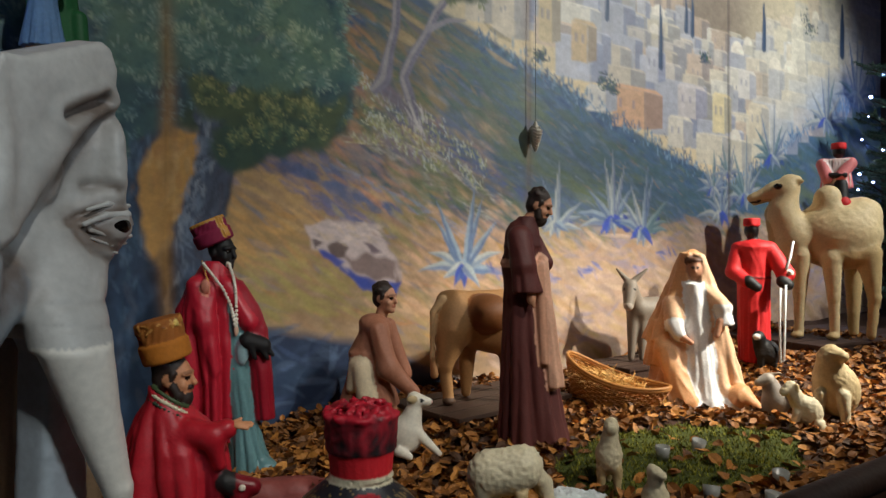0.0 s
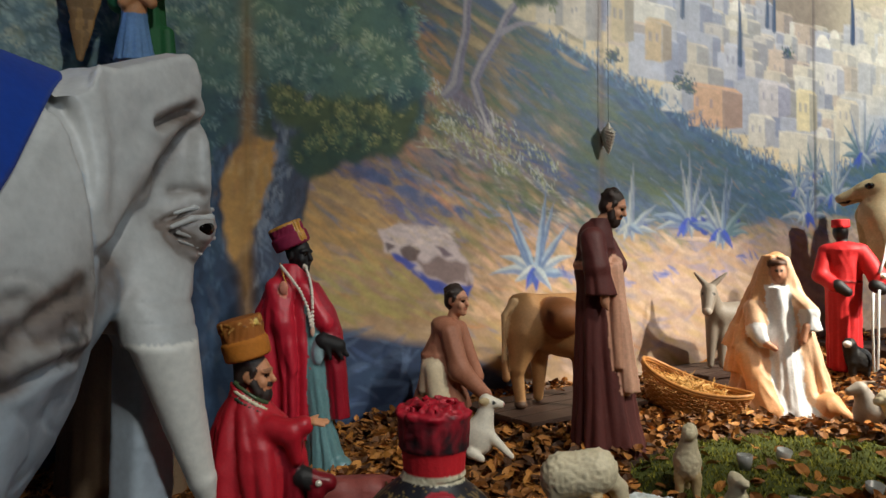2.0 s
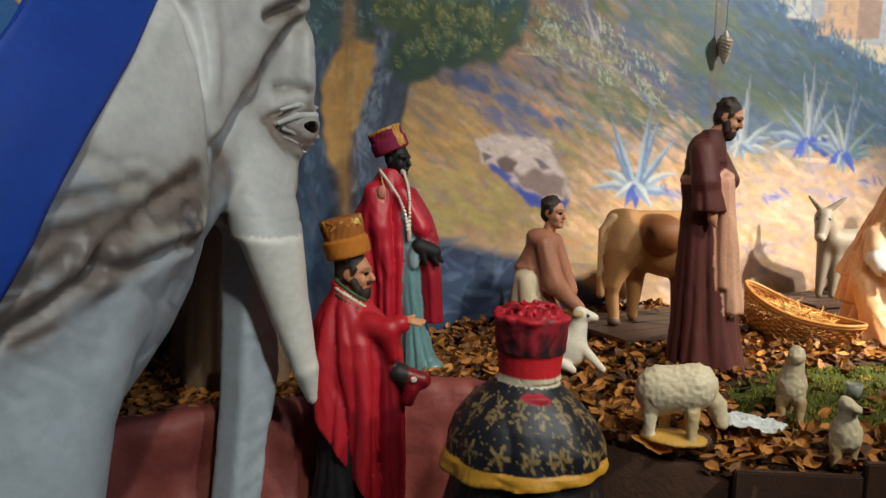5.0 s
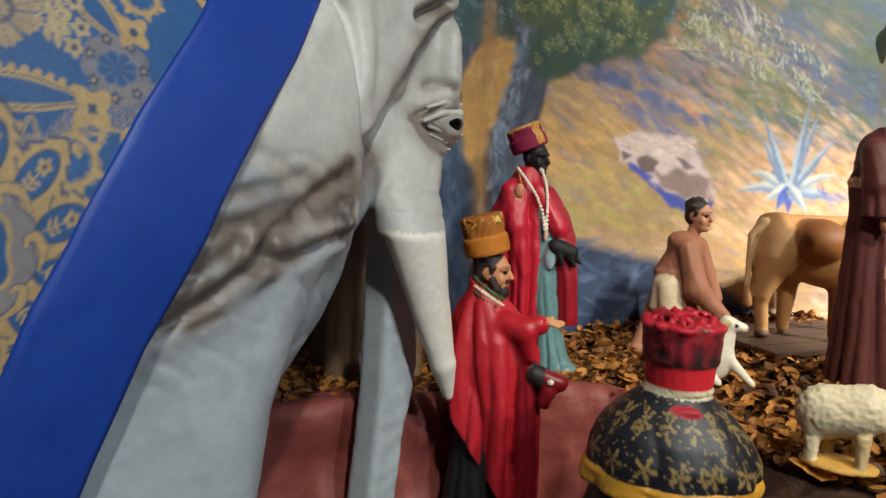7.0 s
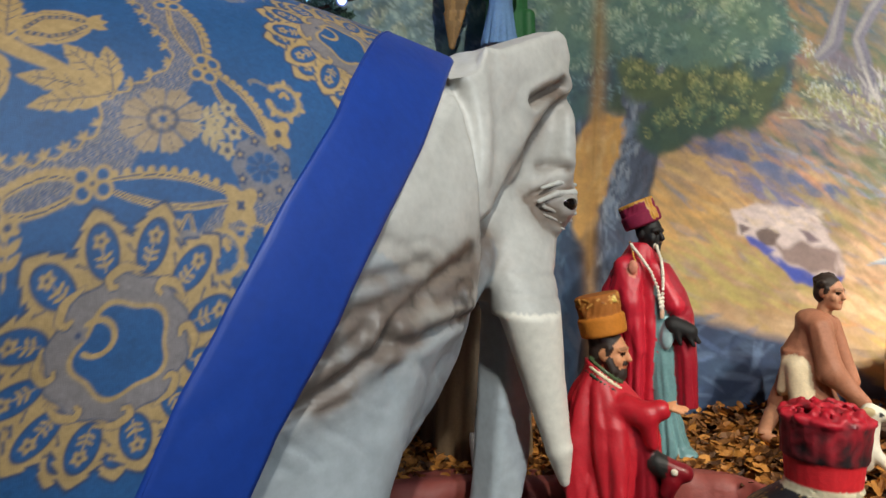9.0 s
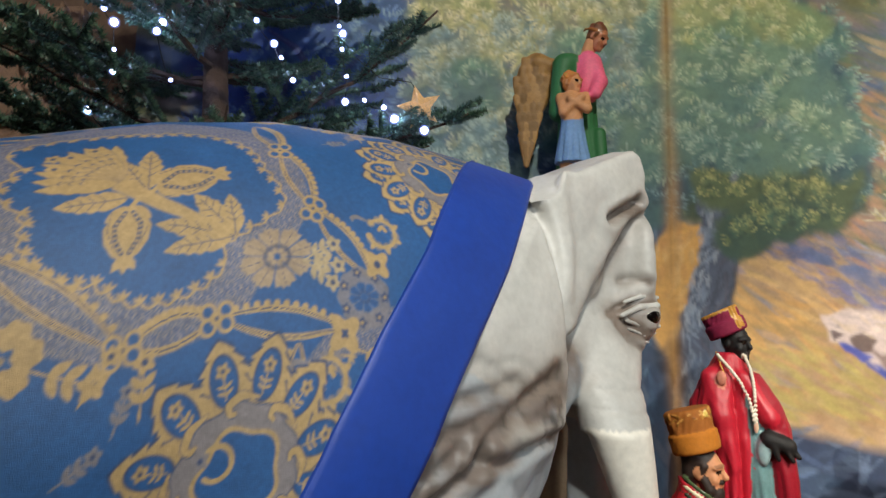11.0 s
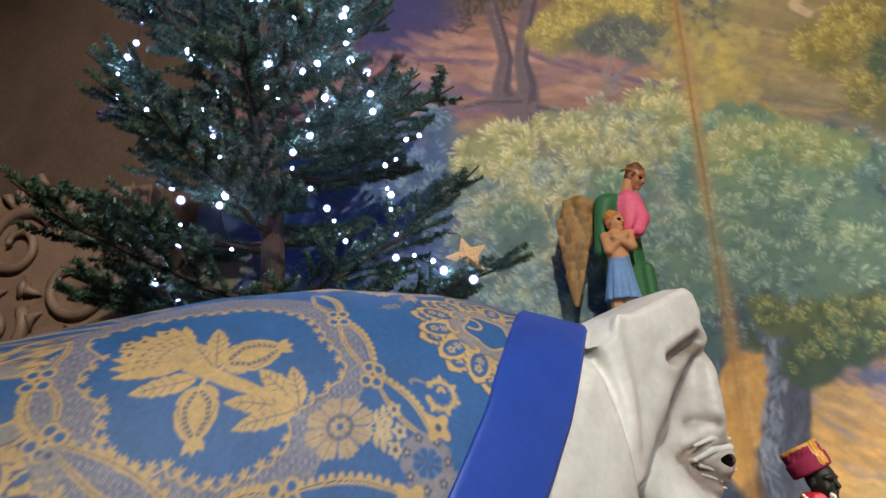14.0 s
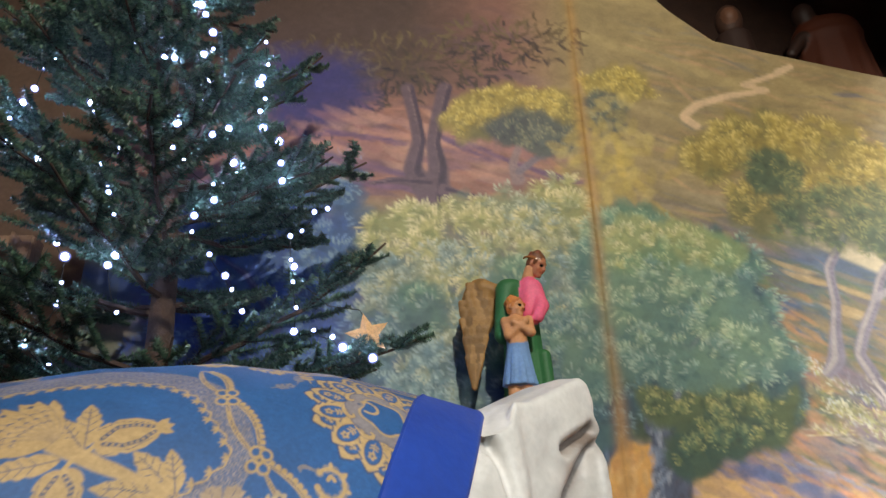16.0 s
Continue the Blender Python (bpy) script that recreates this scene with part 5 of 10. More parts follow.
def front(x):
    """The stage's front edge."""
    return float(np.interp(x, [-1.5, -0.1, 0.3, 0.8, 1.08, 1.22, 1.4, 2.0, 3.0, 4.5, 8.0], [2.6, 2.5, 2.55, 2.66, 2.55, 1.75, 1.42, 1.22, 1.15, 1.2, 1.3]))


def stage_floor():
    xs, n = np.linspace(-1.5, 7.9, 120), 26
    verts = []
    for x in xs:
        f = front(x)
        for j in range(n):
            y = f + (3.36 - f) * j / (n - 1)
            verts.append((x, y, stage_height(x, y) - 0.012))
        verts.append((x, f, -0.8))
    k = n + 1
    # the last of each row is the foot of the front edge
    quads = []
    for i in range(len(xs) - 1):
        for j in range(n - 1):
            quads.append((i * k + j, (i + 1) * k + j, (i + 1) * k + j + 1, i * k + j + 1))
        quads.append((i * k + n, (i + 1) * k + n, (i + 1) * k, i * k))
    return tagged(mesh_object("ground", verts, quads, SOIL, True), "dark soil bed of the crib under fallen leaves", "ground", kind="structure")


stage_floor()


def room():
    def wall(name, x0, x1, y0, y1, z0, z1, mat, label, cat="wall"):
        tagged(part(name, box_bm(x0, x1, y0, y1, z0, z1), mat), label, cat, kind="structure")
    wall("floor", -6, 9.5, -7, 5.2, -0.9, -0.8, STONE, "worn stone church floor", "floor")
    wall("wall_north", -6, 9.5, 4.6, 4.9, -0.8, 6, PLASTER, "old brown plaster wall behind the backdrop")
    wall("wall_south", -6, 9.5, -7.2, -7, -0.8, 6, PLASTER, "old brown plaster wall")
    wall("wall_west", -6.2, -6, -7, 4.9, -0.8, 6, PLASTER, "old brown plaster wall")
    wall("wall_east", 9.5, 9.7, -7, 4.9, -0.8, 6, PLASTER, "old brown plaster wall")
    wall("ceiling", -6, 9.5, -7, 4.9, 6, 6.1, PLASTER, "plain vaulted church ceiling", "ceiling")


room()


# ---- the woven pattern of the elephant's cloth, drawn flat in metres: x along, -s down from the ridge ----
BLUE, GOLD, SILVER, DARK = rgb(40, 94, 154), rgb(194, 164, 114), rgb(140, 134, 138), rgb(54, 76, 118)
bc = Canvas(-1.86, 0.36, -1.65, 0.52, 0.0024, BLUE)


def leaf_shape(cx, cy, a, length, width, teeth=0, start=0.0, depth=0.1):
    """Outline of a pointed petal from (cx, cy) along a; teeth cut into its margin."""
    pts = []
    for side in (1, -1):
        ts = np.linspace(0, 1, 2 + max(10, teeth * 4))
        ts = ts if side == 1 else ts[::-1]
        for t in ts:
            w = width * math.sin(math.pi * t ** 0.85) ** 0.75
            if teeth and t > 0.35:
                w *= 1 - depth * (0.5 - 0.5 * math.cos(t * teeth * math.tau))
            u = start + t * (length - start)
            pts.append((cx + u * math.cos(a) - side * w * math.sin(a), cy + u * math.sin(a) + side * w * math.cos(a)))
    return pts


def disc(cx, cy, r, lobes=0, dent=0.2, n=40, turn=0.0, squash=1.0):
    return [(cx + r * (1 - (dent * (0.5 + 0.5 * math.cos(lobes * t + turn)) if lobes else 0)) * math.cos(t), cy + squash * r * (1 - (dent * (0.5 + 0.5 * math.cos(lobes * t + turn)) if lobes else 0)) * math.sin(t)) for t in np.linspace(0, math.tau, n, endpoint=False)]


def bp(pts, col, alpha=1.0):
    bc.poly(pts, col, 0.0035, alpha)


def bl(pts, w, col, n=20, alpha=1.0):
    bc.line(pts, w if hasattr(w, "__len__") else [w, w], col, alpha, n)


def flowerlet(x, y, r, col=GOLD, eye=DARK, petals=5):
    bp(disc(x, y, r, petals, 0.35, 40, RNG.uniform(0, 6)), col)
    bp(disc(x, y, r * 0.3), eye)


def sprig(x, y, a, l, col=GOLD):
    """A stem with paired leaves and a flower at its tip."""
    ex, ey = x + l * math.cos(a), y + l * math.sin(a)
    bl([(x, y), (ex, ey)], 0.0022, col, 6)
    for t in (0.3, 0.55):
        for s in (-1, 1):
            bp(leaf_shape(x + t * l * math.cos(a), y + t * l * math.sin(a), a + s * 0.8, l * 0.34, l * 0.085), col)
    flowerlet(ex, ey, l * 0.24, col)


def medallion(cx, cy, s=1.0, turn=0.0, start=20, stop=300):
    for a in np.arange(start, stop, 30.0):
        a = radians(a) + turn
        for grow, tone in ((1.03, DARK), (1.0, GOLD)):
            outline = []
            for side in (1, -1):
                ks = np.linspace(0, 1, 44) if side == 1 else np.linspace(1, 0, 44)
                for k in ks:
                    w = 0.026 + 0.024 * math.sin(k / 0.55 * math.pi / 2) if k < 0.55 else 0.050 * max(0.0, 1 - (k - 0.55) / 0.45) ** 0.62
                    w *= 1 - (0.30 * (k * 6 % 1.0) if k > 0.35 else 0)
                    u = 0.085 + 0.130 * k
                    outline.append((cx + grow * s * (u * math.cos(a) - side * w * math.sin(a)), cy + grow * s * (u * math.sin(a) + side * w * math.cos(a))))
            bp(outline, tone)
        ox, oy = cx + 0.152 * s * math.cos(a), cy + 0.152 * s * math.sin(a)
        for grow, tone in ((1.12, DARK), (1.0, BLUE)):
            bp([(ox + grow * s * (0.038 * u * math.cos(a) - 0.023 * v * math.sin(a)), oy + grow * s * (0.038 * u * math.sin(a) + 0.023 * v * math.cos(a))) for u, v in disc(0, 0, 1)], tone)
        # a small flower on its leafy stem stands in each petal
        flowerlet(ox + 0.015 * s * math.cos(a), oy + 0.015 * s * math.sin(a), 0.0135 * s)
        bl([(ox - 0.030 * s * math.cos(a), oy - 0.030 * s * math.sin(a)), (ox + 0.004 * s * math.cos(a), oy + 0.004 * s * math.sin(a))], 0.0016 * s, GOLD, 8)
        for side in (-1, 1):
            for q in (-0.022, -0.012):
                bl([(ox + q * s * math.cos(a), oy + q * s * math.sin(a)), (ox + s * ((q + 0.006) * math.cos(a) - side * 0.012 * math.sin(a)), oy + s * ((q + 0.006) * math.sin(a) + side * 0.012 * math.cos(a)))], [0.0018 * s, 0.0034 * s, 0.0012 * s], GOLD, 6)
    bp(disc(cx, cy, 0.116 * s, 10, 0.07, 70), DARK)
    bp(disc(cx, cy, 0.113 * s, 10, 0.07, 70), SILVER)
    for a in np.arange(0, 360, 45):
        a = radians(a) + turn
        p = [(cx + s * r * math.cos(a + da), cy + s * r * math.sin(a + da)) for r, da in ((0.118, -0.32), (0.122, -0.05), (0.112, 0.16), (0.098, 0.16), (0.096, 0.05))]
        bl(p, [0.004 * s, 0.010 * s, 0.009 * s, 0.007 * s, 0.005 * s], DARK, 16)
        bl(p, [0.003 * s, 0.008 * s, 0.007 * s, 0.005 * s, 0.004 * s], GOLD, 16)
    bp(disc(cx + 0.004, cy, 0.082 * s, 5, 0.16, 70, turn), GOLD)
    bp(disc(cx + 0.004, cy, 0.074 * s, 5, 0.16, 70, turn), BLUE)
    ring = [(cx - 0.035 * s + 0.027 * s * math.cos(t), cy + 0.03 * s + 0.027 * s * math.sin(t)) for t in np.linspace(-2.4, 2.2, 16)]
    bl(ring, 0.005 * s, GOLD, 24)
    flowerlet(cx - 0.062 * s, cy + 0.042 * s, 0.016 * s, SILVER)


def ribbon(ax, ay, bx, by, w=0.020, scallop=1):
    """A lens of gold ribbon between two bows, scalloped along one side."""
    ang, l = math.atan2(by - ay, bx - ax), math.hypot(bx - ax, by - ay)
    for side in (1, -1):
        pts = []
        for t in np.linspace(0.04, 0.96, 9):
            h = w * math.sin(math.pi * t) * side
            pts.append((ax + t * (bx - ax) - h * math.sin(ang), ay + t * (by - ay) + h * math.cos(ang)))
        bl(pts, [0.003, 0.006, 0.0065, 0.006, 0.003], GOLD, 26)
        if side == scallop:
            for k in range(11):
                t = 0.12 + 0.076 * k
                h = (w * math.sin(math.pi * t) + 0.008) * side
                bp(disc(ax + t * (bx - ax) - h * math.sin(ang), ay + t * (by - ay) + h * math.cos(ang), 0.0065), GOLD)
        bl(pts, 0.0012, DARK, 26)


def bow(x, y, a=0.0):
    for q in (0.6, -0.6, math.pi / 2 + 0.9, -math.pi / 2 - 0.9):
        cx, cy = x + 0.020 * math.cos(a + q), y + 0.020 * math.sin(a + q)
        bp(disc(cx, cy, 0.0155), GOLD)
        bp(disc(cx, cy, 0.0095), BLUE)
    flowerlet(x, y, 0.013)


def lattice(mask):
    """Fine diamond trellis in silver and gold where the mask holds, each mesh with a little cross."""
    x, z = bc.x, bc.z
    bc.fill(mask * 0.95, rgb(82, 98, 140))
    cell = 0.0165
    u, v = (x * 0.92 + z * 1.1) / cell, (x * 0.92 - z * 1.1) / cell
    fu, fv = np.abs(u - np.round(u)), np.abs(v - np.round(v))
    line = np.minimum(0.5 - fu, 0.5 - fv)
    bc.fill(mask * np.clip(1 - np.abs(line - 0.09) / 0.08, 0, 1), rgb(170, 158, 148))
    bc.fill(mask * np.clip(1 - np.minimum(fu, fv) / 0.09, 0, 1) * (np.maximum(fu, fv) < 0.25) * 0.9, rgb(176, 164, 150))


CLOUD = [(-0.925, -0.41), (-0.875, -0.47), (-0.885, -0.53), (-0.84, -0.60), (-0.77, -0.625), (-0.715, -0.675), (-0.63, -0.685), (-0.56, -0.65), (-0.562, -0.60), (-0.50, -0.575), (-0.425, -0.53), (-0.455, -0.43), (-0.475, -0.35), (-0.545, -0.28), (-0.655, -0.26), (-0.77, -0.235), (-0.86, -0.24), (-0.915, -0.27), (-0.885, -0.34)]


def cloud_field(dx, dy):
    """A field of plain blue with a lobed, fringed edge in a band of trellis."""
    cx, cy = -0.69 + dx, -0.46 + dy
    polar = sorted((math.atan2(y + 0.46, x + 0.69), math.hypot(x + 0.69, y + 0.46)) for x, y in CLOUD)
    ts, rs = [p[0] for p in polar], [p[1] for p in polar]
    reach = lambda t: np.interp(t, ts, rs, period=math.tau)
    th, rho = np.arctan2(bc.z - cy, bc.x - cx), np.hypot(bc.x - cx, bc.z - cy)
    er = reach(th)
    lattice(np.clip((er * 0.35 + 0.235 - rho) * 160, 0, 1))
    bc.fill(np.clip((er - rho) * 300, 0, 1), BLUE)
    n = 46
    for k in range(n):
        t, t2 = math.tau * k / n, math.tau * (k + 1) / n
        p = (cx + reach(t) * math.cos(t), cy + reach(t) * math.sin(t))
        q = (cx + reach(t2) * math.cos(t2), cy + reach(t2) * math.sin(t2))
        m = ((p[0] + q[0]) / 2 + 0.010 * math.cos(t), (p[1] + q[1]) / 2 + 0.010 * math.sin(t))
        bl([p, m, q], 0.0022, GOLD, 8)
        a = t + math.pi
        for da in (-0.75, 0, 0.75):
            bp(leaf_shape(p[0], p[1], a + da, 0.016, 0.0028), GOLD)


def pomegranate(x, y, a, s):
    """A split fruit with a beaded seam, small calyx leaves and a crown."""
    place = lambda u, w: (x + s * (u * math.cos(a) - w * math.sin(a)), y + s * (u * math.sin(a) + w * math.cos(a)))
    for da in (-0.9, -0.45, 0.45, 0.9):
        bp(leaf_shape(x, y, a + da, 0.05 * s, 0.013 * s), GOLD)
    bp([place(u, w) for u, w in ((0, 0), (0.015, 0.026), (0.045, 0.041), (0.075, 0.037), (0.10, 0.022), (0.112, 0), (0.10, -0.022), (0.075, -0.037), (0.045, -0.041), (0.015, -0.026))], GOLD)
    for side in (-1, 1):
        pts = [place(u, side * w) for u, w in ((0.012, 0.006), (0.04, 0.022), (0.07, 0.020), (0.098, 0.006))]
        bl(pts, 0.0048 * s, DARK, 16)
        for t in np.linspace(0.05, 0.95, 9):
            i = t * 2.999
            j = int(i)
            bp(disc(pts[j][0] + (i - j) * (pts[j + 1][0] - pts[j][0]), pts[j][1] + (i - j) * (pts[j + 1][1] - pts[j][1]), 0.0030 * s, n=8), GOLD)
        bl([place(0.01, side * 0.03), place(0.05, side * 0.034), place(0.09, side * 0.02)], 0.0010, DARK, 10, 0.6)
    for da in (-0.6, 0, 0.6):
        bp(leaf_shape(*place(0.10, 0), a + da, 0.034 * s, 0.009 * s, 3, 0, 0.2), GOLD)


def veined_leaf(x, y, a, l, w):
    bp(leaf_shape(x, y, a, l, w, 6, 0.0, 0.22), GOLD)
    bl([(x, y), (x + 0.85 * l * math.cos(a), y + 0.85 * l * math.sin(a))], 0.0014, DARK, 10, 0.8)
    for t in (0.3, 0.45, 0.6, 0.75):
        for s in (-1, 1):
            px, py = x + t * l * math.cos(a), y + t * l * math.sin(a)
            bl([(px, py), (px + 0.75 * w * math.cos(a + s * 0.9), py + 0.75 * w * math.sin(a + s * 0.9))], 0.0011, DARK, 5, 0.7)


def spray(dx, dy):
    """The bouquet in the cloud: a stem, two split fruits, leaves and a large carnation."""
    P = lambda x, y: (x + dx, y + dy)
    bl([P(-0.735, -0.425), P(-0.66, -0.5), P(-0.595, -0.55), P(-0.53, -0.588)], [0.020, 0.015, 0.012, 0.005], GOLD, 24)
    for (x, y), a, l, w in (((-0.53, -0.59), 2.18, 0.128, 0.028), ((-0.532, -0.585), 1.62, 0.092, 0.022), ((-0.535, -0.59), 2.8, 0.15, 0.025), ((-0.54, -0.592), 3.2, 0.125, 0.023), ((-0.72, -0.468), 3.1, 0.12, 0.025), ((-0.685, -0.455), 1.45, 0.122, 0.026), ((-0.69, -0.45), 1.95, 0.10, 0.020)):
        veined_leaf(*P(x, y), a, l, w)
    bl([P(-0.69, -0.475), P(-0.675, -0.46), P(-0.665, -0.45)], 0.005, GOLD, 8)
    pomegranate(*P(-0.668, -0.45), 0.13, 1.08)
    bl([P(-0.70, -0.47), P(-0.715, -0.49)], 0.005, GOLD, 8)
    pomegranate(*P(-0.718, -0.49), -1.68, 0.98)
    base = P(-0.735, -0.425)
    for a in np.linspace(1.55, 3.05, 9):
        l = 0.135 + 0.022 * math.sin((a - 1.55) * 2.1)
        bp(leaf_shape(*base, a, l + 0.004, 0.021, 5, 0, 0.2), DARK, 0.7)
        bp(leaf_shape(*base, a, l, 0.0195, 5, 0, 0.2), GOLD)
    for a in np.linspace(1.7, 2.9, 7):
        for r in (0.06, 0.078, 0.096):
            bl([(base[0] + r * math.cos(a - 0.06), base[1] + r * math.sin(a - 0.06)), (base[0] + (r + 0.007) * math.cos(a), base[1] + (r + 0.007) * math.sin(a)), (base[0] + r * math.cos(a + 0.06), base[1] + r * math.sin(a + 0.06))], 0.0012, DARK, 6, 0.8)
    for a, r in ((1.85, 0.125), (2.2, 0.13), (2.55, 0.125), (2.35, 0.15)):
        flowerlet(base[0] + r * math.cos(a), base[1] + r * math.sin(a), 0.016)


def rosette(x, y, r, col=GOLD):
    for k in range(8):
        a = k * math.pi / 4 + 0.2
        bp([(x + r * q * math.cos(a + d), y + 0.8 * r * q * math.sin(a + d)) for q, d in ((0.2, -0.3), (0.75, -0.36), (0.95, -0.30), (0.92, -0.16), (1.02, -0.08), (0.96, 0), (1.02, 0.08), (0.92, 0.16), (0.95, 0.30), (0.75, 0.36), (0.2, 0.3))], col)
        bl([(x + 0.45 * r * math.cos(a), y + 0.36 * r * math.sin(a)), (x + 0.9 * r * math.cos(a), y + 0.72 * r * math.sin(a))], 0.0010, DARK, 6, 0.6)
    for k in range(16):
        bp(disc(x + 0.34 * r * math.cos(k * 0.3927), y + 0.28 * r * math.sin(k * 0.3927), r * 0.07, n=8), DARK, 0.7)
    bp(disc(x, y, r * 0.22, squash=0.8), col)
    bp(disc(x, y, r * 0.11, 6, 0.3), BLUE)


def scroll_ring(x, y, r):
    pts = [(x + r * math.cos(t), y + r * math.sin(t) * 0.95) for t in np.linspace(2.3, -2.9, 18)]
    for p in pts[::2]:
        bp(disc(*p, r * 0.30), SILVER)
    bl(pts, r * 0.13, GOLD, 34)
    bp(disc(*pts[0], r * 0.22, 5, 0.3), GOLD)
    for q in range(3, 16, 3):
        a = math.atan2(pts[q][1] - y, pts[q][0] - x)
        bp(leaf_shape(*pts[q], a, r * 0.5, r * 0.16), GOLD)
    bp(disc(*pts[-1], r * 0.22), GOLD)
    bl([(x - 0.2 * r, y + 0.2 * r), (x + 0.1 * r, y + 0.5 * r), (x + 0.35 * r, y + 0.15 * r)], r * 0.14, GOLD, 12)
    bl([(x - r * 0.9, y + r * 0.8), (x - r * 1.6, y + r * 1.1), (x - r * 2.0, y + r * 1.0), (x - r * 1.95, y + r * 0.75)], [r * 0.10, r * 0.16, r * 0.14, r * 0.08], SILVER, 18)


def pattern(dx, dy):
    """One repeat of the design, moved by dx, dy."""
    cloud_field(dx, dy)
    spray(dx, dy)
    for b in (((-0.575, -0.735), (-0.325, -0.795), 1), ((-0.575, -0.735), (-0.73, -0.742), -1), ((-0.73, -0.742), (-0.96, -0.515), -1), ((-0.365, -0.55), (-0.405, -0.36), -1), ((-0.365, -0.55), (-0.25, -0.70), 1), ((-0.405, -0.36), (-0.43, -0.20), -1), ((-0.96, -0.515), (-0.985, -0.37), 1), ((-0.985, -0.37), (-0.95, -0.2), 1)):
        ribbon(b[0][0] + dx, b[0][1] + dy, b[1][0] + dx, b[1][1] + dy, 0.024, b[2])
    for x, y, a in ((-0.575, -0.735, 0), (-0.73, -0.742, 0), (-0.365, -0.55, 1.2), (-0.405, -0.36, 1.4), (-0.96, -0.515, 0.7), (-0.985, -0.37, 1.4)):
        bow(x + dx, y + dy, a)
    rosette(-0.455 + dx, -0.645 + dy, 0.076, rgb(178, 156, 130))
    for a in (0.2, 0.7, 1.3):
        sprig(-0.40 + dx, -0.66 + dy, a - 0.9, 0.075, rgb(190, 170, 134))
    bp(disc(-0.275 + dx, -0.735 + dy, 0.062, 9, 0.1), SILVER, 0.85)
    for k in range(7):
        flowerlet(-0.275 + dx + 0.048 * math.cos(k * 0.9), -0.735 + dy + 0.048 * math.sin(k * 0.9), 0.011, DARK, GOLD)
    rosette(-0.275 + dx, -0.735 + dy, 0.036, BLUE)
    bp(disc(-0.325 + dx, -0.80 + dy, 0.040, 4, 0.42, 40, 0.5), GOLD)
    bp(disc(-0.325 + dx, -0.80 + dy, 0.010, 4, 0.4), DARK)
    bp(disc(-0.235 + dx, -0.67 + dy, 0.034, 4, 0.42, 40, 0.2), GOLD)
    bp(disc(-0.235 + dx, -0.67 + dy, 0.008), DARK)
    scroll_ring(-0.365 + dx, -0.875 + dy, 0.038)
    scroll_ring(-0.21 + dx, -0.60 + dy, 0.034)
    x, y = -0.90 + dx, -0.705 + dy
    for k in range(6):
        bp(disc(x + 0.034 * math.cos(k * math.pi / 3), y + 0.034 * math.sin(k * math.pi / 3), 0.026, 6, 0.15), GOLD)
    bp(disc(x, y, 0.02, 5, 0.4), BLUE)
    flowerlet(x, y, 0.007, GOLD)
    for sx, sy, a, l, c in ((-0.86, -0.73, -0.5, 0.10, GOLD), (-0.79, -0.80, 0.9, 0.07, GOLD), (-0.74, -0.86, 1.2, 0.06, SILVER), (-0.70, -0.85, 1.5, 0.08, GOLD), (-0.92, -0.66, 2.0, 0.08, GOLD), (-0.82, -0.90, 0.4, 0.06, SILVER), (-0.95, -0.62, 1.6, 0.08, SILVER), (-0.45, -0.95, 2.3, 0.05, SILVER)):
        sprig(sx + dx, sy + dy, a, l, c)
    medallion(-0.535 + dx, -0.985 + dy, 1.0, 0.0, -20, 340)
    medallion(-0.01 + dx, -0.40 + dy, 0.92, 0.0, 0, 360)


for shift in ((-1.06, -0.02), (-0.53, 0.585), (-0.53, -0.60), (0.53, -0.60), (0.53, 0.585), (0.0, 0.0)):
    pattern(*shift)
# soft fading, creases and weave
bc.img *= (1 + 0.09 * fbm(bc.h, bc.w, 120, 4, 31) + 0.10 * fbm(bc.h, bc.w, 3, 2, 32) + 0.06 * fbm(bc.h, bc.w, 30, 3, 33))[..., None]
bc.img = np.clip(bc.img * 0.72, 0.004, 0.8)


def brocade_colours(x, s):
    fx, fz = (x - bc.x0) / bc.step, (-s - bc.z0) / bc.step
    i, j = np.clip(fx.astype(int), 0, bc.w - 2), np.clip(fz.astype(int), 0, bc.h - 2)
    a, b = np.clip(fx - i, 0, 1)[..., None], np.clip(fz - j, 0, 1)[..., None]
    g = bc.img
    c = (g[j, i] * (1 - a) + g[j, i + 1] * a) * (1 - b) + (g[j + 1, i] * (1 - a) + g[j + 1, i + 1] * a) * b
    return np.concatenate([c, np.full((*x.shape, 1), 0.55)], -1)


# ---- the elephant and its caparison ----
EL_AT, EL_TURN = (-0.2, 1.57, 0.0), 36.87
RIDGE = edge([(-1.9, 0.55), (-1.6, 0.95), (-1.3, 1.10), (-1.03, 1.18), (-0.63, 1.31), (-0.36, 1.365), (-0.05, 1.375), (0.25, 1.35), (0.48, 1.33), (0.7, 1.32)])
MID_Y, MID_Z = 0.46, 0.62


def half_width(x):
    return float(np.interp(x, [-1.9, -1.6, -1.2, -0.5, 0.0, 0.3, 0.55], [0.15, 0.36, 0.45, 0.46, 0.44, 0.40, 0.32]))


def flank(x, s, lift=0.0, hang=True):
    """A point on the cloth over the elephant: x along it, s metres down from the ridge (minus: down the far side)."""
    w, h = half_width(x) + lift, RIDGE(x) - MID_Z + lift
    side = -1 if s >= 0 else 1
    quarter = math.pi / 4 * (w + h) * (1 + ((w - h) / (w + h)) ** 2 / 4)
    a = abs(s)
    if a <= quarter:
        # even steps along the arc, near enough
        th = math.pi / 2 * (1 - a / quarter)
        return (x, MID_Y + side * w * math.cos(th), MID_Z + h * math.sin(th))
    return (x, MID_Y + side * (w - 0.06 * (a - quarter) ** 2), MID_Z - (a - quarter))


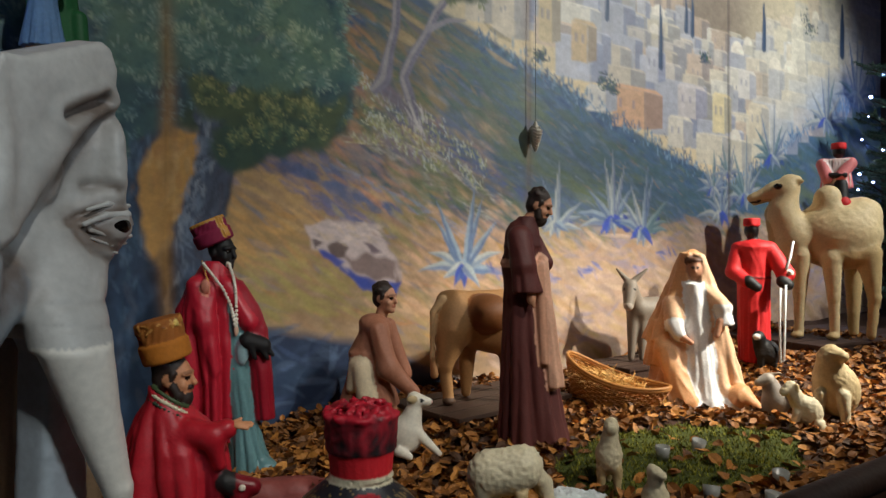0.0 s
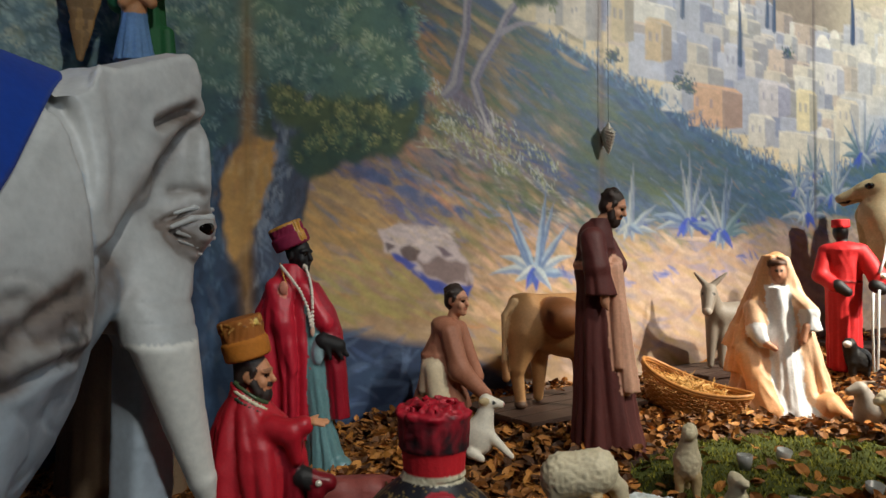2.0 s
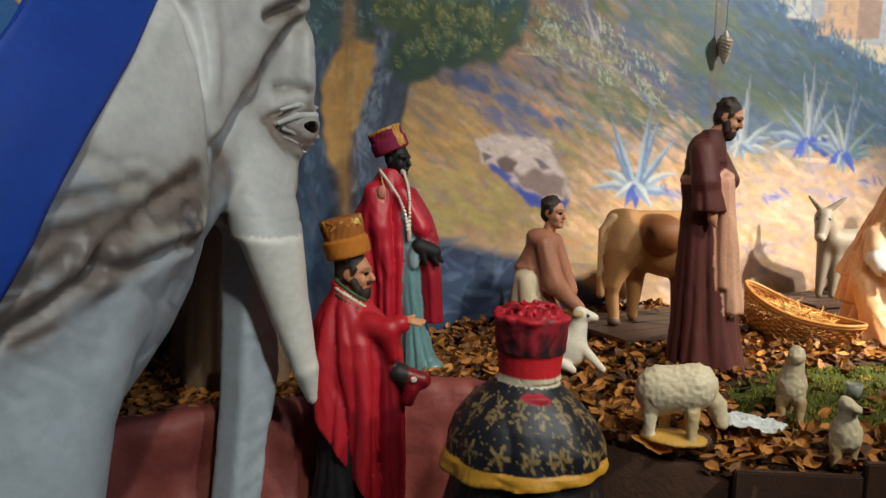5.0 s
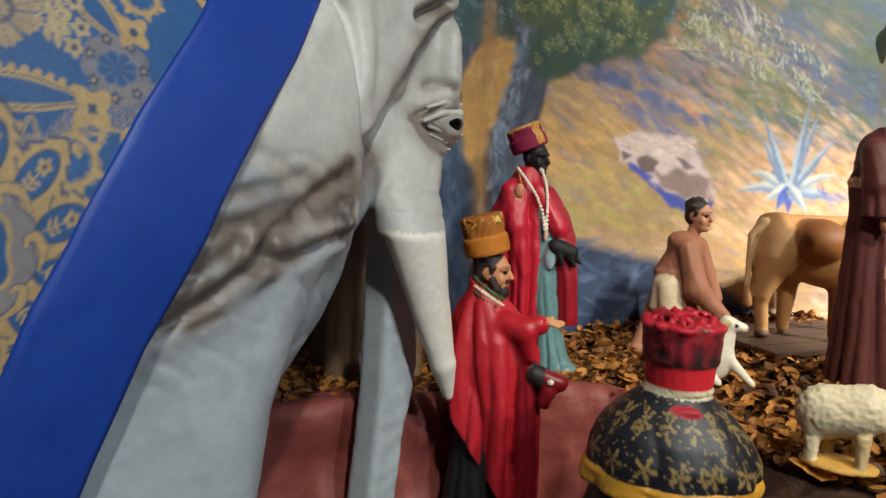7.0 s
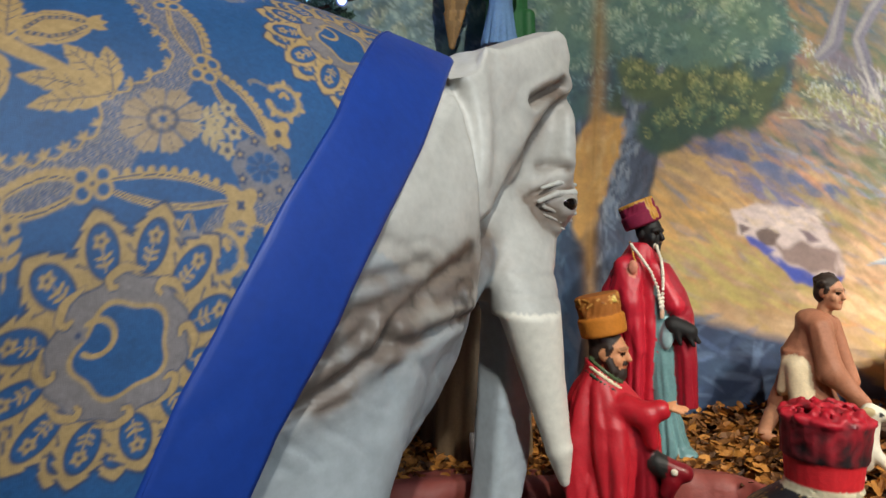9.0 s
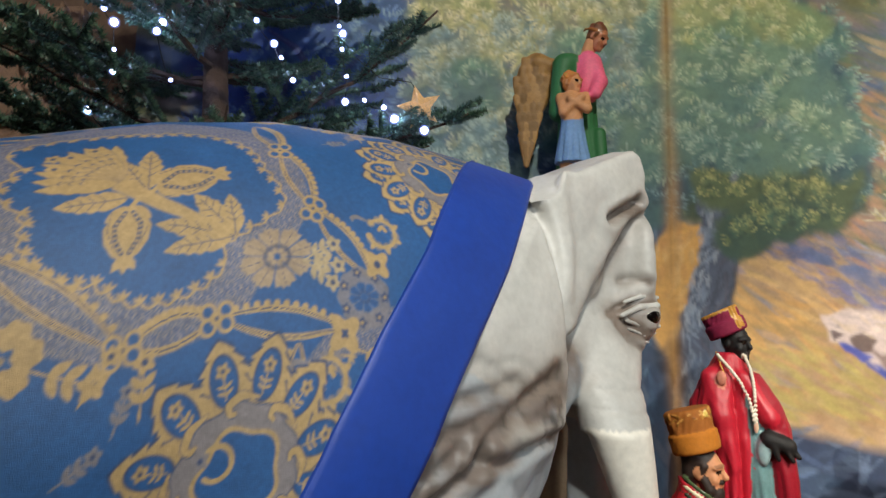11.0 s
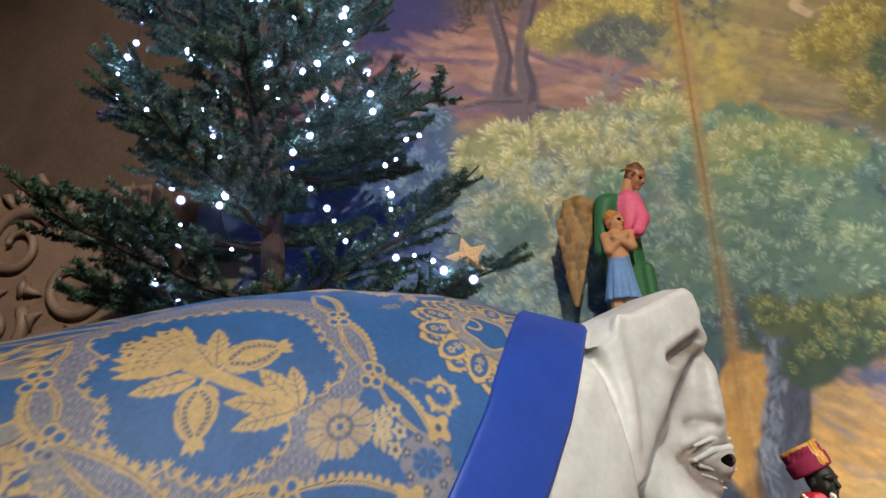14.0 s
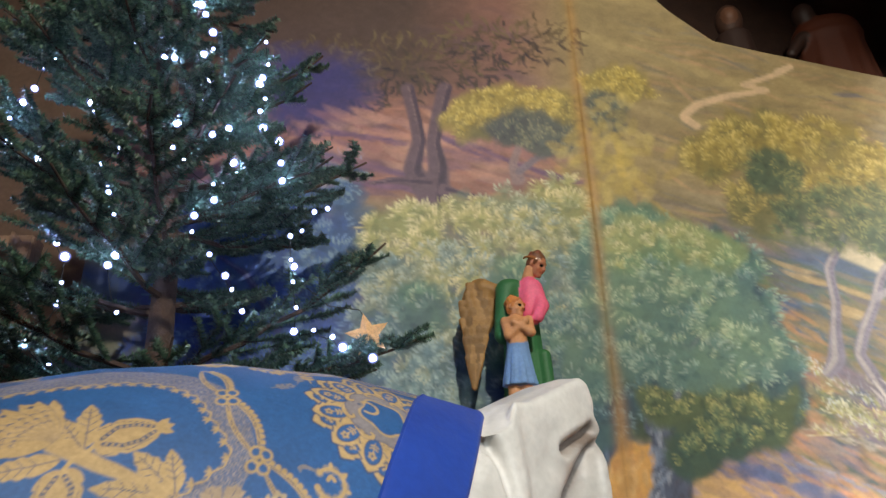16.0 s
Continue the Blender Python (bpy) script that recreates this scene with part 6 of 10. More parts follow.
def arc_down(x, y, z):
    """Metres down from the ridge, near enough, of a point on the flank."""
    w, h = half_width(x), max(0.1, RIDGE(x) - MID_Z)
    quarter = math.pi / 4 * (w + h)
    if z < MID_Z:
        return quarter + MID_Z - z
    return quarter * (1 - math.atan2((z - MID_Z) / h, abs(y - MID_Y) / w + 1e-6) / (math.pi / 2))


BACK_RIM = edge([(-0.5, 0.36), (0.0, 0.325), (0.63, -0.1), (0.8, -0.245), (0.96, -0.36), (1.09, -0.442), (1.29, -0.53), (1.7, -0.70)])
FORE_RIM = edge([(-0.5, 0.50), (0.0, 0.53), (0.22, 0.44), (0.63, 0.155), (0.81, 0.012), (0.94, -0.085), (1.08, -0.172), (1.2, -0.249), (1.4, -0.345), (1.7, -0.47)])


def front_edge(s):
    """Where the brocade ends and the plain border begins."""
    return float(BACK_RIM(s))


GREY, PALE, BROWN, IVORY = rgb(178, 186, 192), rgb(200, 198, 193), rgb(104, 84, 70), rgb(240, 234, 222)


# creases of the near side as (x, z) lines: depth, width, and how much brown is brushed into them
# brown along the crown lobe's lower edge also paints the shade beneath it
CROWN_CREASES = (
    (((0.69, 1.222), (0.76, 1.262), (0.84, 1.30)), 0.040, 0.016, 0.8), (((0.84, 1.245), (0.72, 1.10), (0.62, 0.97), (0.54, 0.86)), 0.016, 0.030, 1.0), (((0.50, 1.30), (0.52, 1.10), (0.50, 0.95)), 0.008, 0.03, 0.0),
)
EYE_CREASES = (
    (((0.43, 0.83), (0.50, 0.86)), 0.012, 0.012, 0.5), (((0.80, 1.035), (0.84, 1.045), (0.88, 1.03)), 0.012, 0.012, 0.55), (((0.74, 0.925), (0.80, 0.955), (0.90, 0.965)), 0.010, 0.010, 0.6), (((0.77, 0.915), (0.82, 0.865), (0.88, 0.845)), 0.009, 0.010, 0.45), (((0.79, 0.905), (0.84, 0.875), (0.90, 0.868)), 0.007, 0.008, 0.4), (((0.75, 0.90), (0.79, 0.84), (0.85, 0.815)), 0.008, 0.010, 0.35), (((0.77, 0.945), (0.83, 0.985), (0.90, 0.99)), 0.006, 0.008, 0.3),
    (((0.60, 0.64), (0.72, 0.625), (0.86, 0.63)), 0.004, 0.008, 0.1), (((0.62, 0.70), (0.74, 0.69), (0.86, 0.70)), 0.004, 0.008, 0.1),
)
HEM_CREASES = (
    (((0.31, 0.755), (0.24, 0.715), (0.14, 0.662), (0.07, 0.615), (0.045, 0.575)), 0.022, 0.020, 1.0), (((0.34, 0.60), (0.23, 0.585), (0.14, 0.548), (0.04, 0.560), (-0.08, 0.485), (-0.20, 0.425), (-0.32, 0.37)), 0.026, 0.016, 1.0), (((0.04, 0.585), (0.03, 0.55)), 0.030, 0.018, 0.8),
)
EAR_CREASES = (
    (((0.16, 0.745), (0.06, 0.715), (-0.06, 0.70), (-0.16, 0.66)), 0.012, 0.014, 0.45), (((0.10, 0.685), (0.0, 0.64), (-0.12, 0.625)), 0.014, 0.016, 0.6), (((-0.02, 0.60), (-0.12, 0.54), (-0.22, 0.52)), 0.012, 0.014, 0.55), (((-0.11, 0.60), (-0.14, 0.55), (-0.20, 0.50)), 0.010, 0.014, 0.45),
    (((0.02, 0.80), (-0.05, 0.77), (-0.10, 0.72)), 0.006, 0.02, 0.3), (((-0.06, 0.445), (-0.12, 0.425)), 0.012, 0.010, 0.6), (((0.20, 0.64), (0.25, 0.67), (0.30, 0.69)), 0.008, 0.012, 0.4),
)
CREASES = CROWN_CREASES + EYE_CREASES + HEM_CREASES + EAR_CREASES


def crease_at(x, z):
    """Depth of the grooves and strength of the brushed brown at points (x, z)."""
    depth, brown = np.zeros(len(x)), np.zeros(len(x))
    for line, d, w, b in CREASES:
        near = np.full(len(x), 9.0)
        for (ax, az), (bx, bz) in zip(line, line[1:]):
            ex, ez = bx - ax, bz - az
            t = np.clip(((x - ax) * ex + (z - az) * ez) / (ex * ex + ez * ez), 0, 1)
            near = np.minimum(near, np.hypot(x - ax - t * ex, z - az - t * ez))
        d *= 0.75 if line[0][0] < 0.38 else 1.0
        depth += d * np.exp(-(near / w) ** 2) - 0.3 * d * np.exp(-((near - 2.2 * w) / (1.2 * w)) ** 2)
        brown += b * (0.55 * np.exp(-(near / (1.1 * w)) ** 2) + 0.34 * np.exp(-(near / 0.055) ** 2))
    return depth, brown


def elephant():
    g = GREY
    face = [(0.52, 1.25), (0.90, 1.30), (0.925, 1.16), (0.925, 1.03), (0.955, 0.985), (0.985, 0.945), (0.972, 0.885), (0.925, 0.845), (0.885, 0.80), (0.875, 0.70), (0.88, 0.60), (0.64, 0.60), (0.60, 0.66), (0.50, 0.62), (0.44, 0.72), (0.44, 0.95)]
    lobe = [(0.33, 1.33), (0.40, 1.20), (0.425, 1.06), (0.412, 0.86), (0.435, 0.825), (0.465, 0.835), (0.58, 0.945), (0.70, 1.105), (0.80, 1.222), (0.885, 1.270), (0.915, 1.295), (0.896, 1.33), (0.903, 1.40), (0.872, 1.462), (0.835, 1.475), (0.68, 1.410), (0.545, 1.352)]
    ear = [(0.20, 1.33), (0.30, 1.20), (0.342, 1.126), (0.377, 0.938), (0.389, 0.76), (0.383, 0.66), (0.35, 0.595), (0.24, 0.578), (0.15, 0.545), (0.05, 0.560), (-0.08, 0.475), (-0.20, 0.42), (-0.45, 0.32), (-0.7, 0.6), (-0.4, 1.2)]
    limb = [(0.36, 0.80), (0.385, 0.63), (0.345, 0.53), (0.275, 0.476), (0.235, 0.445), (0.185, 0.288), (0.141, 0.169), (0.09, -0.10), (0.06, -0.50), (0.07, -0.76), (-0.33, -0.76), (-0.34, -0.30), (-0.42, 0.2), (-0.5, 0.8)]
    trunk = [(0.66, 0.68), (0.70, 0.55), (0.695, 0.30), (0.685, 0.02), (0.64, -0.38), (0.66, -0.68), (0.765, -0.68), (0.765, -0.40), (0.805, -0.07), (0.85, 0.10), (0.855, 0.40), (0.87, 0.68)]
    b = [
        ell((-1.25, 0.46, 0.5), (0.6, 0.43, 0.62), g, 0.1), ell((-0.6, 0.46, 0.58), (0.75, 0.44, 0.69), g, 0.1), ell((-0.1, 0.45, 0.66), (0.6, 0.42, 0.67), g, 0.1),
        ell((0.20, 0.44, 0.78), (0.36, 0.34, 0.54), g, 0.08), cap((0.2, 0.44, 1.06), (0.58, 0.41, 1.10), 0.24, 0.19, PALE, 0.06),
        # face, brow and cheek
        plate(face, 0.40, 0.120, PALE, 0.015, [(0.87, 0.93, 0.09, 0.09, 0.058), (0.72, 1.02, 0.12, 0.13, -0.05), (0.80, 0.74, 0.10, 0.10, 0.03)], rnd=0.06), ell((0.52, 0.33, 0.70), (0.065, 0.09, 0.13), g, 0.04, (0, 20, 0)), ell((0.885, 0.30, 1.10), (0.045, 0.07, 0.17), PALE, 0.03),
        # the crown's heavy folded lobe with its hanging point
        plate(lobe, 0.30, 0.145, PALE, 0.012, [(0.46, 1.02, 0.06, 0.22, 0.03), (0.72, 1.32, 0.10, 0.06, 0.02), (0.60, 1.10, 0.05, 0.12, -0.012)], (0.12, 0.0), 0.026), plate([(q, z) for q, z in lobe if z > 1.1], 0.46, 0.16, PALE, 0.04, None, (0.0, 0.0), 0.06),
        # trunk with flat sides
        plate(trunk, 0.395, 0.065, g, 0.02, [(0.77, 0.3, 0.06, 0.3, 0.006), (0.80, 0.0, 0.05, 0.08, 0.008)], rnd=0.026),
        # tusk sheaths and tusks
        robe((0.697, 0.230, 0.566), (0.735, 0.37, 0.90), (0.114, 0.098), (0.13, 0.085), PALE, 3, 0.015, 0.03, 1, 0.5),
        robe((0.752, 0.195, 0.33), (0.690, 0.215, 0.574), (0.068, 0.056), (0.104, 0.088), IVORY, 3, 0.004, 0.002, 1, lift=0.008, gloss=0.42), cap((0.752, 0.195, 0.34), (0.812, 0.185, 0.15), 0.068, 0.044, IVORY, 0.006, (1, 0.85, 1), lift=0.008, gloss=0.42), cap((0.812, 0.185, 0.15), (0.850, 0.19, 0.035), 0.044, 0.018, IVORY, 0.006, lift=0.008, gloss=0.42),
        # near ear over shoulder and foreleg
        plate(limb, 0.27, 0.20, g, 0.03, [(-0.02, 0.1, 0.14, 0.5, 0.02)], rnd=0.13), plate(ear, 0.20, 0.135, PALE, 0.016, [(0.05, 0.84, 0.22, 0.20, 0.055), (0.27, 0.86, 0.10, 0.30, 0.02), (0.19, 0.605, 0.12, 0.035, 0.030), (-0.08, 0.57, 0.10, 0.06, 0.02), (0.30, 1.15, 0.08, 0.12, -0.03)], (0.06, 0.03), 0.030),
        # the other legs and the breast
        cap((0.05, 0.68, 0.48), (0.08, 0.68, -0.72), 0.2, 0.18, g, 0.08), cap((-1.35, 0.24, 0.4), (-1.3, 0.24, -0.72), 0.24, 0.19, g, 0.08), cap((-1.35, 0.68, 0.4), (-1.4, 0.68, -0.72), 0.24, 0.19, g, 0.08), ell((0.28, 0.46, 0.62), (0.2, 0.16, 0.2), g, 0.06),
    ]
    eye = [
        cap((0.765, 0.262, 0.922), (0.83, 0.246, 0.950), 0.008, 0.011, PALE, 0.010), cap((0.83, 0.246, 0.950), (0.91, 0.246, 0.957), 0.011, 0.012, PALE, 0.006), cap((0.91, 0.246, 0.957), (0.965, 0.285, 0.930), 0.012, 0.010, PALE, 0.006),
        cap((0.785, 0.262, 0.905), (0.86, 0.246, 0.886), 0.006, 0.008, PALE, 0.006), cap((0.86, 0.246, 0.886), (0.945, 0.268, 0.892), 0.008, 0.008, PALE, 0.006), cap((0.79, 0.262, 0.880), (0.86, 0.256, 0.862), 0.005, 0.006, PALE, 0.006), cap((0.86, 0.256, 0.862), (0.93, 0.270, 0.868), 0.006, 0.005, PALE, 0.006), cap((0.80, 0.268, 0.852), (0.89, 0.266, 0.838), 0.005, 0.005, PALE, 0.006),
        cap((0.78, 0.266, 0.965), (0.84, 0.252, 0.985), 0.006, 0.008, PALE, 0.008), cap((0.84, 0.252, 0.985), (0.93, 0.258, 0.985), 0.008, 0.007, PALE, 0.008),
        ell((0.868, 0.275, 0.920), (0.085, 0.022, 0.034), PALE, 0.004), ell((0.882, 0.250, 0.921), (0.040, 0.030, 0.027), rgb(14, 11, 10), 0.001, gloss=0.05, lift=0.004),
    ]
    verts, quads, col = skin(b, 0.0118)
    v2, q2, c2 = skin(eye, 0.0042)
    quads, verts, col = np.vstack([quads, q2 + len(verts)]), np.vstack([verts, v2]), np.vstack([col, c2])
    grooves, brushed = crease_at(verts[:, 0], verts[:, 2])
    out = verts.copy()
    for i, v in enumerate(verts):
        p = Vector(v)
        n1 = noise.fractal(p * 5.5, 1.0, 2.1, 4)
        n2 = noise.noise(Vector((p.x * 15 - p.z * 9, p.y * 9, p.z * 17 + p.x * 11)))
        crease = abs(noise.noise(Vector((p.x * 4 - p.z * 5, p.y * 4, p.z * 9 + p.x * 7))))
        near = p.y < 0.36 and p.x > -0.45 and p.z > 0.25
        hem_zone = 1.0 if (-0.4 < p.x < 0.38 and 0.3 < p.z < 0.80 and p.y < 0.3) else 0.2
        tusk = col[i][3] < 0.5
        small = i >= len(verts) - len(v2)
        d = 0.003 * n1 + 0.0012 * n2 - 0.006 * hem_zone * max(0.0, 0.13 - crease) / 0.13 + 0.003 * hem_zone * n2
        # knuckled rings of the trunk
        if p.x > 0.6 and p.z < 0.55 and not tusk:
            d += 0.0012 * math.sin(p.z * 85 + 4 * noise.noise(p * 7))
        brown = 0.0
        if small:
            d *= 0.3
        elif near:
            d -= grooves[i]
            brown = brushed[i]
        if tusk:
            d *= 0.15
            d += 0.0016 * noise.noise(Vector((p.x * 30, p.y * 30, p.z * 9)))
        w = p - Vector((p.x, 0.42, p.z))
        q = p + (w.normalized() if w.length > 1e-4 else w) * d
        # under the cloth the body keeps inside it
        s = arc_down(q.x, q.y, q.z)
        room = q.x - float(FORE_RIM(s))
        if room < 0.10 and q.z > -0.1:
            wd, h = half_width(q.x), RIDGE(q.x) - MID_Z
            e = math.hypot((q.y - MID_Y) / wd, max(0.0, q.z - MID_Z) / h)
            e /= 1.0 if room < -0.24 else 1.04 + 1.2 * max(0.0, room)
            if e > 1:
                q = Vector((q.x, MID_Y + (q.y - MID_Y) / e, MID_Z + (q.z - MID_Z) / e if q.z > MID_Z else q.z))
        out[i] = q
        if not tusk:
            # airbrushed brown in the creases, brown for the shade on the cheek and under the crown's lobe, worn dirty
            # patches along the ear's hem, a dark scuff
            band = math.exp(-((p.z - (0.60 + 0.42 * p.x)) / 0.085) ** 2) if -0.45 < p.x < 0.40 and p.y < 0.3 else 0.0
            cheek_shade = 1.0 * math.exp(-((p.x - 0.52) / 0.09) ** 2 - ((p.z - 0.74) / 0.13) ** 2) * (p.y < 0.40) * (p.x > 0.39)
            lid = 0.35 * math.exp(-((p.x - 0.80) / 0.05) ** 2 - ((p.z - 0.90) / 0.05) ** 2)
            k = min(0.85, max(0.0, (1.2 * brown + 0.56 * band + cheek_shade + lid) * (0.8 + 1.1 * n1)))
            col[i][:3] = [a + (q - a) * k for a, q in zip(col[i][:3], BROWN)]
            scuff = (1 if abs(p.x - 0.30) < 0.045 and abs(p.z - 0.64) < 0.06 and p.y < 0.3 else 0) * max(0.0, 0.45 + 1.6 * noise.noise(p * 38))
            speck = max(0.0, noise.fractal(p * 26, 1.0, 2.0, 4) - 0.15) * 1.5 * band + max(0.0, noise.noise(p * 7) - 0.25) * 0.5 * band + 0.7 * scuff
            col[i][:3] = [a + (q - a) * min(0.8, speck) for a, q in zip(col[i][:3], rgb(66, 60, 54))]
            # thin washes of cool and warm grey
            tone = 1 + 0.05 * n2 + 0.13 * n1
            col[i][:3] = [c * tone for c in col[i][:3]]
            col[i][3] = 0.46 - 0.12 * max(0.0, n1)
    ob = quad_mesh("elephant", out, quads, HIDE, col)
    ob.matrix_world = pose(*EL_AT, 0, 0, EL_TURN)
    return tagged(ob, "large grey painted elephant figure with white tusks and folded ears", "statue")


elephant()


def caparison():
    thing = new("caparison")
    thing.matrix_world = pose(*EL_AT, 0, 0, EL_TURN)
    tagged(thing, "blue and gold brocade cloth draped over the elephant", "cloth")
    ss = np.concatenate([np.arange(-0.5, -0.08, 0.02), np.arange(-0.08, 1.26, 0.0027), np.arange(1.26, 1.42, 0.01)])
    aa = np.concatenate([np.arange(-0.012, 1.10, 0.0027), np.arange(1.10, 1.9, 0.02)])
    verts = np.zeros((len(ss), len(aa), 3))
    for i, s in enumerate(ss):
        x0 = front_edge(s)
        for j, a in enumerate(aa):
            x = max(x0 - a, -1.85)
            p = flank(x, s, 0.022)
            wave = 0.010 * math.sin(x * 9 + s * 4) * min(1, max(0, s - 0.5) * 2)
            verts[i, j] = (x, p[1] - wave, p[2] + 0.004 * math.sin(x * 5 + s * 3))
    FX = np.array([[max(front_edge(s) - a, -1.85) for a in aa] for s in ss])
    FS = np.repeat(ss[:, None], len(aa), 1)
    col = brocade_colours(FX, FS)
    ob = quad_mesh("brocade", verts.reshape(-1, 3), grid_quads(len(ss), len(aa)), BROCADE, col.reshape(-1, 4))
    ob.parent = thing
    # the border: a band of satin with thickness
    rows = np.arange(-0.5, 1.63, 0.02)
    us = np.linspace(-0.008, 1.0, 20)
    v = []
    for s in rows:
        back, fore = float(BACK_RIM(s)), float(FORE_RIM(s))
        for u in us:
            x = back + (fore - back) * u
            p = flank(x, s, 0.022 if u < 0 else 0.0262)
            sway = 0.010 * math.sin(x * 9 + s * 4) * min(1, max(0, s - 0.5) * 2)
            fold = 0.0016 * noise.noise(Vector((x * 9, s * 14, 3))) + 0.003 * abs(noise.noise(Vector((x * 4 + s * 6, s * 3, 8))))
            v.append((x, p[1] - sway - 0.002 - fold, p[2] + 0.004 * math.sin(x * 5 + s * 3)))
    band = quad_mesh("border", v, grid_quads(len(rows), len(us))[:, ::-1], SASH)
    band.parent = thing
    tagged(band, "plain dark blue satin border band")
    mod = band.modifiers.new("thickness", "SOLIDIFY")
    mod.thickness = 0.004
    # the stitched seam along the back of the border
    part("seam", tube_bm([(float(BACK_RIM(s)) + 0.012, flank(float(BACK_RIM(s)) + 0.012, s, 0.032)[1], flank(float(BACK_RIM(s)) + 0.012, s, 0.032)[2]) for s in np.arange(-0.3, 1.6, 0.02)], 0.0016, 5), SASH, thing)


caparison()


# ---- the crib figures; each is built with its own x across and its own z up ----
SKIN, HAIR, BLACK = rgb(196, 140, 108), rgb(46, 32, 26), rgb(20, 17, 18)


def figure(name, x, y, z, bodies, label, category="statue", h=0.008, group="crib figures", turn=0.0, **kw):
    kw.setdefault("plain", (SKIN, HAIR, BLACK))
    return statue(name, bodies, h, (x, y, z), facing(x, y) + turn, label, category, group, **kw)


def beads(points, r, col, n):
    """Small beads strung along a line."""
    pts = np.array(points, float)
    t = np.linspace(0, len(pts) - 1, n)
    p = np.stack([np.interp(t, range(len(pts)), pts[:, i]) for i in range(3)], 1)
    return [ell(q, (r, r, r), col, 0.002, gloss=0.25, lift=0.006) for q in p]


def joseph():
    c, d, peach = rgb(92, 42, 38), rgb(80, 36, 34), rgb(226, 174, 146)
    figure("robed_man", 2.0, 2.27, 0.0, [
        robe((0.0, 0, 0), (-0.045, 0, 0.80), (0.145, 0.13), (0.076, 0.07), c, 7, 0.11, 0.02, 0.85, 0.7), robe((0.07, -0.05, 0), (0.0, -0.02, 0.35), (0.09, 0.07), (0.05, 0.05), c, 5, 0.10, 0.03, 0.6),
        cap((-0.048, 0, 0.78), (-0.045, 0, 0.91), 0.078, 0.072, c, 0.03, (1, 0.85, 1)),
        robe((-0.05, 0, 0.79), (-0.022, 0, 0.985), (0.083, 0.09), (0.036, 0.04), d, 5, 0.05, 0.02, 0.9), robe((-0.045, 0, 0.86), (-0.018, 0, 0.99), (0.077, 0.09), (0.036, 0.042), d, 5, 0.06, 0.012, 0.8, 1.5),
        cap((-0.055, -0.075, 0.90), (-0.035, -0.10, 0.78), 0.050, 0.052, c, 0.02), robe((-0.02, -0.105, 0.665), (-0.04, -0.095, 0.80), (0.062, 0.045), (0.05, 0.045), c, 5, 0.07, 0.012), ell((-0.004, -0.115, 0.645), (0.020, 0.020, 0.032), SKIN, 0.005, lift=0.012), cap((0.004, -0.12, 0.63), (0.008, -0.12, 0.61), 0.010, 0.008, SKIN, 0.005, lift=0.01),
        cap((0.0, 0.06, 0.88), (0.05, 0.03, 0.79), 0.045, 0.040, c, 0.02), ell((0.045, -0.03, 0.805), (0.024, 0.03, 0.020), peach, 0.006, lift=0.008),
        ell((-0.05, 0, 0.79), (0.088, 0.078, 0.016), peach, 0.006, lift=0.006), robe((0.092, -0.07, 0.26), (0.040, -0.06, 0.80), (0.040, 0.024), (0.026, 0.02), peach, 4, 0.14, 0.004, gloss=0.5, lift=0.01),
        robe((0.050, -0.085, 0.36), (0.03, -0.07, 0.79), (0.026, 0.018), (0.02, 0.016), rgb(206, 152, 124), 4, 0.12, 0.004, gloss=0.5, lift=0.01),
    ], "standing bearded man figure in brown robe with peach sash", h=0.0072, wrinkle=0.0025, fine=head((0.036, -0.004, 1.034), -12, 26, 0.98, SKIN, HAIR, beard=True) + [cap((-0.03, 0, 0.95), (0.02, 0, 1.0), 0.034, 0.032, SKIN, 0.012)])


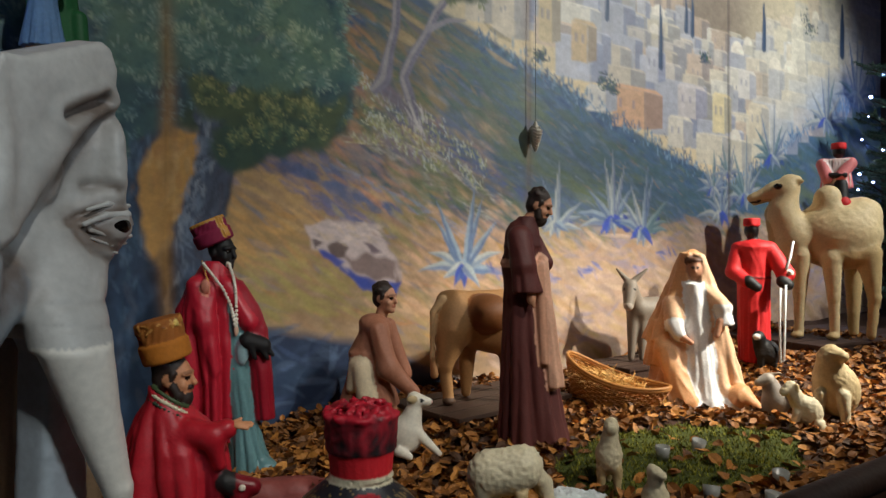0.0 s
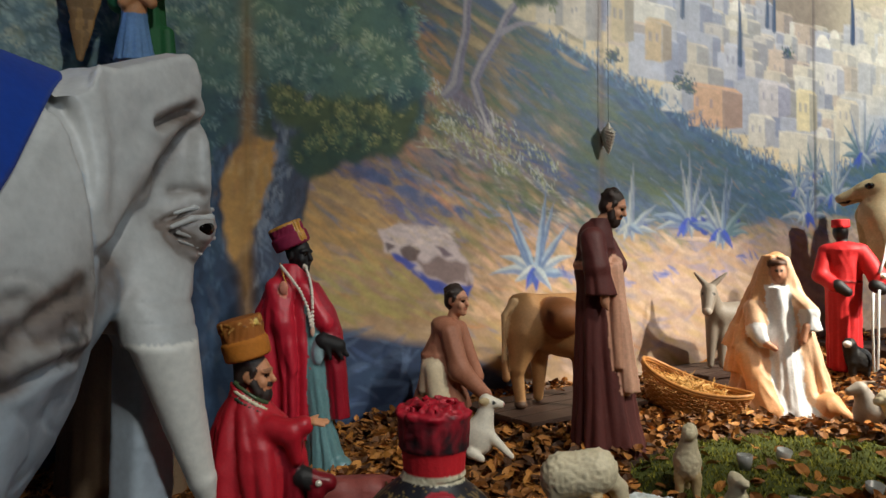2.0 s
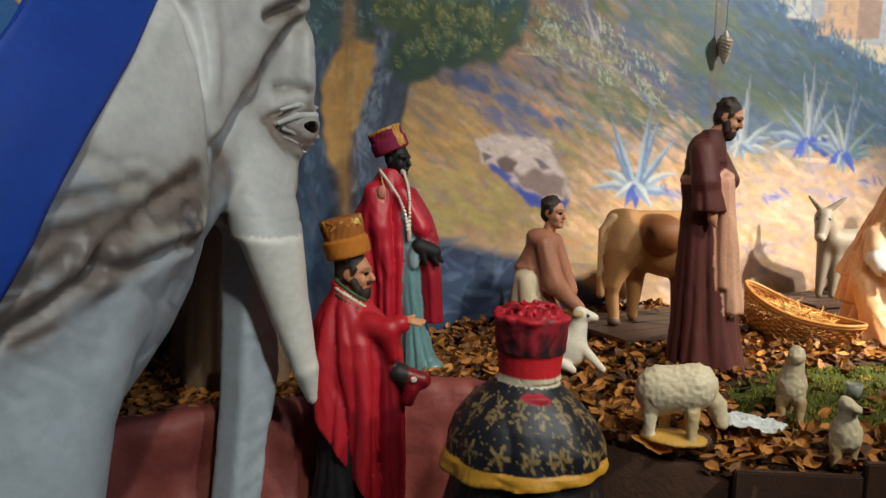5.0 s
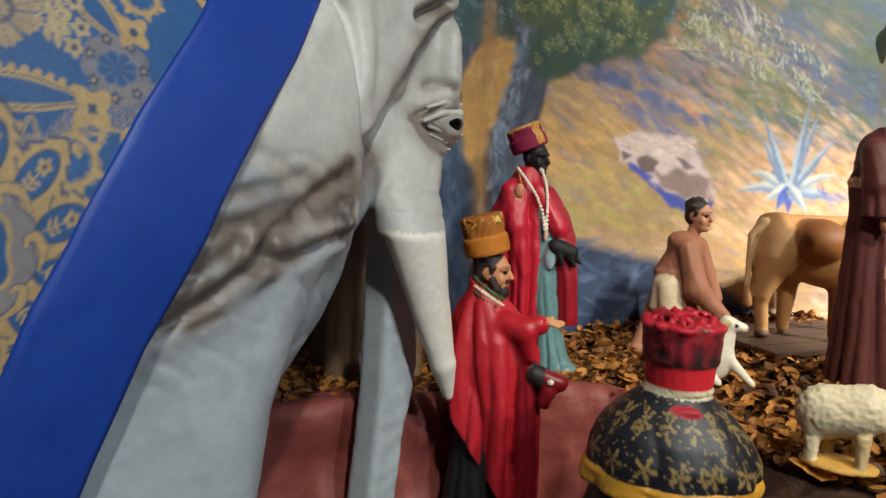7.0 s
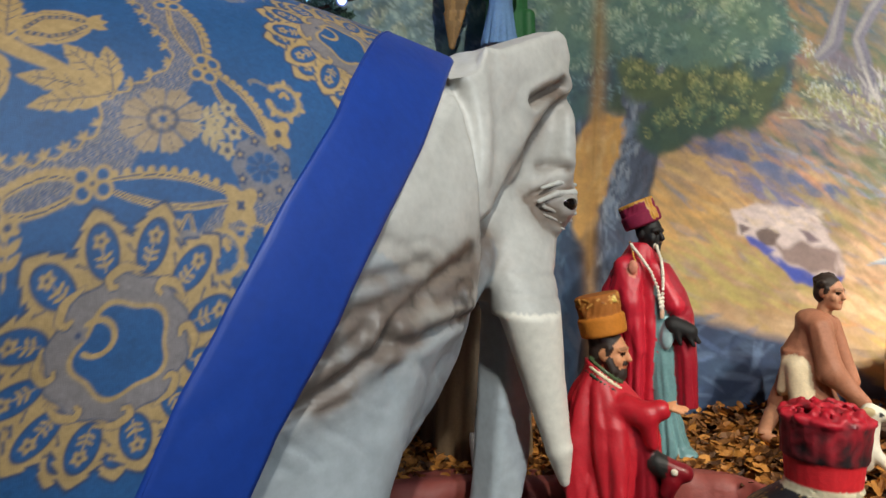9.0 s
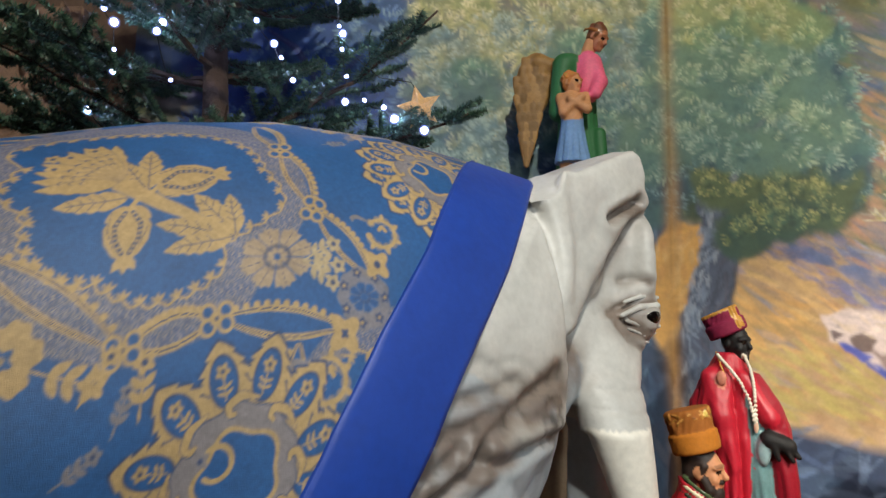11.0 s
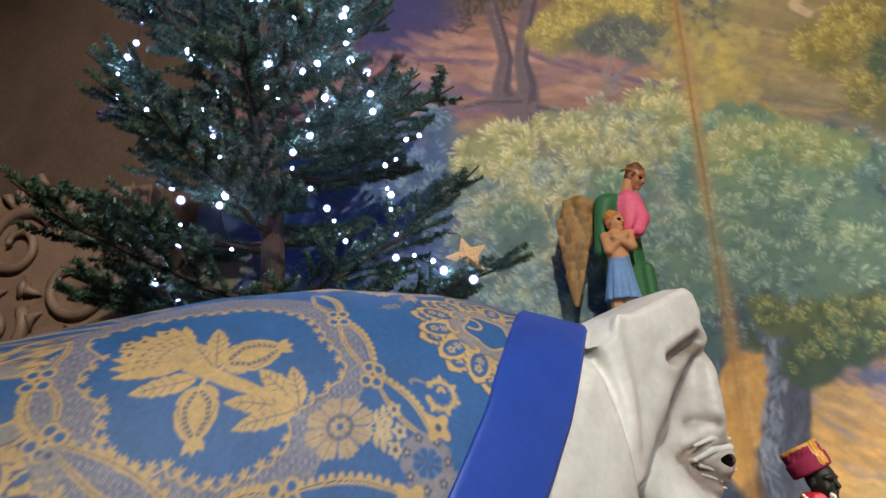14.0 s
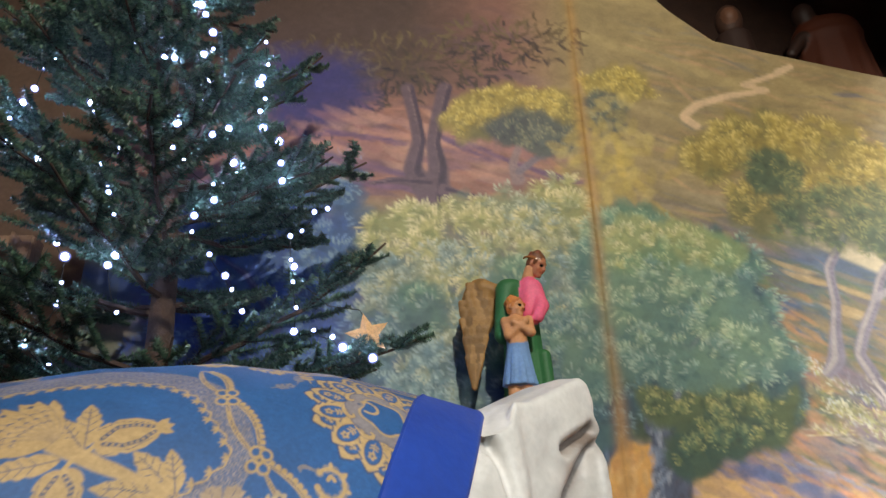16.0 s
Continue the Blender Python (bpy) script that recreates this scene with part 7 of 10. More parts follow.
def mary():
    p, w, p2 = rgb(238, 192, 152), rgb(238, 234, 232), rgb(226, 166, 114)
    figure("veiled_woman", 3.32, 2.42, 0.0, [
        robe((0.02, 0, 0), (-0.03, 0, 0.50), (0.26, 0.19), (0.145, 0.10), p, 7, 0.14, 0.02, 0.8, 0.3, gloss=0.55),
        cap((-0.02, 0.0, 0.48), (0.0, 0.0, 0.62), 0.12, 0.085, p, 0.03), ell((0.0, 0.012, 0.745), (0.062, 0.066, 0.105), p2, 0.03, gloss=0.55),
        robe((-0.12, -0.01, 0.34), (-0.025, 0.0, 0.83), (0.145, 0.105), (0.040, 0.055), p2, 7, 0.11, 0.02, 0.95, 1.2, gloss=0.5), robe((0.10, -0.01, 0.46), (0.035, 0.0, 0.82), (0.085, 0.09), (0.030, 0.052), p, 5, 0.10, 0.02, 0.9, 2.0, gloss=0.5),
        robe((-0.19, -0.05, 0.20), (-0.14, -0.03, 0.45), (0.07, 0.06), (0.075, 0.06), p2, 5, 0.10, 0.02, 1, 0.4, gloss=0.5), robe((0.17, -0.03, 0.0), (0.10, -0.02, 0.50), (0.13, 0.10), (0.06, 0.07), p, 5, 0.12, 0.02, 0.8, 2.0, gloss=0.55),
        robe((0.06, -0.125, 0.0), (0.005, -0.058, 0.66), (0.085, 0.085), (0.045, 0.042), w, 6, 0.09, 0.01, 0.85, 0.5, lift=0.014), robe((0.09, -0.16, 0.0), (0.06, -0.12, 0.09), (0.13, 0.07), (0.06, 0.05), w, 6, 0.12, 0.02, 0.8, 0.2, lift=0.010),
        ell((0.012, -0.055, 0.735), (0.034, 0.030, 0.052), SKIN, 0.006, lift=0.012), ell((0.004, -0.05, 0.785), (0.038, 0.028, 0.020), rgb(90, 58, 40), 0.006, lift=0.010), cap((0.014, -0.084, 0.735), (0.015, -0.089, 0.722), 0.006, 0.007, SKIN, 0.006, lift=0.012), cap((0.0, -0.082, 0.748), (0.006, -0.084, 0.748), 0.004, 0.004, HAIR, 0.002, lift=0.014), cap((0.024, -0.080, 0.748), (0.030, -0.078, 0.748), 0.004, 0.004, HAIR, 0.002, lift=0.014),
        cap((0.09, -0.04, 0.60), (0.155, -0.09, 0.53), 0.05, 0.045, p, 0.02), robe((0.165, -0.105, 0.44), (0.15, -0.09, 0.54), (0.045, 0.042), (0.036, 0.034), w, 5, 0.06, 0.008, lift=0.012), cap((0.14, -0.13, 0.46), (0.122, -0.15, 0.39), 0.020, 0.018, SKIN, 0.006, lift=0.014),
        cap((-0.10, -0.06, 0.54), (-0.09, -0.12, 0.44), 0.055, 0.045, p, 0.02), cap((-0.09, -0.125, 0.43), (-0.065, -0.145, 0.385), 0.042, 0.034, w, 0.01, lift=0.012), cap((-0.05, -0.155, 0.37), (-0.005, -0.17, 0.345), 0.020, 0.014, SKIN, 0.006, lift=0.014),
        cap((-0.14, -0.11, 0.30), (-0.03, -0.18, 0.03), 0.055, 0.07, p2, 0.03, gloss=0.5), cap((-0.19, -0.12, 0.06), (-0.30, -0.10, 0.015), 0.06, 0.022, p, 0.04, gloss=0.5), cap((0.24, -0.12, 0.06), (0.325, -0.15, 0.015), 0.07, 0.022, p2, 0.03, gloss=0.5), cap((-0.10, -0.18, 0.03), (0.0, -0.20, 0.012), 0.04, 0.02, p, 0.03, gloss=0.5),
    ], "seated veiled woman figure in peach satin mantle and white dress", h=0.0075, wrinkle=0.005)


def tall_hat(c, lean, r, h, col, col2, band=0.5, roll=0.0):
    """A stiff brimless hat that leans: a cuff below and a softer crown above, each with its own stuff."""
    c, up = np.array(c, float), np.array(pose(0, 0, 0, roll, lean, 0).to_3x3()) @ np.array((0, 0, 1.0))
    cuff, top = c + up * h * band, c + up * h
    m = np.array(pose(0, 0, 0, roll, lean, 0).to_3x3())

    def tube(lo, hi, ra, rb, q, ruffle, n):
        ln = np.linalg.norm(hi - lo)

        def dist(p):
            l = (p - lo) @ m
            t = np.clip(l[..., 2] / ln, 0, 1)
            th = np.arctan2(l[..., 1], l[..., 0])
            rad = ra + (rb - ra) * t + ruffle * (np.sin(n * th + 3 * np.sin(2 * th) + 4 * t) + 0.6 * np.sin(2.3 * n * th - 9 * t))
            d = np.hypot(l[..., 0], l[..., 1]) - rad
            e = np.abs(l[..., 2] - ln / 2) - ln / 2
            w = 0.010
            return np.minimum(np.maximum(d + w, e + w), 0) + np.hypot(np.maximum(d + w, 0), np.maximum(e + w, 0)) - w
        big = max(ra, rb) + abs(ruffle) * 2 + 0.01
        return dist, np.minimum(lo, hi) - big, np.maximum(lo, hi) + big, (*q, 0.8), 0.003, 0.0
    return [tube(c, cuff, r, r * 1.02, col, 0.0006, 7), tube(cuff - up * 0.01, top, r * 0.90, r * 0.93, col2, 0.0022, 9)]


def standing_king():
    r, r2, hat, teal, gold = rgb(186, 30, 50), rgb(150, 22, 40), rgb(132, 20, 60), rgb(104, 140, 142), rgb(206, 150, 70)
    b = [
        # cape over both shoulders, open in front, and the gown under it
        drape([(0.05, 0.0, 0.02, 0.112, 0.10), (0.21, -0.006, 0.01, 0.116, 0.105), (0.458, -0.016, 0.0, 0.131, 0.11), (0.60, -0.018, 0.0, 0.122, 0.10), (0.68, -0.004, 0.0, 0.104, 0.088), (0.74, 0.002, 0.0, 0.075, 0.07), (0.80, 0.004, 0.0, 0.045, 0.05)], r, ((8, 0.52, 0.4, 0.3), (17, 0.24, 1.1, -0.3)), 0.012, gloss=0.48),
        drape([(-0.15, 0.150, -0.02, 0.115, 0.10), (-0.06, 0.140, -0.03, 0.085, 0.085), (0.12, 0.115, -0.04, 0.052, 0.06), (0.40, 0.09, -0.05, 0.05, 0.05), (0.62, 0.06, -0.04, 0.05, 0.05)], teal, ((9, 0.20, 0.9, 0.8), (19, 0.07, 0.2, 0.4)), 0.008, gloss=0.35, lift=0.002),
        drape([(0.14, 0.195, -0.05, 0.042, 0.05), (0.35, 0.178, -0.06, 0.045, 0.05), (0.52, 0.155, -0.06, 0.050, 0.05), (0.62, 0.115, -0.045, 0.055, 0.055), (0.72, 0.06, -0.02, 0.045, 0.05)], r2, ((5, 0.16, 1.4, 0.6), (11, 0.06, 0.3, 0.5)), 0.012, gloss=0.42),
        # gathered shoulder and the fold thrown over it
        cap((-0.07, -0.05, 0.70), (-0.04, -0.09, 0.55), 0.040, 0.040, r, 0.03, gloss=0.48), cap((-0.04, -0.09, 0.55), (0.01, -0.11, 0.36), 0.036, 0.012, r, 0.03, gloss=0.48), cap((0.05, -0.06, 0.70), (0.13, -0.09, 0.55), 0.030, 0.035, r, 0.02, gloss=0.42),
        # gloved hand, muff, hem knot
        cap((0.125, -0.11, 0.475), (0.19, -0.115, 0.455), 0.034, 0.030, BLACK, 0.01, gloss=0.7), cap((0.185, -0.12, 0.46), (0.225, -0.12, 0.415), 0.016, 0.010, BLACK, 0.008), cap((0.175, -0.13, 0.45), (0.205, -0.13, 0.40), 0.013, 0.008, BLACK, 0.006), cap((0.14, -0.13, 0.45), (0.155, -0.13, 0.405), 0.014, 0.009, BLACK, 0.006), ell((0.105, -0.105, 0.43), (0.026, 0.02, 0.055), rgb(150, 176, 180), 0.01, gloss=0.3, lift=0.006),
        ell((-0.035, -0.105, 0.70), (0.020, 0.014, 0.030), rgb(214, 136, 112), 0.004, lift=0.006),
        ell((0.20, -0.08, -0.06), (0.05, 0.05, 0.04), teal, 0.02, gloss=0.3), ell((0.25, -0.08, -0.10), (0.045, 0.045, 0.03), teal, 0.02, gloss=0.3),
    ]
    f = head((0.030, -0.012, 0.835), -38, 6, 1.12, BLACK, None, lips=rgb(34, 24, 24))
    f += tall_hat((0.006, 0.0, 0.872), -24, 0.079, 0.105, hat, hat, 0.55)
    # gold braid round the top and down the front
    up = np.array(pose(0, 0, 0, 0, -24, 0).to_3x3())
    rim = lambda a, h, q: np.array((0.006, 0.0, 0.872)) + up @ np.array((q * math.cos(a), q * math.sin(a), h))
    f += beads([rim(a, 0.100, 0.072) for a in np.linspace(-3.0, 0.3, 14)], 0.0022, gold, 46)
    f += beads([rim(-0.95, h, 0.081 if h < 0.06 else 0.075) for h in np.linspace(0.02, 0.10, 5)], 0.006, gold, 12) + beads([rim(-0.70, h, 0.081 if h < 0.06 else 0.075) for h in np.linspace(0.02, 0.10, 5)], 0.005, gold, 12)
    pearl = rgb(226, 216, 198)
    f += beads([(-0.045, -0.07, 0.79), (-0.01, -0.10, 0.745), (0.03, -0.115, 0.69), (0.062, -0.12, 0.62), (0.075, -0.12, 0.545)], 0.0078, pearl, 20)
    f += beads([(0.055, -0.06, 0.785), (0.072, -0.09, 0.735), (0.080, -0.105, 0.68), (0.082, -0.112, 0.62), (0.083, -0.118, 0.55)], 0.0078, pearl, 18)
    f += beads([(-0.05, -0.06, 0.80), (-0.035, -0.09, 0.745), (-0.02, -0.108, 0.70)], 0.005, gold, 12)
    f.append(ell((0.082, -0.118, 0.52), (0.010, 0.006, 0.026), rgb(214, 176, 150), 0.002, gloss=0.3))
    figure("standing_king", 0.82, 2.92, 0.0, b, "black-faced king figure in crimson cape, plum hat and silver beads", h=0.0066, wrinkle=0.004, fine=f)


def kneeling_king():
    r, r2, hat, flesh = rgb(180, 28, 42), rgb(128, 18, 32), rgb(186, 112, 28), rgb(206, 142, 100)
    b = [
        # the cape hangs smoothly from the neck, its hem slanting down to the front
        drape([(-0.27, 0.035, 0.0, 0.138, 0.125), (0.0, 0.032, 0.0, 0.150, 0.130), (0.13, 0.028, 0.0, 0.152, 0.125), (0.21, 0.025, 0.0, 0.146, 0.115), (0.27, 0.012, 0.0, 0.122, 0.098), (0.32, -0.002, 0.0, 0.090, 0.080), (0.36, -0.006, 0.0, 0.062, 0.066), (0.385, -0.008, 0.0, 0.054, 0.058)], r, ((6, 0.55, 2.0, 0.25), (13, 0.24, 0.6, -0.4)), 0.012, hem=-1.5, neck=-0.55, gloss=0.48),
        drape([(-0.66, 0.150, -0.035, 0.050, 0.080), (-0.2, 0.148, -0.04, 0.048, 0.075), (0.12, 0.135, -0.05, 0.046, 0.065), (0.24, 0.105, -0.05, 0.045, 0.06)], r2, ((6, 0.30, 0.3, 0.2), (11, 0.10, 1.0, 0.2)), 0.010, gloss=0.40),
        # pleated black skirt under it
        drape([(-0.84, 0.02, 0.02, 0.175, 0.155), (-0.35, 0.02, 0.01, 0.135, 0.12), (-0.10, 0.02, 0.0, 0.11, 0.10)], rgb(24, 21, 22), ((17, 0.16, 0.4, 0.1), (9, 0.10, 0.2, 0.2)), 0.01, gloss=0.7),
        # raised forearm in its sleeve
        cap((0.07, -0.08, 0.27), (0.125, -0.11, 0.262), 0.044, 0.040, r, 0.02, gloss=0.4), cap((0.125, -0.11, 0.262), (0.165, -0.115, 0.280), 0.038, 0.034, r, 0.012, gloss=0.4), cap((0.13, -0.12, 0.25), (0.15, -0.12, 0.17), 0.03, 0.016, r, 0.02, gloss=0.4),
        # cuff with a pearl button that rests lower
        cap((0.185, -0.10, 0.10), (0.245, -0.105, 0.085), 0.034, 0.030, r2, 0.008, gloss=0.4), cap((0.165, -0.10, 0.11), (0.18, -0.10, 0.10), 0.034, 0.036, rgb(30, 28, 28), 0.006), cap((0.21, -0.11, 0.06), (0.20, -0.11, 0.02), 0.03, 0.024, r2, 0.012, gloss=0.4),
    ]
    f = head((0.022, -0.008, 0.432), -22, 4, 1.10, flesh, HAIR, beard=True)
    f += tall_hat((-0.002, 0.0, 0.492), -14, 0.077, 0.138, hat, rgb(158, 92, 30), 0.48)
    # straw-like cord and a brass stud on the hat's crown
    up = np.array(pose(0, 0, 0, 0, -14, 0).to_3x3())
    rim = lambda a, h, q: np.array((-0.002, 0.0, 0.492)) + up @ np.array((q * math.cos(a), q * math.sin(a), h))
    rng = np.random.default_rng(11)
    for _ in range(26):
        a = rng.uniform(-3.2, 0.4)
        f.append(cap(rim(a, rng.uniform(0.10, 0.137), 0.072), rim(a + rng.uniform(-0.7, 0.7), rng.uniform(0.10, 0.142), 0.074), 0.003, 0.002, rgb(*((186, 126, 52), (140, 84, 34), (206, 150, 74))[rng.integers(3)]), 0.003))
    f.append(ell(rim(-0.75, 0.115, 0.074), (0.006, 0.006, 0.006), rgb(232, 200, 110), 0.001, gloss=0.15, lift=0.004))
    for n, (q, z, col) in enumerate(((0.060, 0.375, rgb(70, 84, 56)), (0.066, 0.355, rgb(222, 210, 176)), (0.070, 0.335, rgb(54, 66, 52)))):
        f += beads([(0.008 + q * math.cos(a), q * 1.05 * math.sin(a), z - 0.042 * math.cos(a)) for a in np.linspace(-2.7, 0.5, 11)], 0.0075, col, 20)
    # the open hand
    f += [cap((0.165, -0.118, 0.282), (0.205, -0.122, 0.292), 0.018, 0.017, flesh, 0.006, (1, 1, 0.7)), cap((0.205, -0.114, 0.295), (0.246, -0.114, 0.293), 0.0075, 0.005, flesh, 0.004), cap((0.205, -0.122, 0.295), (0.250, -0.124, 0.290), 0.0075, 0.005, flesh, 0.004), cap((0.203, -0.130, 0.293), (0.244, -0.134, 0.286), 0.0072, 0.005, flesh, 0.004), cap((0.20, -0.137, 0.290), (0.232, -0.143, 0.281), 0.0068, 0.0048, flesh, 0.004), cap((0.185, -0.108, 0.296), (0.215, -0.104, 0.306), 0.0075, 0.0055, flesh, 0.004), ell((0.215, -0.138, 0.095), (0.012, 0.010, 0.012), rgb(230, 222, 206), 0.002, gloss=0.15)]
    figure("bearded_king", 0.51, 2.34, 0.0, b, "bearded king figure in crimson satin cape and mustard hat", h=0.0070, wrinkle=0.004, fine=f)


def turbaned_king():
    navy, gold, red = rgb(16, 16, 26), rgb(176, 146, 84), rgb(196, 22, 34)
    b = [
        drape([(-0.80, 0, 0, 0.30, 0.26), (-0.20, 0, 0, 0.245, 0.21), (-0.02, 0, 0, 0.20, 0.17)], rgb(30, 22, 24), ((17, 0.10, 0.3, 0.2), (7, 0.08, 1.0, 0.2)), 0.01), drape([(0.0, -0.005, 0, 0.226, 0.195), (0.06, -0.005, 0, 0.218, 0.186), (0.11, -0.008, 0, 0.196, 0.165), (0.16, -0.01, 0, 0.155, 0.13), (0.20, -0.01, 0, 0.105, 0.095), (0.222, -0.01, 0, 0.08, 0.075)], navy, ((9, 0.07, 0.5, 0.4), (4, 0.05, 2.0, 0.3)), 0.006, hem=0.06),
        drape([(-0.028, -0.005, 0, 0.236, 0.204), (0.008, -0.005, 0, 0.230, 0.199)], rgb(196, 142, 44), ((9, 0.07, 0.5, 0.4), (60, 0.012, 0, 0)), 0.003, hem=0.06, lift=0.004),
        ell((0, 0, 0.205), (0.085, 0.078, 0.028), rgb(150, 140, 140), 0.012, gloss=0.4), cap((0, 0, 0.2), (0, 0, 0.26), 0.06, 0.06, rgb(60, 40, 34), 0.01),
        robe((0, 0, 0.232), (0, 0, 0.305), (0.085, 0.083), (0.092, 0.09), red, 22, 0.012, 0.006), robe((0, 0, 0.30), (0, 0, 0.40), (0.094, 0.092), (0.103, 0.101), rgb(70, 5, 16), 16, 0.02, 0.01),
        ell((0.02, -0.10, 0.188), (0.035, 0.012, 0.010), rgb(160, 30, 44), 0.004, lift=0.006),
    ]
    rng = np.random.default_rng(3)
    # crushed plush on top: a heap of small soft lumps
    for _ in range(190):
        a, q = rng.uniform(0, math.tau), math.sqrt(rng.uniform(0, 1)) * 0.10
        z = 0.392 + 0.03 * (1 - (q / 0.1) ** 2) + rng.uniform(-0.008, 0.008)
        s = rng.uniform(0.006, 0.011)
        b.append(ell((q * math.cos(a), q * math.sin(a), z), (s, s, s * 0.8), rgb(*((186, 14, 48), (104, 6, 24), (206, 26, 64), (60, 4, 14))[rng.integers(4)]), 0.005, gloss=0.5))
    b += beads([(0.085 * math.cos(a), 0.08 * math.sin(a), 0.226) for a in np.linspace(-3.1, 0.0, 12)], 0.007, rgb(200, 188, 160), 22)

    def woven(verts, col):
        """Gold sprigs woven into the navy cape and faint ones into the skirt."""
        for k in range(len(verts)):
            x, y, z = verts[k]
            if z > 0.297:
                # crushed plush: deep irregular ruffles, with the shade of the hollows put into the colour
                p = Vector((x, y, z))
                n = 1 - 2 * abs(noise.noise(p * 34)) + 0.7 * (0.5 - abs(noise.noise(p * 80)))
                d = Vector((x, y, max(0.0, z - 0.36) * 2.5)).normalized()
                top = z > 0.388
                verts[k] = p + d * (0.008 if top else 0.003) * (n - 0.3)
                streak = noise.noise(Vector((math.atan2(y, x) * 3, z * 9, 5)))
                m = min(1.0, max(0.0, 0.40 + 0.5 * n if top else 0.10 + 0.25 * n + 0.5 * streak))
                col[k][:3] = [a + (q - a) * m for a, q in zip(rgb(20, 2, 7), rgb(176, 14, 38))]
                continue
            cape = abs(col[k][2] - navy[2]) < 1e-4 and abs(col[k][0] - navy[0]) < 1e-4
            skirt = z < -0.06
            if not (cape or skirt):
                continue
            a = math.atan2(y, x) * 2.3
            v = z * 9.5
            row = math.floor(v)
            u = a + 0.5 * (row % 2)
            fu, fv = u - math.floor(u) - 0.5, (v - row - 0.5) * 1.1
            ph, rr = math.atan2(fv, fu), math.hypot(fu, fv)
            petal = 0.34 * abs(math.cos(2.5 * ph + row)) ** 2.2 + 0.03
            vine = abs(noise.noise(Vector((u * 2.3, v * 2.3, 4)))) < 0.035
            if rr < petal or (vine and cape):
                m = (0.75 if cape else 0.16) * (0.6 + 0.4 * noise.noise(Vector((u * 6, v * 6, 1))))
                col[k][:3] = [p + (q - p) * m for p, q in zip(col[k][:3], gold)]
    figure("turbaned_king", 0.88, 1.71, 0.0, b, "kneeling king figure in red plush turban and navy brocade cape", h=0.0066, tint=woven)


def shepherd_boy():
    t, cloth = rgb(164, 108, 82), rgb(226, 206, 172)
    figure("shepherd_boy", 1.6, 2.86, 0.0, [
        cap((-0.04, 0, 0.47), (-0.09, 0.01, 0.35), 0.068, 0.078, t, 0.03, gloss=0.7), ell((-0.055, 0.0, 0.49), (0.07, 0.078, 0.05), t, 0.03, (0, 20, 0)),
        cap((-0.035, -0.065, 0.475), (0.012, -0.09, 0.30), 0.045, 0.048, t, 0.02), cap((0.012, -0.09, 0.30), (0.125, -0.085, 0.19), 0.048, 0.032, t, 0.02), cap((0.13, -0.085, 0.185), (0.165, -0.085, 0.15), 0.02, 0.016, SKIN, 0.008),
        cap((0.01, 0.06, 0.48), (0.09, 0.05, 0.25), 0.04, 0.036, t, 0.02), robe((-0.03, -0.01, 0.12), (-0.09, 0, 0.36), (0.09, 0.075), (0.075, 0.07), t, 6, 0.06, 0.03), cap((-0.11, -0.045, 0.30), (-0.075, -0.06, 0.12), 0.05, 0.05, cloth, 0.02, lift=0.006), cap((-0.14, -0.03, 0.31), (-0.16, -0.03, 0.2), 0.03, 0.02, cloth, 0.01, lift=0.006),
        cap((-0.12, 0.02, 0.28), (-0.175, 0.02, 0.13), 0.05, 0.038, t, 0.02), cap((-0.175, 0.02, 0.13), (-0.225, 0.0, -0.0), 0.036, 0.028, SKIN, 0.01), cap((-0.225, -0.02, -0.01), (-0.17, -0.05, -0.02), 0.022, 0.02, SKIN, 0.01), cap((0.0, 0, 0.16), (0.03, -0.02, -0.02), 0.05, 0.035, SKIN, 0.02),
    ], "stooping shepherd boy figure in a dusty pink tunic", h=0.0065, wrinkle=0.003, fine=head((0.004, -0.010, 0.615), -34, 6, 1.02, SKIN, HAIR))


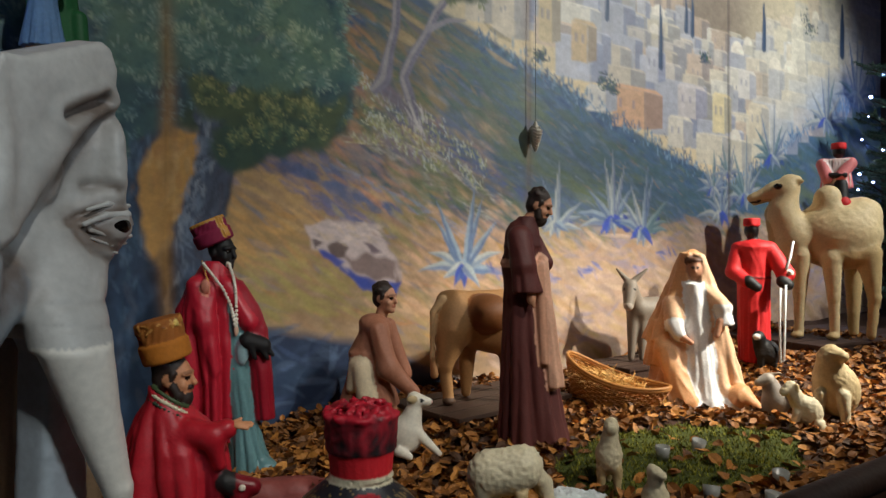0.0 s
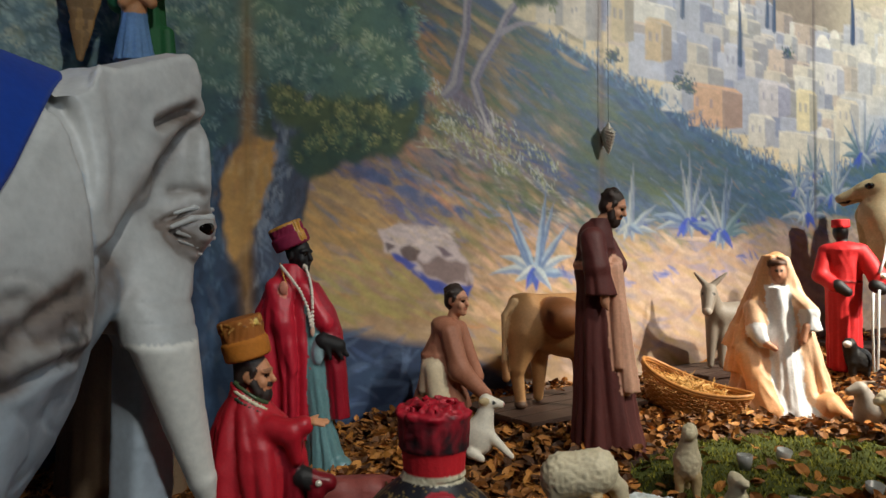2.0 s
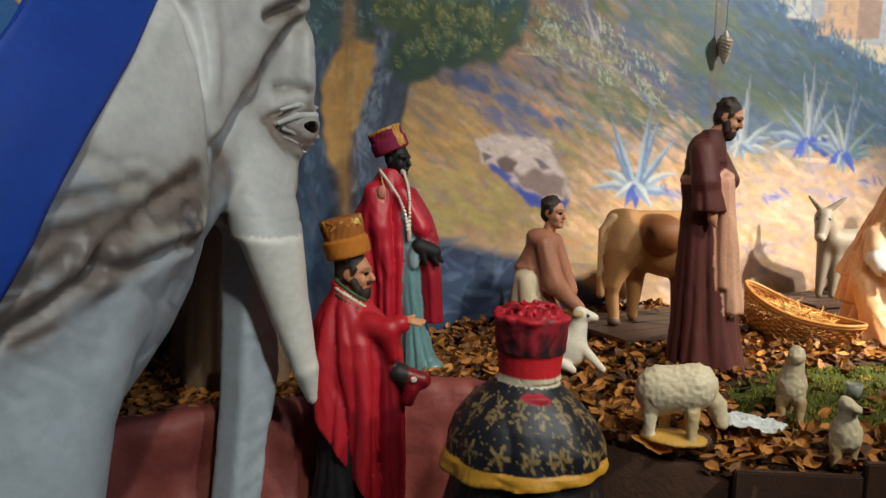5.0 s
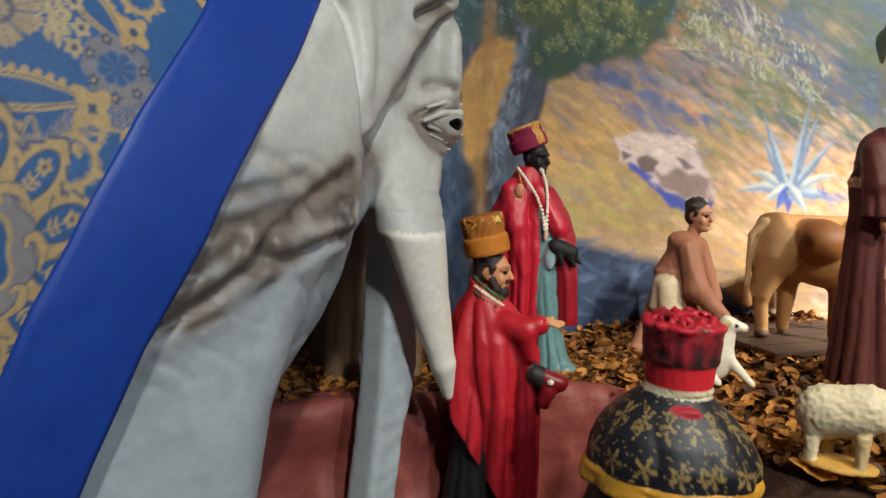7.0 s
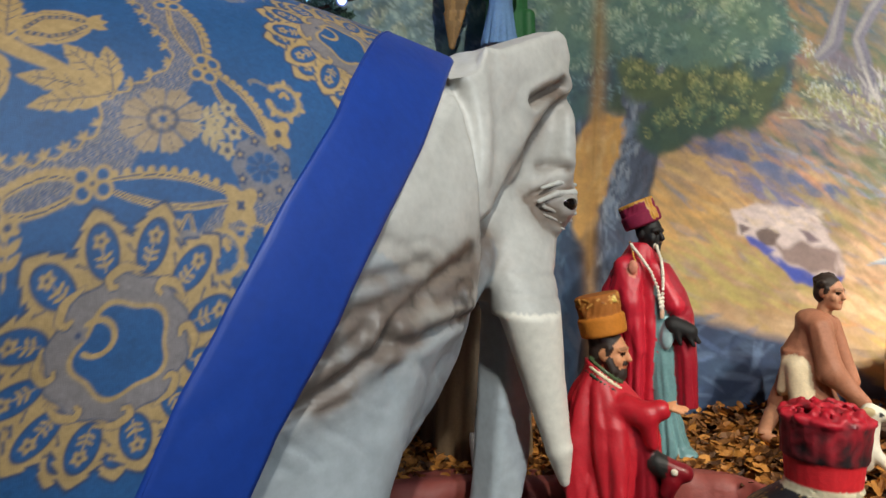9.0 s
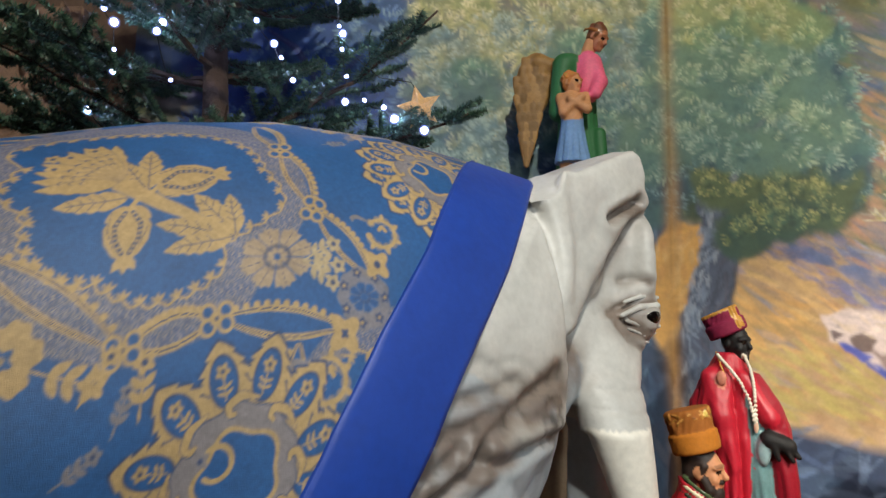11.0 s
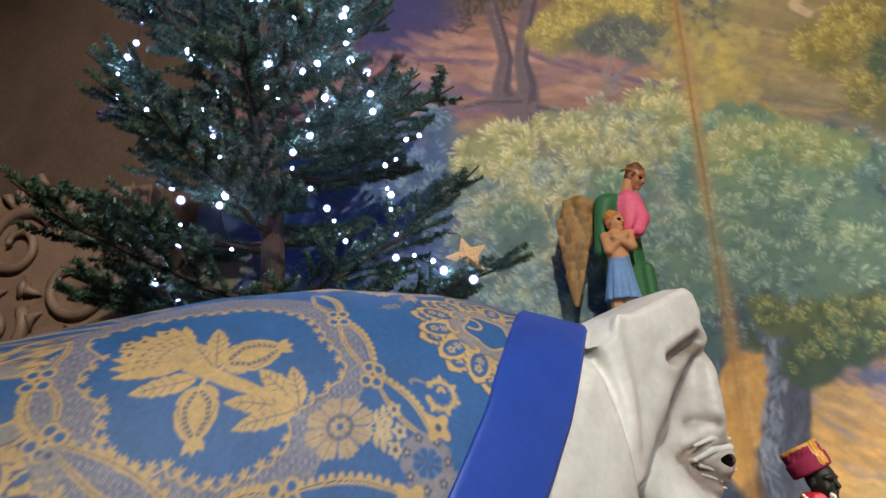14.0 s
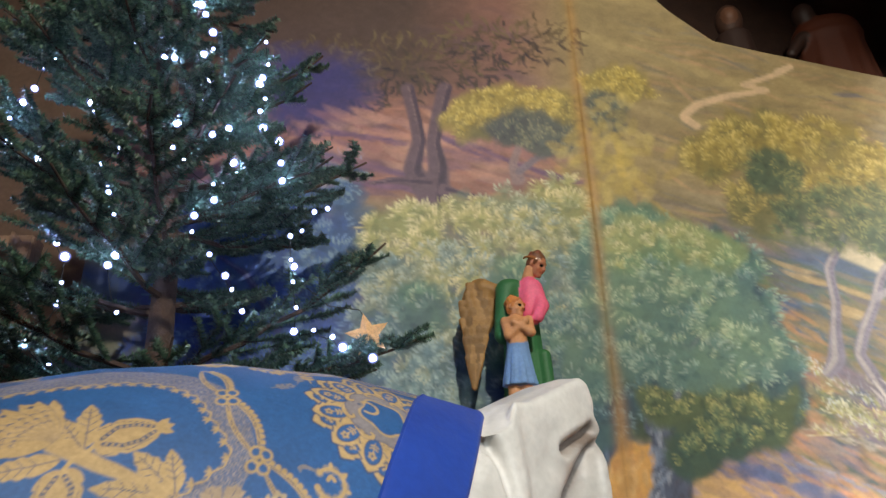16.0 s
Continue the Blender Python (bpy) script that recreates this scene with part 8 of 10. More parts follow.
def animals():
    tan, brown = rgb(182, 134, 84), rgb(138, 84, 42)
    figure("ox_figure", 2.08, 2.84, 0.075, [
        cap((-0.06, 0.0, 0.415), (0.26, 0.22, 0.41), 0.122, 0.125, tan, 0.04), ell((0.16, 0.07, 0.36), (0.22, 0.12, 0.13), tan, 0.05), cap((-0.04, 0.02, 0.53), (0.26, 0.22, 0.53), 0.028, 0.03, tan, 0.04), cap((-0.13, 0.0, 0.525), (-0.07, -0.03, 0.53), 0.03, 0.03, tan, 0.03), ell((-0.085, -0.01, 0.44), (0.10, 0.09, 0.12), tan, 0.04), ell((0.09, -0.02, 0.45), (0.12, 0.13, 0.10), brown, 0.02, lift=0.004), ell((0.24, 0.12, 0.44), (0.08, 0.13, 0.10), brown, 0.02, lift=0.004),
        ell((-0.095, -0.03, 0.36), (0.08, 0.085, 0.14), tan, 0.04), cap((-0.09, -0.05, 0.36), (-0.12, -0.07, 0.20), 0.085, 0.042, tan, 0.03), cap((-0.13, -0.06, 0.21), (-0.105, -0.07, 0.02), 0.036, 0.027, tan, 0.02), ell((-0.105, -0.075, 0.015), (0.034, 0.038, 0.022), rgb(90, 64, 46), 0.006), cap((-0.01, 0.10, 0.36), (-0.02, 0.12, 0.02), 0.06, 0.026, tan, 0.03),
        cap((0.20, 0.04, 0.32), (0.19, 0.03, 0.02), 0.055, 0.026, brown, 0.03), cap((0.27, 0.28, 0.32), (0.27, 0.28, 0.02), 0.055, 0.026, tan, 0.03), cap((-0.14, -0.07, 0.53), (-0.185, -0.09, 0.46), 0.018, 0.015, rgb(206, 166, 118), 0.008, lift=0.004), cap((-0.185, -0.09, 0.46), (-0.185, -0.10, 0.24), 0.015, 0.012, rgb(206, 166, 118), 0.008, lift=0.004), cap((-0.185, -0.10, 0.25), (-0.175, -0.10, 0.15), 0.014, 0.022, rgb(170, 120, 74), 0.008),
        cap((0.30, 0.30, 0.45), (0.34, 0.42, 0.46), 0.09, 0.07, brown, 0.03), cap((0.34, 0.42, 0.46), (0.38, 0.47, 0.38), 0.065, 0.04, tan, 0.02), cap((0.34, 0.38, 0.50), (0.29, 0.36, 0.55), 0.014, 0.008, rgb(220, 206, 180), 0.006),
    ], "tan and brown ox figure on a low wooden platform", h=0.009, rough=0.0)
    g = rgb(132, 120, 106)
    figure("donkey", 3.6, 3.0, 0.12, [
        cap((-0.02, 0.02, 0.33), (0.17, 0.14, 0.33), 0.082, 0.088, g, 0.03), cap((-0.06, -0.01, 0.30), (-0.075, -0.03, 0.02), 0.045, 0.020, g, 0.02), cap((0.0, 0.0, 0.28), (-0.005, -0.02, 0.02), 0.042, 0.020, g, 0.02), cap((0.16, 0.10, 0.28), (0.19, 0.10, 0.15), 0.045, 0.024, rgb(70, 56, 50), 0.02), cap((0.19, 0.10, 0.15), (0.15, 0.10, 0.02), 0.022, 0.02, rgb(60, 50, 46), 0.02), cap((0.20, 0.18, 0.28), (0.20, 0.18, 0.02), 0.045, 0.02, g, 0.02),
        cap((-0.05, 0.0, 0.36), (-0.078, -0.06, 0.46), 0.062, 0.052, g, 0.02), cap((-0.08, -0.07, 0.485), (-0.088, -0.13, 0.375), 0.048, 0.034, g, 0.015), ell((-0.09, -0.145, 0.365), (0.03, 0.026, 0.028), rgb(176, 164, 150), 0.008), cap((-0.10, -0.05, 0.525), (-0.165, -0.04, 0.60), 0.022, 0.008, g, 0.008), cap((-0.055, -0.05, 0.525), (0.025, -0.04, 0.60), 0.022, 0.008, g, 0.008),
        ell((-0.112, -0.105, 0.47), (0.008, 0.008, 0.008), BLACK, 0.002, lift=0.004), ell((-0.055, -0.105, 0.47), (0.008, 0.008, 0.008), BLACK, 0.002, lift=0.004),
    ], "grey donkey figure facing out beside the basket", h=0.008)
    o, o2 = rgb(220, 196, 148), rgb(196, 168, 116)
    figure("camel", 5.1, 2.72, 0.2, [
        ell((0.17, 0.06, 0.76), (0.31, 0.19, 0.235), o, 0.06), ell((0.13, 0.03, 1.0), (0.10, 0.09, 0.12), o, 0.05), ell((0.33, 0.10, 0.90), (0.15, 0.12, 0.13), o, 0.06), ell((-0.08, 0.0, 0.72), (0.12, 0.13, 0.17), o, 0.05), ell((0.22, 0.05, 0.60), (0.2, 0.15, 0.10), o2, 0.05),
        cap((-0.10, 0.0, 0.74), (-0.17, -0.02, 0.92), 0.135, 0.105, o, 0.04), cap((-0.17, -0.02, 0.90), (-0.14, -0.02, 1.07), 0.108, 0.085, o, 0.04), cap((-0.22, -0.02, 0.74), (-0.235, -0.03, 0.92), 0.05, 0.05, o2, 0.03), cap((-0.13, -0.02, 1.12), (-0.24, -0.04, 1.09), 0.078, 0.058, o, 0.03), cap((-0.24, -0.04, 1.085), (-0.375, -0.05, 1.035), 0.052, 0.037, o, 0.02), cap((-0.27, -0.04, 1.03), (-0.36, -0.05, 0.998), 0.026, 0.02, o2, 0.006), cap((-0.33, -0.065, 1.012), (-0.385, -0.06, 1.005), 0.010, 0.008, BLACK, 0.003, lift=0.004),
        ell((-0.375, -0.07, 1.05), (0.008, 0.008, 0.006), BLACK, 0.002, lift=0.004), ell((-0.20, -0.10, 1.12), (0.022, 0.012, 0.018), BLACK, 0.003, lift=0.006, gloss=0.2), cap((-0.075, -0.05, 1.14), (-0.04, -0.06, 1.15), 0.026, 0.016, o2, 0.01), ell((-0.11, -0.02, 1.17), (0.07, 0.05, 0.035), o, 0.02),
        cap((-0.05, -0.06, 0.60), (-0.055, -0.06, 0.32), 0.075, 0.045, o, 0.03), cap((-0.055, -0.06, 0.32), (-0.06, -0.06, 0.03), 0.042, 0.032, o, 0.02), ell((-0.07, -0.08, 0.02), (0.045, 0.055, 0.025), o2, 0.01), cap((0.15, -0.06, 0.58), (0.165, -0.06, 0.30), 0.07, 0.042, o, 0.03), cap((0.165, -0.06, 0.30), (0.17, -0.06, 0.03), 0.04, 0.032, o, 0.02), ell((0.16, -0.08, 0.02), (0.045, 0.055, 0.025), o2, 0.01),
        cap((0.38, 0.02, 0.62), (0.42, 0.02, 0.30), 0.09, 0.042, o2, 0.03), cap((0.42, 0.02, 0.30), (0.40, 0.02, 0.03), 0.04, 0.032, o2, 0.02), cap((0.30, 0.2, 0.6), (0.30, 0.2, 0.03), 0.07, 0.034, o2, 0.03),
    ], "sandy humped camel figure on a dark platform", h=0.0105, rough=0.005, freq=28.0)
    red, st = rgb(206, 30, 34), rgb(214, 120, 120)
    b = [robe((0.0, 0, 0.0), (0.0, 0, 0.22), (0.105, 0.085), (0.085, 0.07), st, 8, 0.05, 0.01), cap((-0.09, -0.04, 0.18), (-0.06, -0.09, 0.07), 0.045, 0.04, st, 0.02), cap((0.09, -0.04, 0.18), (0.03, -0.09, 0.09), 0.045, 0.04, st, 0.02), cap((-0.03, -0.11, 0.09), (0.05, -0.11, 0.09), 0.022, 0.02, BLACK, 0.008),
         ell((0.015, 0, 0.275), (0.045, 0.045, 0.052), BLACK, 0.006, gloss=0.3), robe((0.015, 0, 0.295), (0.015, 0, 0.34), (0.052, 0.052), (0.05, 0.05), red, 8, 0.02, 0.006), cap((0.03, -0.08, 0.02), (0.04, -0.12, -0.15), 0.045, 0.038, BLACK, 0.01), cap((0.045, -0.12, -0.12), (0.05, -0.12, -0.20), 0.05, 0.04, red, 0.01), cap((0.0, -0.14, -0.22), (-0.01, -0.15, -0.25), 0.025, 0.03, BLACK, 0.008)]
    for k in range(9):
        x = -0.09 + 0.0225 * k
        b.append(cap((x, -0.082 + 0.25 * x * x, 0.01), (x * 0.85, -0.068 + 0.25 * x * x, 0.21), 0.006, 0.006, rgb(236, 216, 210), 0.002, lift=0.006))
    figure("camel_rider", 5.31, 2.62, 1.30, b, "small rider figure in striped shirt and red cap on the camel", h=0.007)
    figure("red_servant", 4.29, 2.65, 0.1, [
        robe((0, 0, 0.0), (0.0, 0, 0.76), (0.092, 0.085), (0.105, 0.085), red, 8, 0.06, 0.02), ell((0.0, 0, 0.77), (0.115, 0.08, 0.045), red, 0.03), cap((-0.095, -0.01, 0.755), (-0.125, -0.05, 0.60), 0.045, 0.05, red, 0.015), cap((-0.125, -0.05, 0.60), (-0.05, -0.11, 0.535), 0.046, 0.04, red, 0.015), cap((0.095, -0.01, 0.755), (0.185, -0.05, 0.59), 0.046, 0.06, red, 0.015), ell((0.21, -0.06, 0.60), (0.02, 0.06, 0.015), rgb(230, 214, 200), 0.006, lift=0.006, turn=(0, 30, 0)),
        cap((0.17, -0.09, 0.54), (0.20, -0.10, 0.52), 0.04, 0.035, BLACK, 0.01), cap((-0.03, -0.12, 0.54), (0.02, -0.12, 0.50), 0.038, 0.03, BLACK, 0.01), ell((-0.015, 0, 0.875), (0.046, 0.048, 0.062), BLACK, 0.008, gloss=0.3), robe((-0.015, 0, 0.905), (-0.015, 0, 0.955), (0.052, 0.052), (0.05, 0.05), red, 9, 0.02, 0.006), cap((0, 0, 0.80), (-0.01, 0, 0.85), 0.032, 0.03, BLACK, 0.01), ell((0, 0, 0.56), (0.108, 0.092, 0.014), rgb(120, 16, 20), 0.006),
    ], "dark-faced servant figure in a bright red tunic and cap", h=0.0075, wrinkle=0.003)
    wool, wool2 = rgb(214, 200, 168), rgb(194, 170, 126)
    fleece = dict(rough=0.005, freq=75.0)
    figure("black_lamb", 4.24, 2.55, 0.07, [ell((0.02, 0, 0.11), (0.075, 0.06, 0.08), BLACK, 0.02), cap((-0.02, 0, 0.15), (-0.03, -0.03, 0.21), 0.045, 0.04, BLACK, 0.02), cap((-0.02, -0.03, 0.0), (-0.01, -0.03, 0.1), 0.022, 0.03, BLACK, 0.01), cap((0.06, 0.0, 0.0), (0.05, 0, 0.1), 0.022, 0.03, BLACK, 0.01), ell((-0.045, -0.065, 0.215), (0.022, 0.014, 0.016), rgb(226, 220, 214), 0.004, lift=0.006)], "black lamb figure standing in leaves", group="sheep", **fleece)
    figure("sitting_sheep", 3.52, 1.76, 0.0, [ell((0.02, 0, 0.15), (0.105, 0.09, 0.135), wool2, 0.03), cap((-0.01, -0.01, 0.22), (-0.01, -0.03, 0.31), 0.075, 0.058, wool2, 0.03), cap((0.0, -0.03, 0.335), (0.045, -0.06, 0.325), 0.045, 0.03, wool2, 0.015), cap((-0.05, -0.08, 0.14), (-0.055, -0.09, 0.0), 0.028, 0.02, wool, 0.015), cap((0.05, -0.08, 0.14), (0.06, -0.09, 0.0), 0.03, 0.022, wool, 0.015), ell((-0.045, -0.03, 0.32), (0.02, 0.012, 0.03), wool2, 0.006)], "woolly cream sheep figure sitting upright in the leaves", group="sheep", **fleece)
    figure("sitting_lamb", 3.19, 1.72, 0.0, [ell((0.02, 0, 0.09), (0.06, 0.05, 0.075), wool, 0.02), cap((-0.02, -0.01, 0.13), (-0.05, -0.02, 0.19), 0.04, 0.032, wool, 0.02), cap((-0.055, -0.02, 0.205), (-0.085, -0.045, 0.185), 0.03, 0.02, wool, 0.01), cap((-0.03, -0.04, 0.09), (-0.05, -0.05, 0.0), 0.02, 0.014, wool, 0.01), cap((0.06, -0.02, 0.04), (0.075, -0.03, 0.0), 0.03, 0.02, wool, 0.01), ell((-0.03, -0.04, 0.205), (0.012, 0.01, 0.024), wool2, 0.004)], "small white lamb figure sitting in the leaves", group="sheep", h=0.007, **fleece)
    figure("grey_goat", 3.33, 1.95, 0.0, [cap((0.02, 0, 0.08), (-0.02, 0, 0.17), 0.06, 0.04, rgb(150, 140, 130), 0.02), cap((-0.03, -0.01, 0.19), (-0.07, -0.03, 0.175), 0.034, 0.02, rgb(176, 164, 150), 0.01), cap((0.0, 0, 0.0), (0.0, 0, 0.08), 0.05, 0.06, rgb(150, 140, 130), 0.02), cap((-0.01, 0.0, 0.215), (0.03, 0.0, 0.225), 0.012, 0.008, rgb(150, 130, 110), 0.006)], "small grey goat figure behind the lamb", group="sheep", h=0.007)
    figure("grazing_sheep", 1.36, 1.67, 0.0, [ell((-0.01, 0, 0.155), (0.098, 0.068, 0.072), wool, 0.03), ell((-0.06, 0, 0.14), (0.055, 0.06, 0.07), wool, 0.03), ell((0.055, 0.0, 0.175), (0.062, 0.062, 0.066), wool, 0.03), cap((0.06, 0.04, 0.16), (0.12, 0.08, 0.10), 0.04, 0.03, wool, 0.02), cap((0.12, 0.08, 0.09), (0.14, 0.07, 0.045), 0.03, 0.02, wool, 0.01), cap((-0.07, -0.03, 0.10), (-0.07, -0.035, 0.02), 0.024, 0.016, wool, 0.01), cap((-0.03, 0.03, 0.10), (-0.03, 0.03, 0.02), 0.024, 0.016, wool2, 0.01), cap((0.05, -0.04, 0.10), (0.05, -0.045, 0.02), 0.02, 0.014, wool2, 0.01), cap((0.045, 0.03, 0.10), (0.045, 0.03, 0.02), 0.02, 0.014, wool2, 0.01), ell((0.0, -0.01, 0.01), (0.10, 0.07, 0.016), rgb(196, 150, 70), 0.004)], "woolly cream sheep figure standing on a small mossy base", group="sheep", h=0.006, **fleece)
    figure("standing_sheep", 1.88, 1.72, 0.0, [ell((0.0, 0, 0.105), (0.047, 0.065, 0.06), wool, 0.02), cap((0, -0.02, 0.13), (0.006, -0.03, 0.205), 0.040, 0.026, wool, 0.02), cap((0.008, -0.03, 0.225), (0.008, -0.055, 0.218), 0.027, 0.02, wool, 0.01), cap((-0.025, -0.03, 0.07), (-0.028, -0.03, 0.0), 0.02, 0.013, wool2, 0.01), cap((0.028, -0.03, 0.07), (0.03, -0.03, 0.0), 0.02, 0.013, wool2, 0.01), cap((0.0, 0.05, 0.07), (0.0, 0.05, 0.0), 0.02, 0.013, wool2, 0.01)], "cream sheep figure standing on the moss with raised head", group="sheep", h=0.006, **fleece)
    figure("small_sheep", 1.70, 1.37, 0.0, [ell((0.0, 0.01, 0.085), (0.042, 0.05, 0.05), wool, 0.02), cap((0, 0, 0.11), (0.0, -0.01, 0.165), 0.03, 0.022, wool, 0.02), cap((-0.004, -0.01, 0.178), (0.022, -0.03, 0.172), 0.022, 0.013, wool, 0.008), cap((-0.02, -0.02, 0.06), (-0.02, -0.02, 0.0), 0.018, 0.012, wool2, 0.01), cap((0.02, 0.03, 0.06), (0.02, 0.03, 0.0), 0.018, 0.012, wool2, 0.01)], "small cream sheep figure at the edge of the moss", group="sheep", h=0.006, **fleece)
    figure("white_lamb", 1.49, 2.42, 0.0, [ell((-0.035, 0, 0.085), (0.068, 0.056, 0.078), rgb(232, 222, 204), 0.02), cap((-0.02, 0, 0.12), (0.002, 0, 0.205), 0.05, 0.032, rgb(232, 222, 204), 0.02), cap((0.0, -0.005, 0.232), (0.058, -0.012, 0.222), 0.032, 0.017, rgb(232, 222, 204), 0.01), ell((-0.012, -0.032, 0.236), (0.022, 0.008, 0.014), wool2, 0.003, lift=0.004), cap((0.01, -0.02, 0.10), (0.10, -0.03, 0.015), 0.024, 0.013, rgb(232, 222, 204), 0.01), cap((-0.06, -0.04, 0.03), (-0.02, -0.06, 0.012), 0.026, 0.015, rgb(232, 222, 204), 0.01), ell((0.03, -0.032, 0.232), (0.004, 0.003, 0.004), BLACK, 0.001, lift=0.004), ell((0.073, -0.015, 0.222), (0.005, 0.006, 0.005), rgb(200, 150, 140), 0.001, lift=0.004)], "smooth white lamb figure lying in the leaves", group="sheep", h=0.0055)


def angel():
    green, pink, hair = rgb(44, 106, 60), rgb(236, 104, 136), rgb(112, 68, 38)
    wing, body, child = rgb(154, 116, 64), rgb(206, 148, 100), rgb(196, 124, 62)
    b = [
        robe((0.0, 0.02, 1.22), (-0.02, 0.02, 2.10), (0.12, 0.095), (0.075, 0.06), green, 8, 0.07, 0.02, 0.9), ell((-0.05, 0.0, 2.09), (0.06, 0.06, 0.05), green, 0.02), cap((-0.075, -0.02, 2.08), (-0.095, -0.05, 1.85), 0.05, 0.045, green, 0.02), cap((0.08, -0.02, 1.75), (0.10, -0.02, 1.45), 0.03, 0.03, green, 0.02),
        cap((0.035, -0.02, 2.09), (0.03, -0.025, 1.95), 0.045, 0.05, pink, 0.02, lift=0.004), cap((0.062, -0.02, 2.085), (0.086, -0.05, 1.98), 0.034, 0.032, pink, 0.015, lift=0.004), cap((0.086, -0.05, 1.98), (0.065, -0.09, 1.915), 0.032, 0.028, pink, 0.015, lift=0.004), robe((0.0, 0, 1.2), (0.0, 0.0, 1.5), (0.13, 0.1), (0.1, 0.08), pink, 8, 0.07, 0.02),
        cap((0.03, 0, 2.13), (0.05, -0.01, 2.18), 0.03, 0.03, body, 0.01),
        # the child in front
        robe((-0.035, -0.10, 1.60), (-0.035, -0.10, 1.80), (0.075, 0.055), (0.045, 0.04), rgb(112, 150, 196), 10, 0.08, 0.01), cap((-0.035, -0.10, 1.80), (-0.035, -0.10, 1.88), 0.045, 0.052, body, 0.015), cap((-0.085, -0.10, 1.90), (-0.07, -0.14, 1.82), 0.022, 0.02, body, 0.01), cap((-0.07, -0.14, 1.82), (0.01, -0.155, 1.88), 0.02, 0.016, body, 0.01), cap((0.02, -0.10, 1.90), (0.03, -0.14, 1.83), 0.022, 0.02, body, 0.01), cap((0.03, -0.14, 1.83), (-0.04, -0.155, 1.875), 0.02, 0.016, body, 0.01),
        cap((-0.06, -0.10, 1.50), (-0.06, -0.10, 1.62), 0.026, 0.03, body, 0.01), cap((-0.01, -0.10, 1.40), (-0.01, -0.10, 1.62), 0.026, 0.03, body, 0.01), ell((-0.11, -0.02, 1.42), (0.04, 0.05, 0.12), pink, 0.02),
        # folded wing
        ell((-0.215, 0.03, 2.02), (0.085, 0.026, 0.15), wing, 0.02, (0, 4, 0)), cap((-0.22, 0.03, 1.95), (-0.245, 0.03, 1.73), 0.058, 0.014, wing, 0.03, (1, 0.5, 1)), cap((-0.12, 0.03, 2.10), (-0.19, 0.03, 2.12), 0.03, 0.04, wing, 0.02),
    ]
    rng = np.random.default_rng(5)
    for _ in range(46):
        a, r = rng.uniform(0, math.tau), math.sqrt(rng.uniform(0, 1))
        b.append(ell((-0.035 + 0.04 * r * math.cos(a), -0.10 + 0.035 * r * math.sin(a) - 0.0, 1.985 + 0.02 * (1 - r) + rng.uniform(-0.012, 0.01)), (0.011, 0.011, 0.010), tuple(c * rng.uniform(0.7, 1.2) for c in child), 0.003, lift=0.004))
    # rows of feathers, longest below
    for row in range(10):
        z0 = 2.13 - 0.045 * row
        half = 0.075 * math.sin(min(1.0, (row + 1.5) / 4) * 1.57) * (1 - 0.115 * max(0, row - 3))
        for k in range(5):
            u = -1 + 0.5 * k + 0.25 * (row % 2)
            if abs(u) > 1:
                continue
            x = -0.215 + half * u - 0.003 * row
            tone = rng.uniform(0.6, 1.2)
            b.append(cap((x, 0.006, z0), (x - 0.004 - 0.014 * u * (row > 3), 0.010, z0 - 0.055 - 0.005 * row), 0.017, 0.009, tuple(c * tone for c in wing), 0.003, (1, 0.45, 1), lift=0.004))
    fine = head((0.082, -0.020, 2.195), -30, 34, 0.86, rgb(190, 126, 90), hair) + head((-0.030, -0.112, 1.958), -35, 4, 0.74, body, child) + beads([(0.07 + 0.05 * math.cos(a), -0.01 + 0.045 * math.sin(a), 2.222 - 0.02 * math.cos(a)) for a in np.linspace(-3.1, 0.4, 10)], 0.006, rgb(150, 96, 52), 18)
    statue("guardian_angel", b, 0.0065, (0.25, 3.06, 0), -9.5, "painted angel statue in green and pink with a child", "statue", "crib figures", fine=fine)


for build in (joseph, mary, standing_king, kneeling_king, turbaned_king, shepherd_boy, animals, angel):
    build()


# ---- leaves, moss, rocks, platforms ----
def leaf_litter(n, seed):
    """Curled dry leaves, thick on the bed; each is two bent halves along its rib."""
    rng = np.random.default_rng(seed)
    verts, faces = [], []
    while n:
        x = rng.uniform(-1.2, 5.6) if rng.uniform() < 0.8 else rng.uniform(0.3, 3.6)
        f = front(x)
        y = rng.uniform(f + 0.01, 3.33)
        if moss_at(x, y) > 0.2 and rng.uniform() < 0.93:
            continue
        n -= 1
        length, width = rng.uniform(0.038, 0.075), rng.uniform(0.013, 0.026)
        curl, bend = rng.uniform(0.05, 0.5), rng.uniform(-0.35, 0.5)
        tilt = rng.normal(0, 24)
        z = stage_height(x, y) + rng.uniform(0.0, 0.035)
        m = pose(x, y, z, tilt, rng.normal(0, 26), rng.uniform(0, 360))
        base = len(verts)
        for u, w in ((-1, 0.0), (-0.45, 0.85), (0.15, 1.0), (0.65, 0.6), (1.0, 0.0)):
            zz = bend * length * 0.5 * u * u
            if w == 0.0:
                verts.append(m @ Vector((u * length / 2, 0, zz)))
            else:
                for side in (-1, 0, 1):
                    verts.append(m @ Vector((u * length / 2, side * w * width, zz + abs(side) * curl * width)))
        b = base
        faces += [(b, b + 1, b + 2), (b, b + 2, b + 3)]
        for r in (1, 4):
            faces += [(b + r, b + r + 3, b + r + 4, b + r + 1), (b + r + 1, b + r + 4, b + r + 5, b + r + 2)]
        faces += [(b + 7, b + 10, b + 8), (b + 8, b + 10, b + 9)]
    ob = mesh_object("leaf_litter", verts, faces, LEAF)
    return tagged(ob, "thick scatter of dry brown beech leaves on the crib floor", "leaves", kind="stuff")


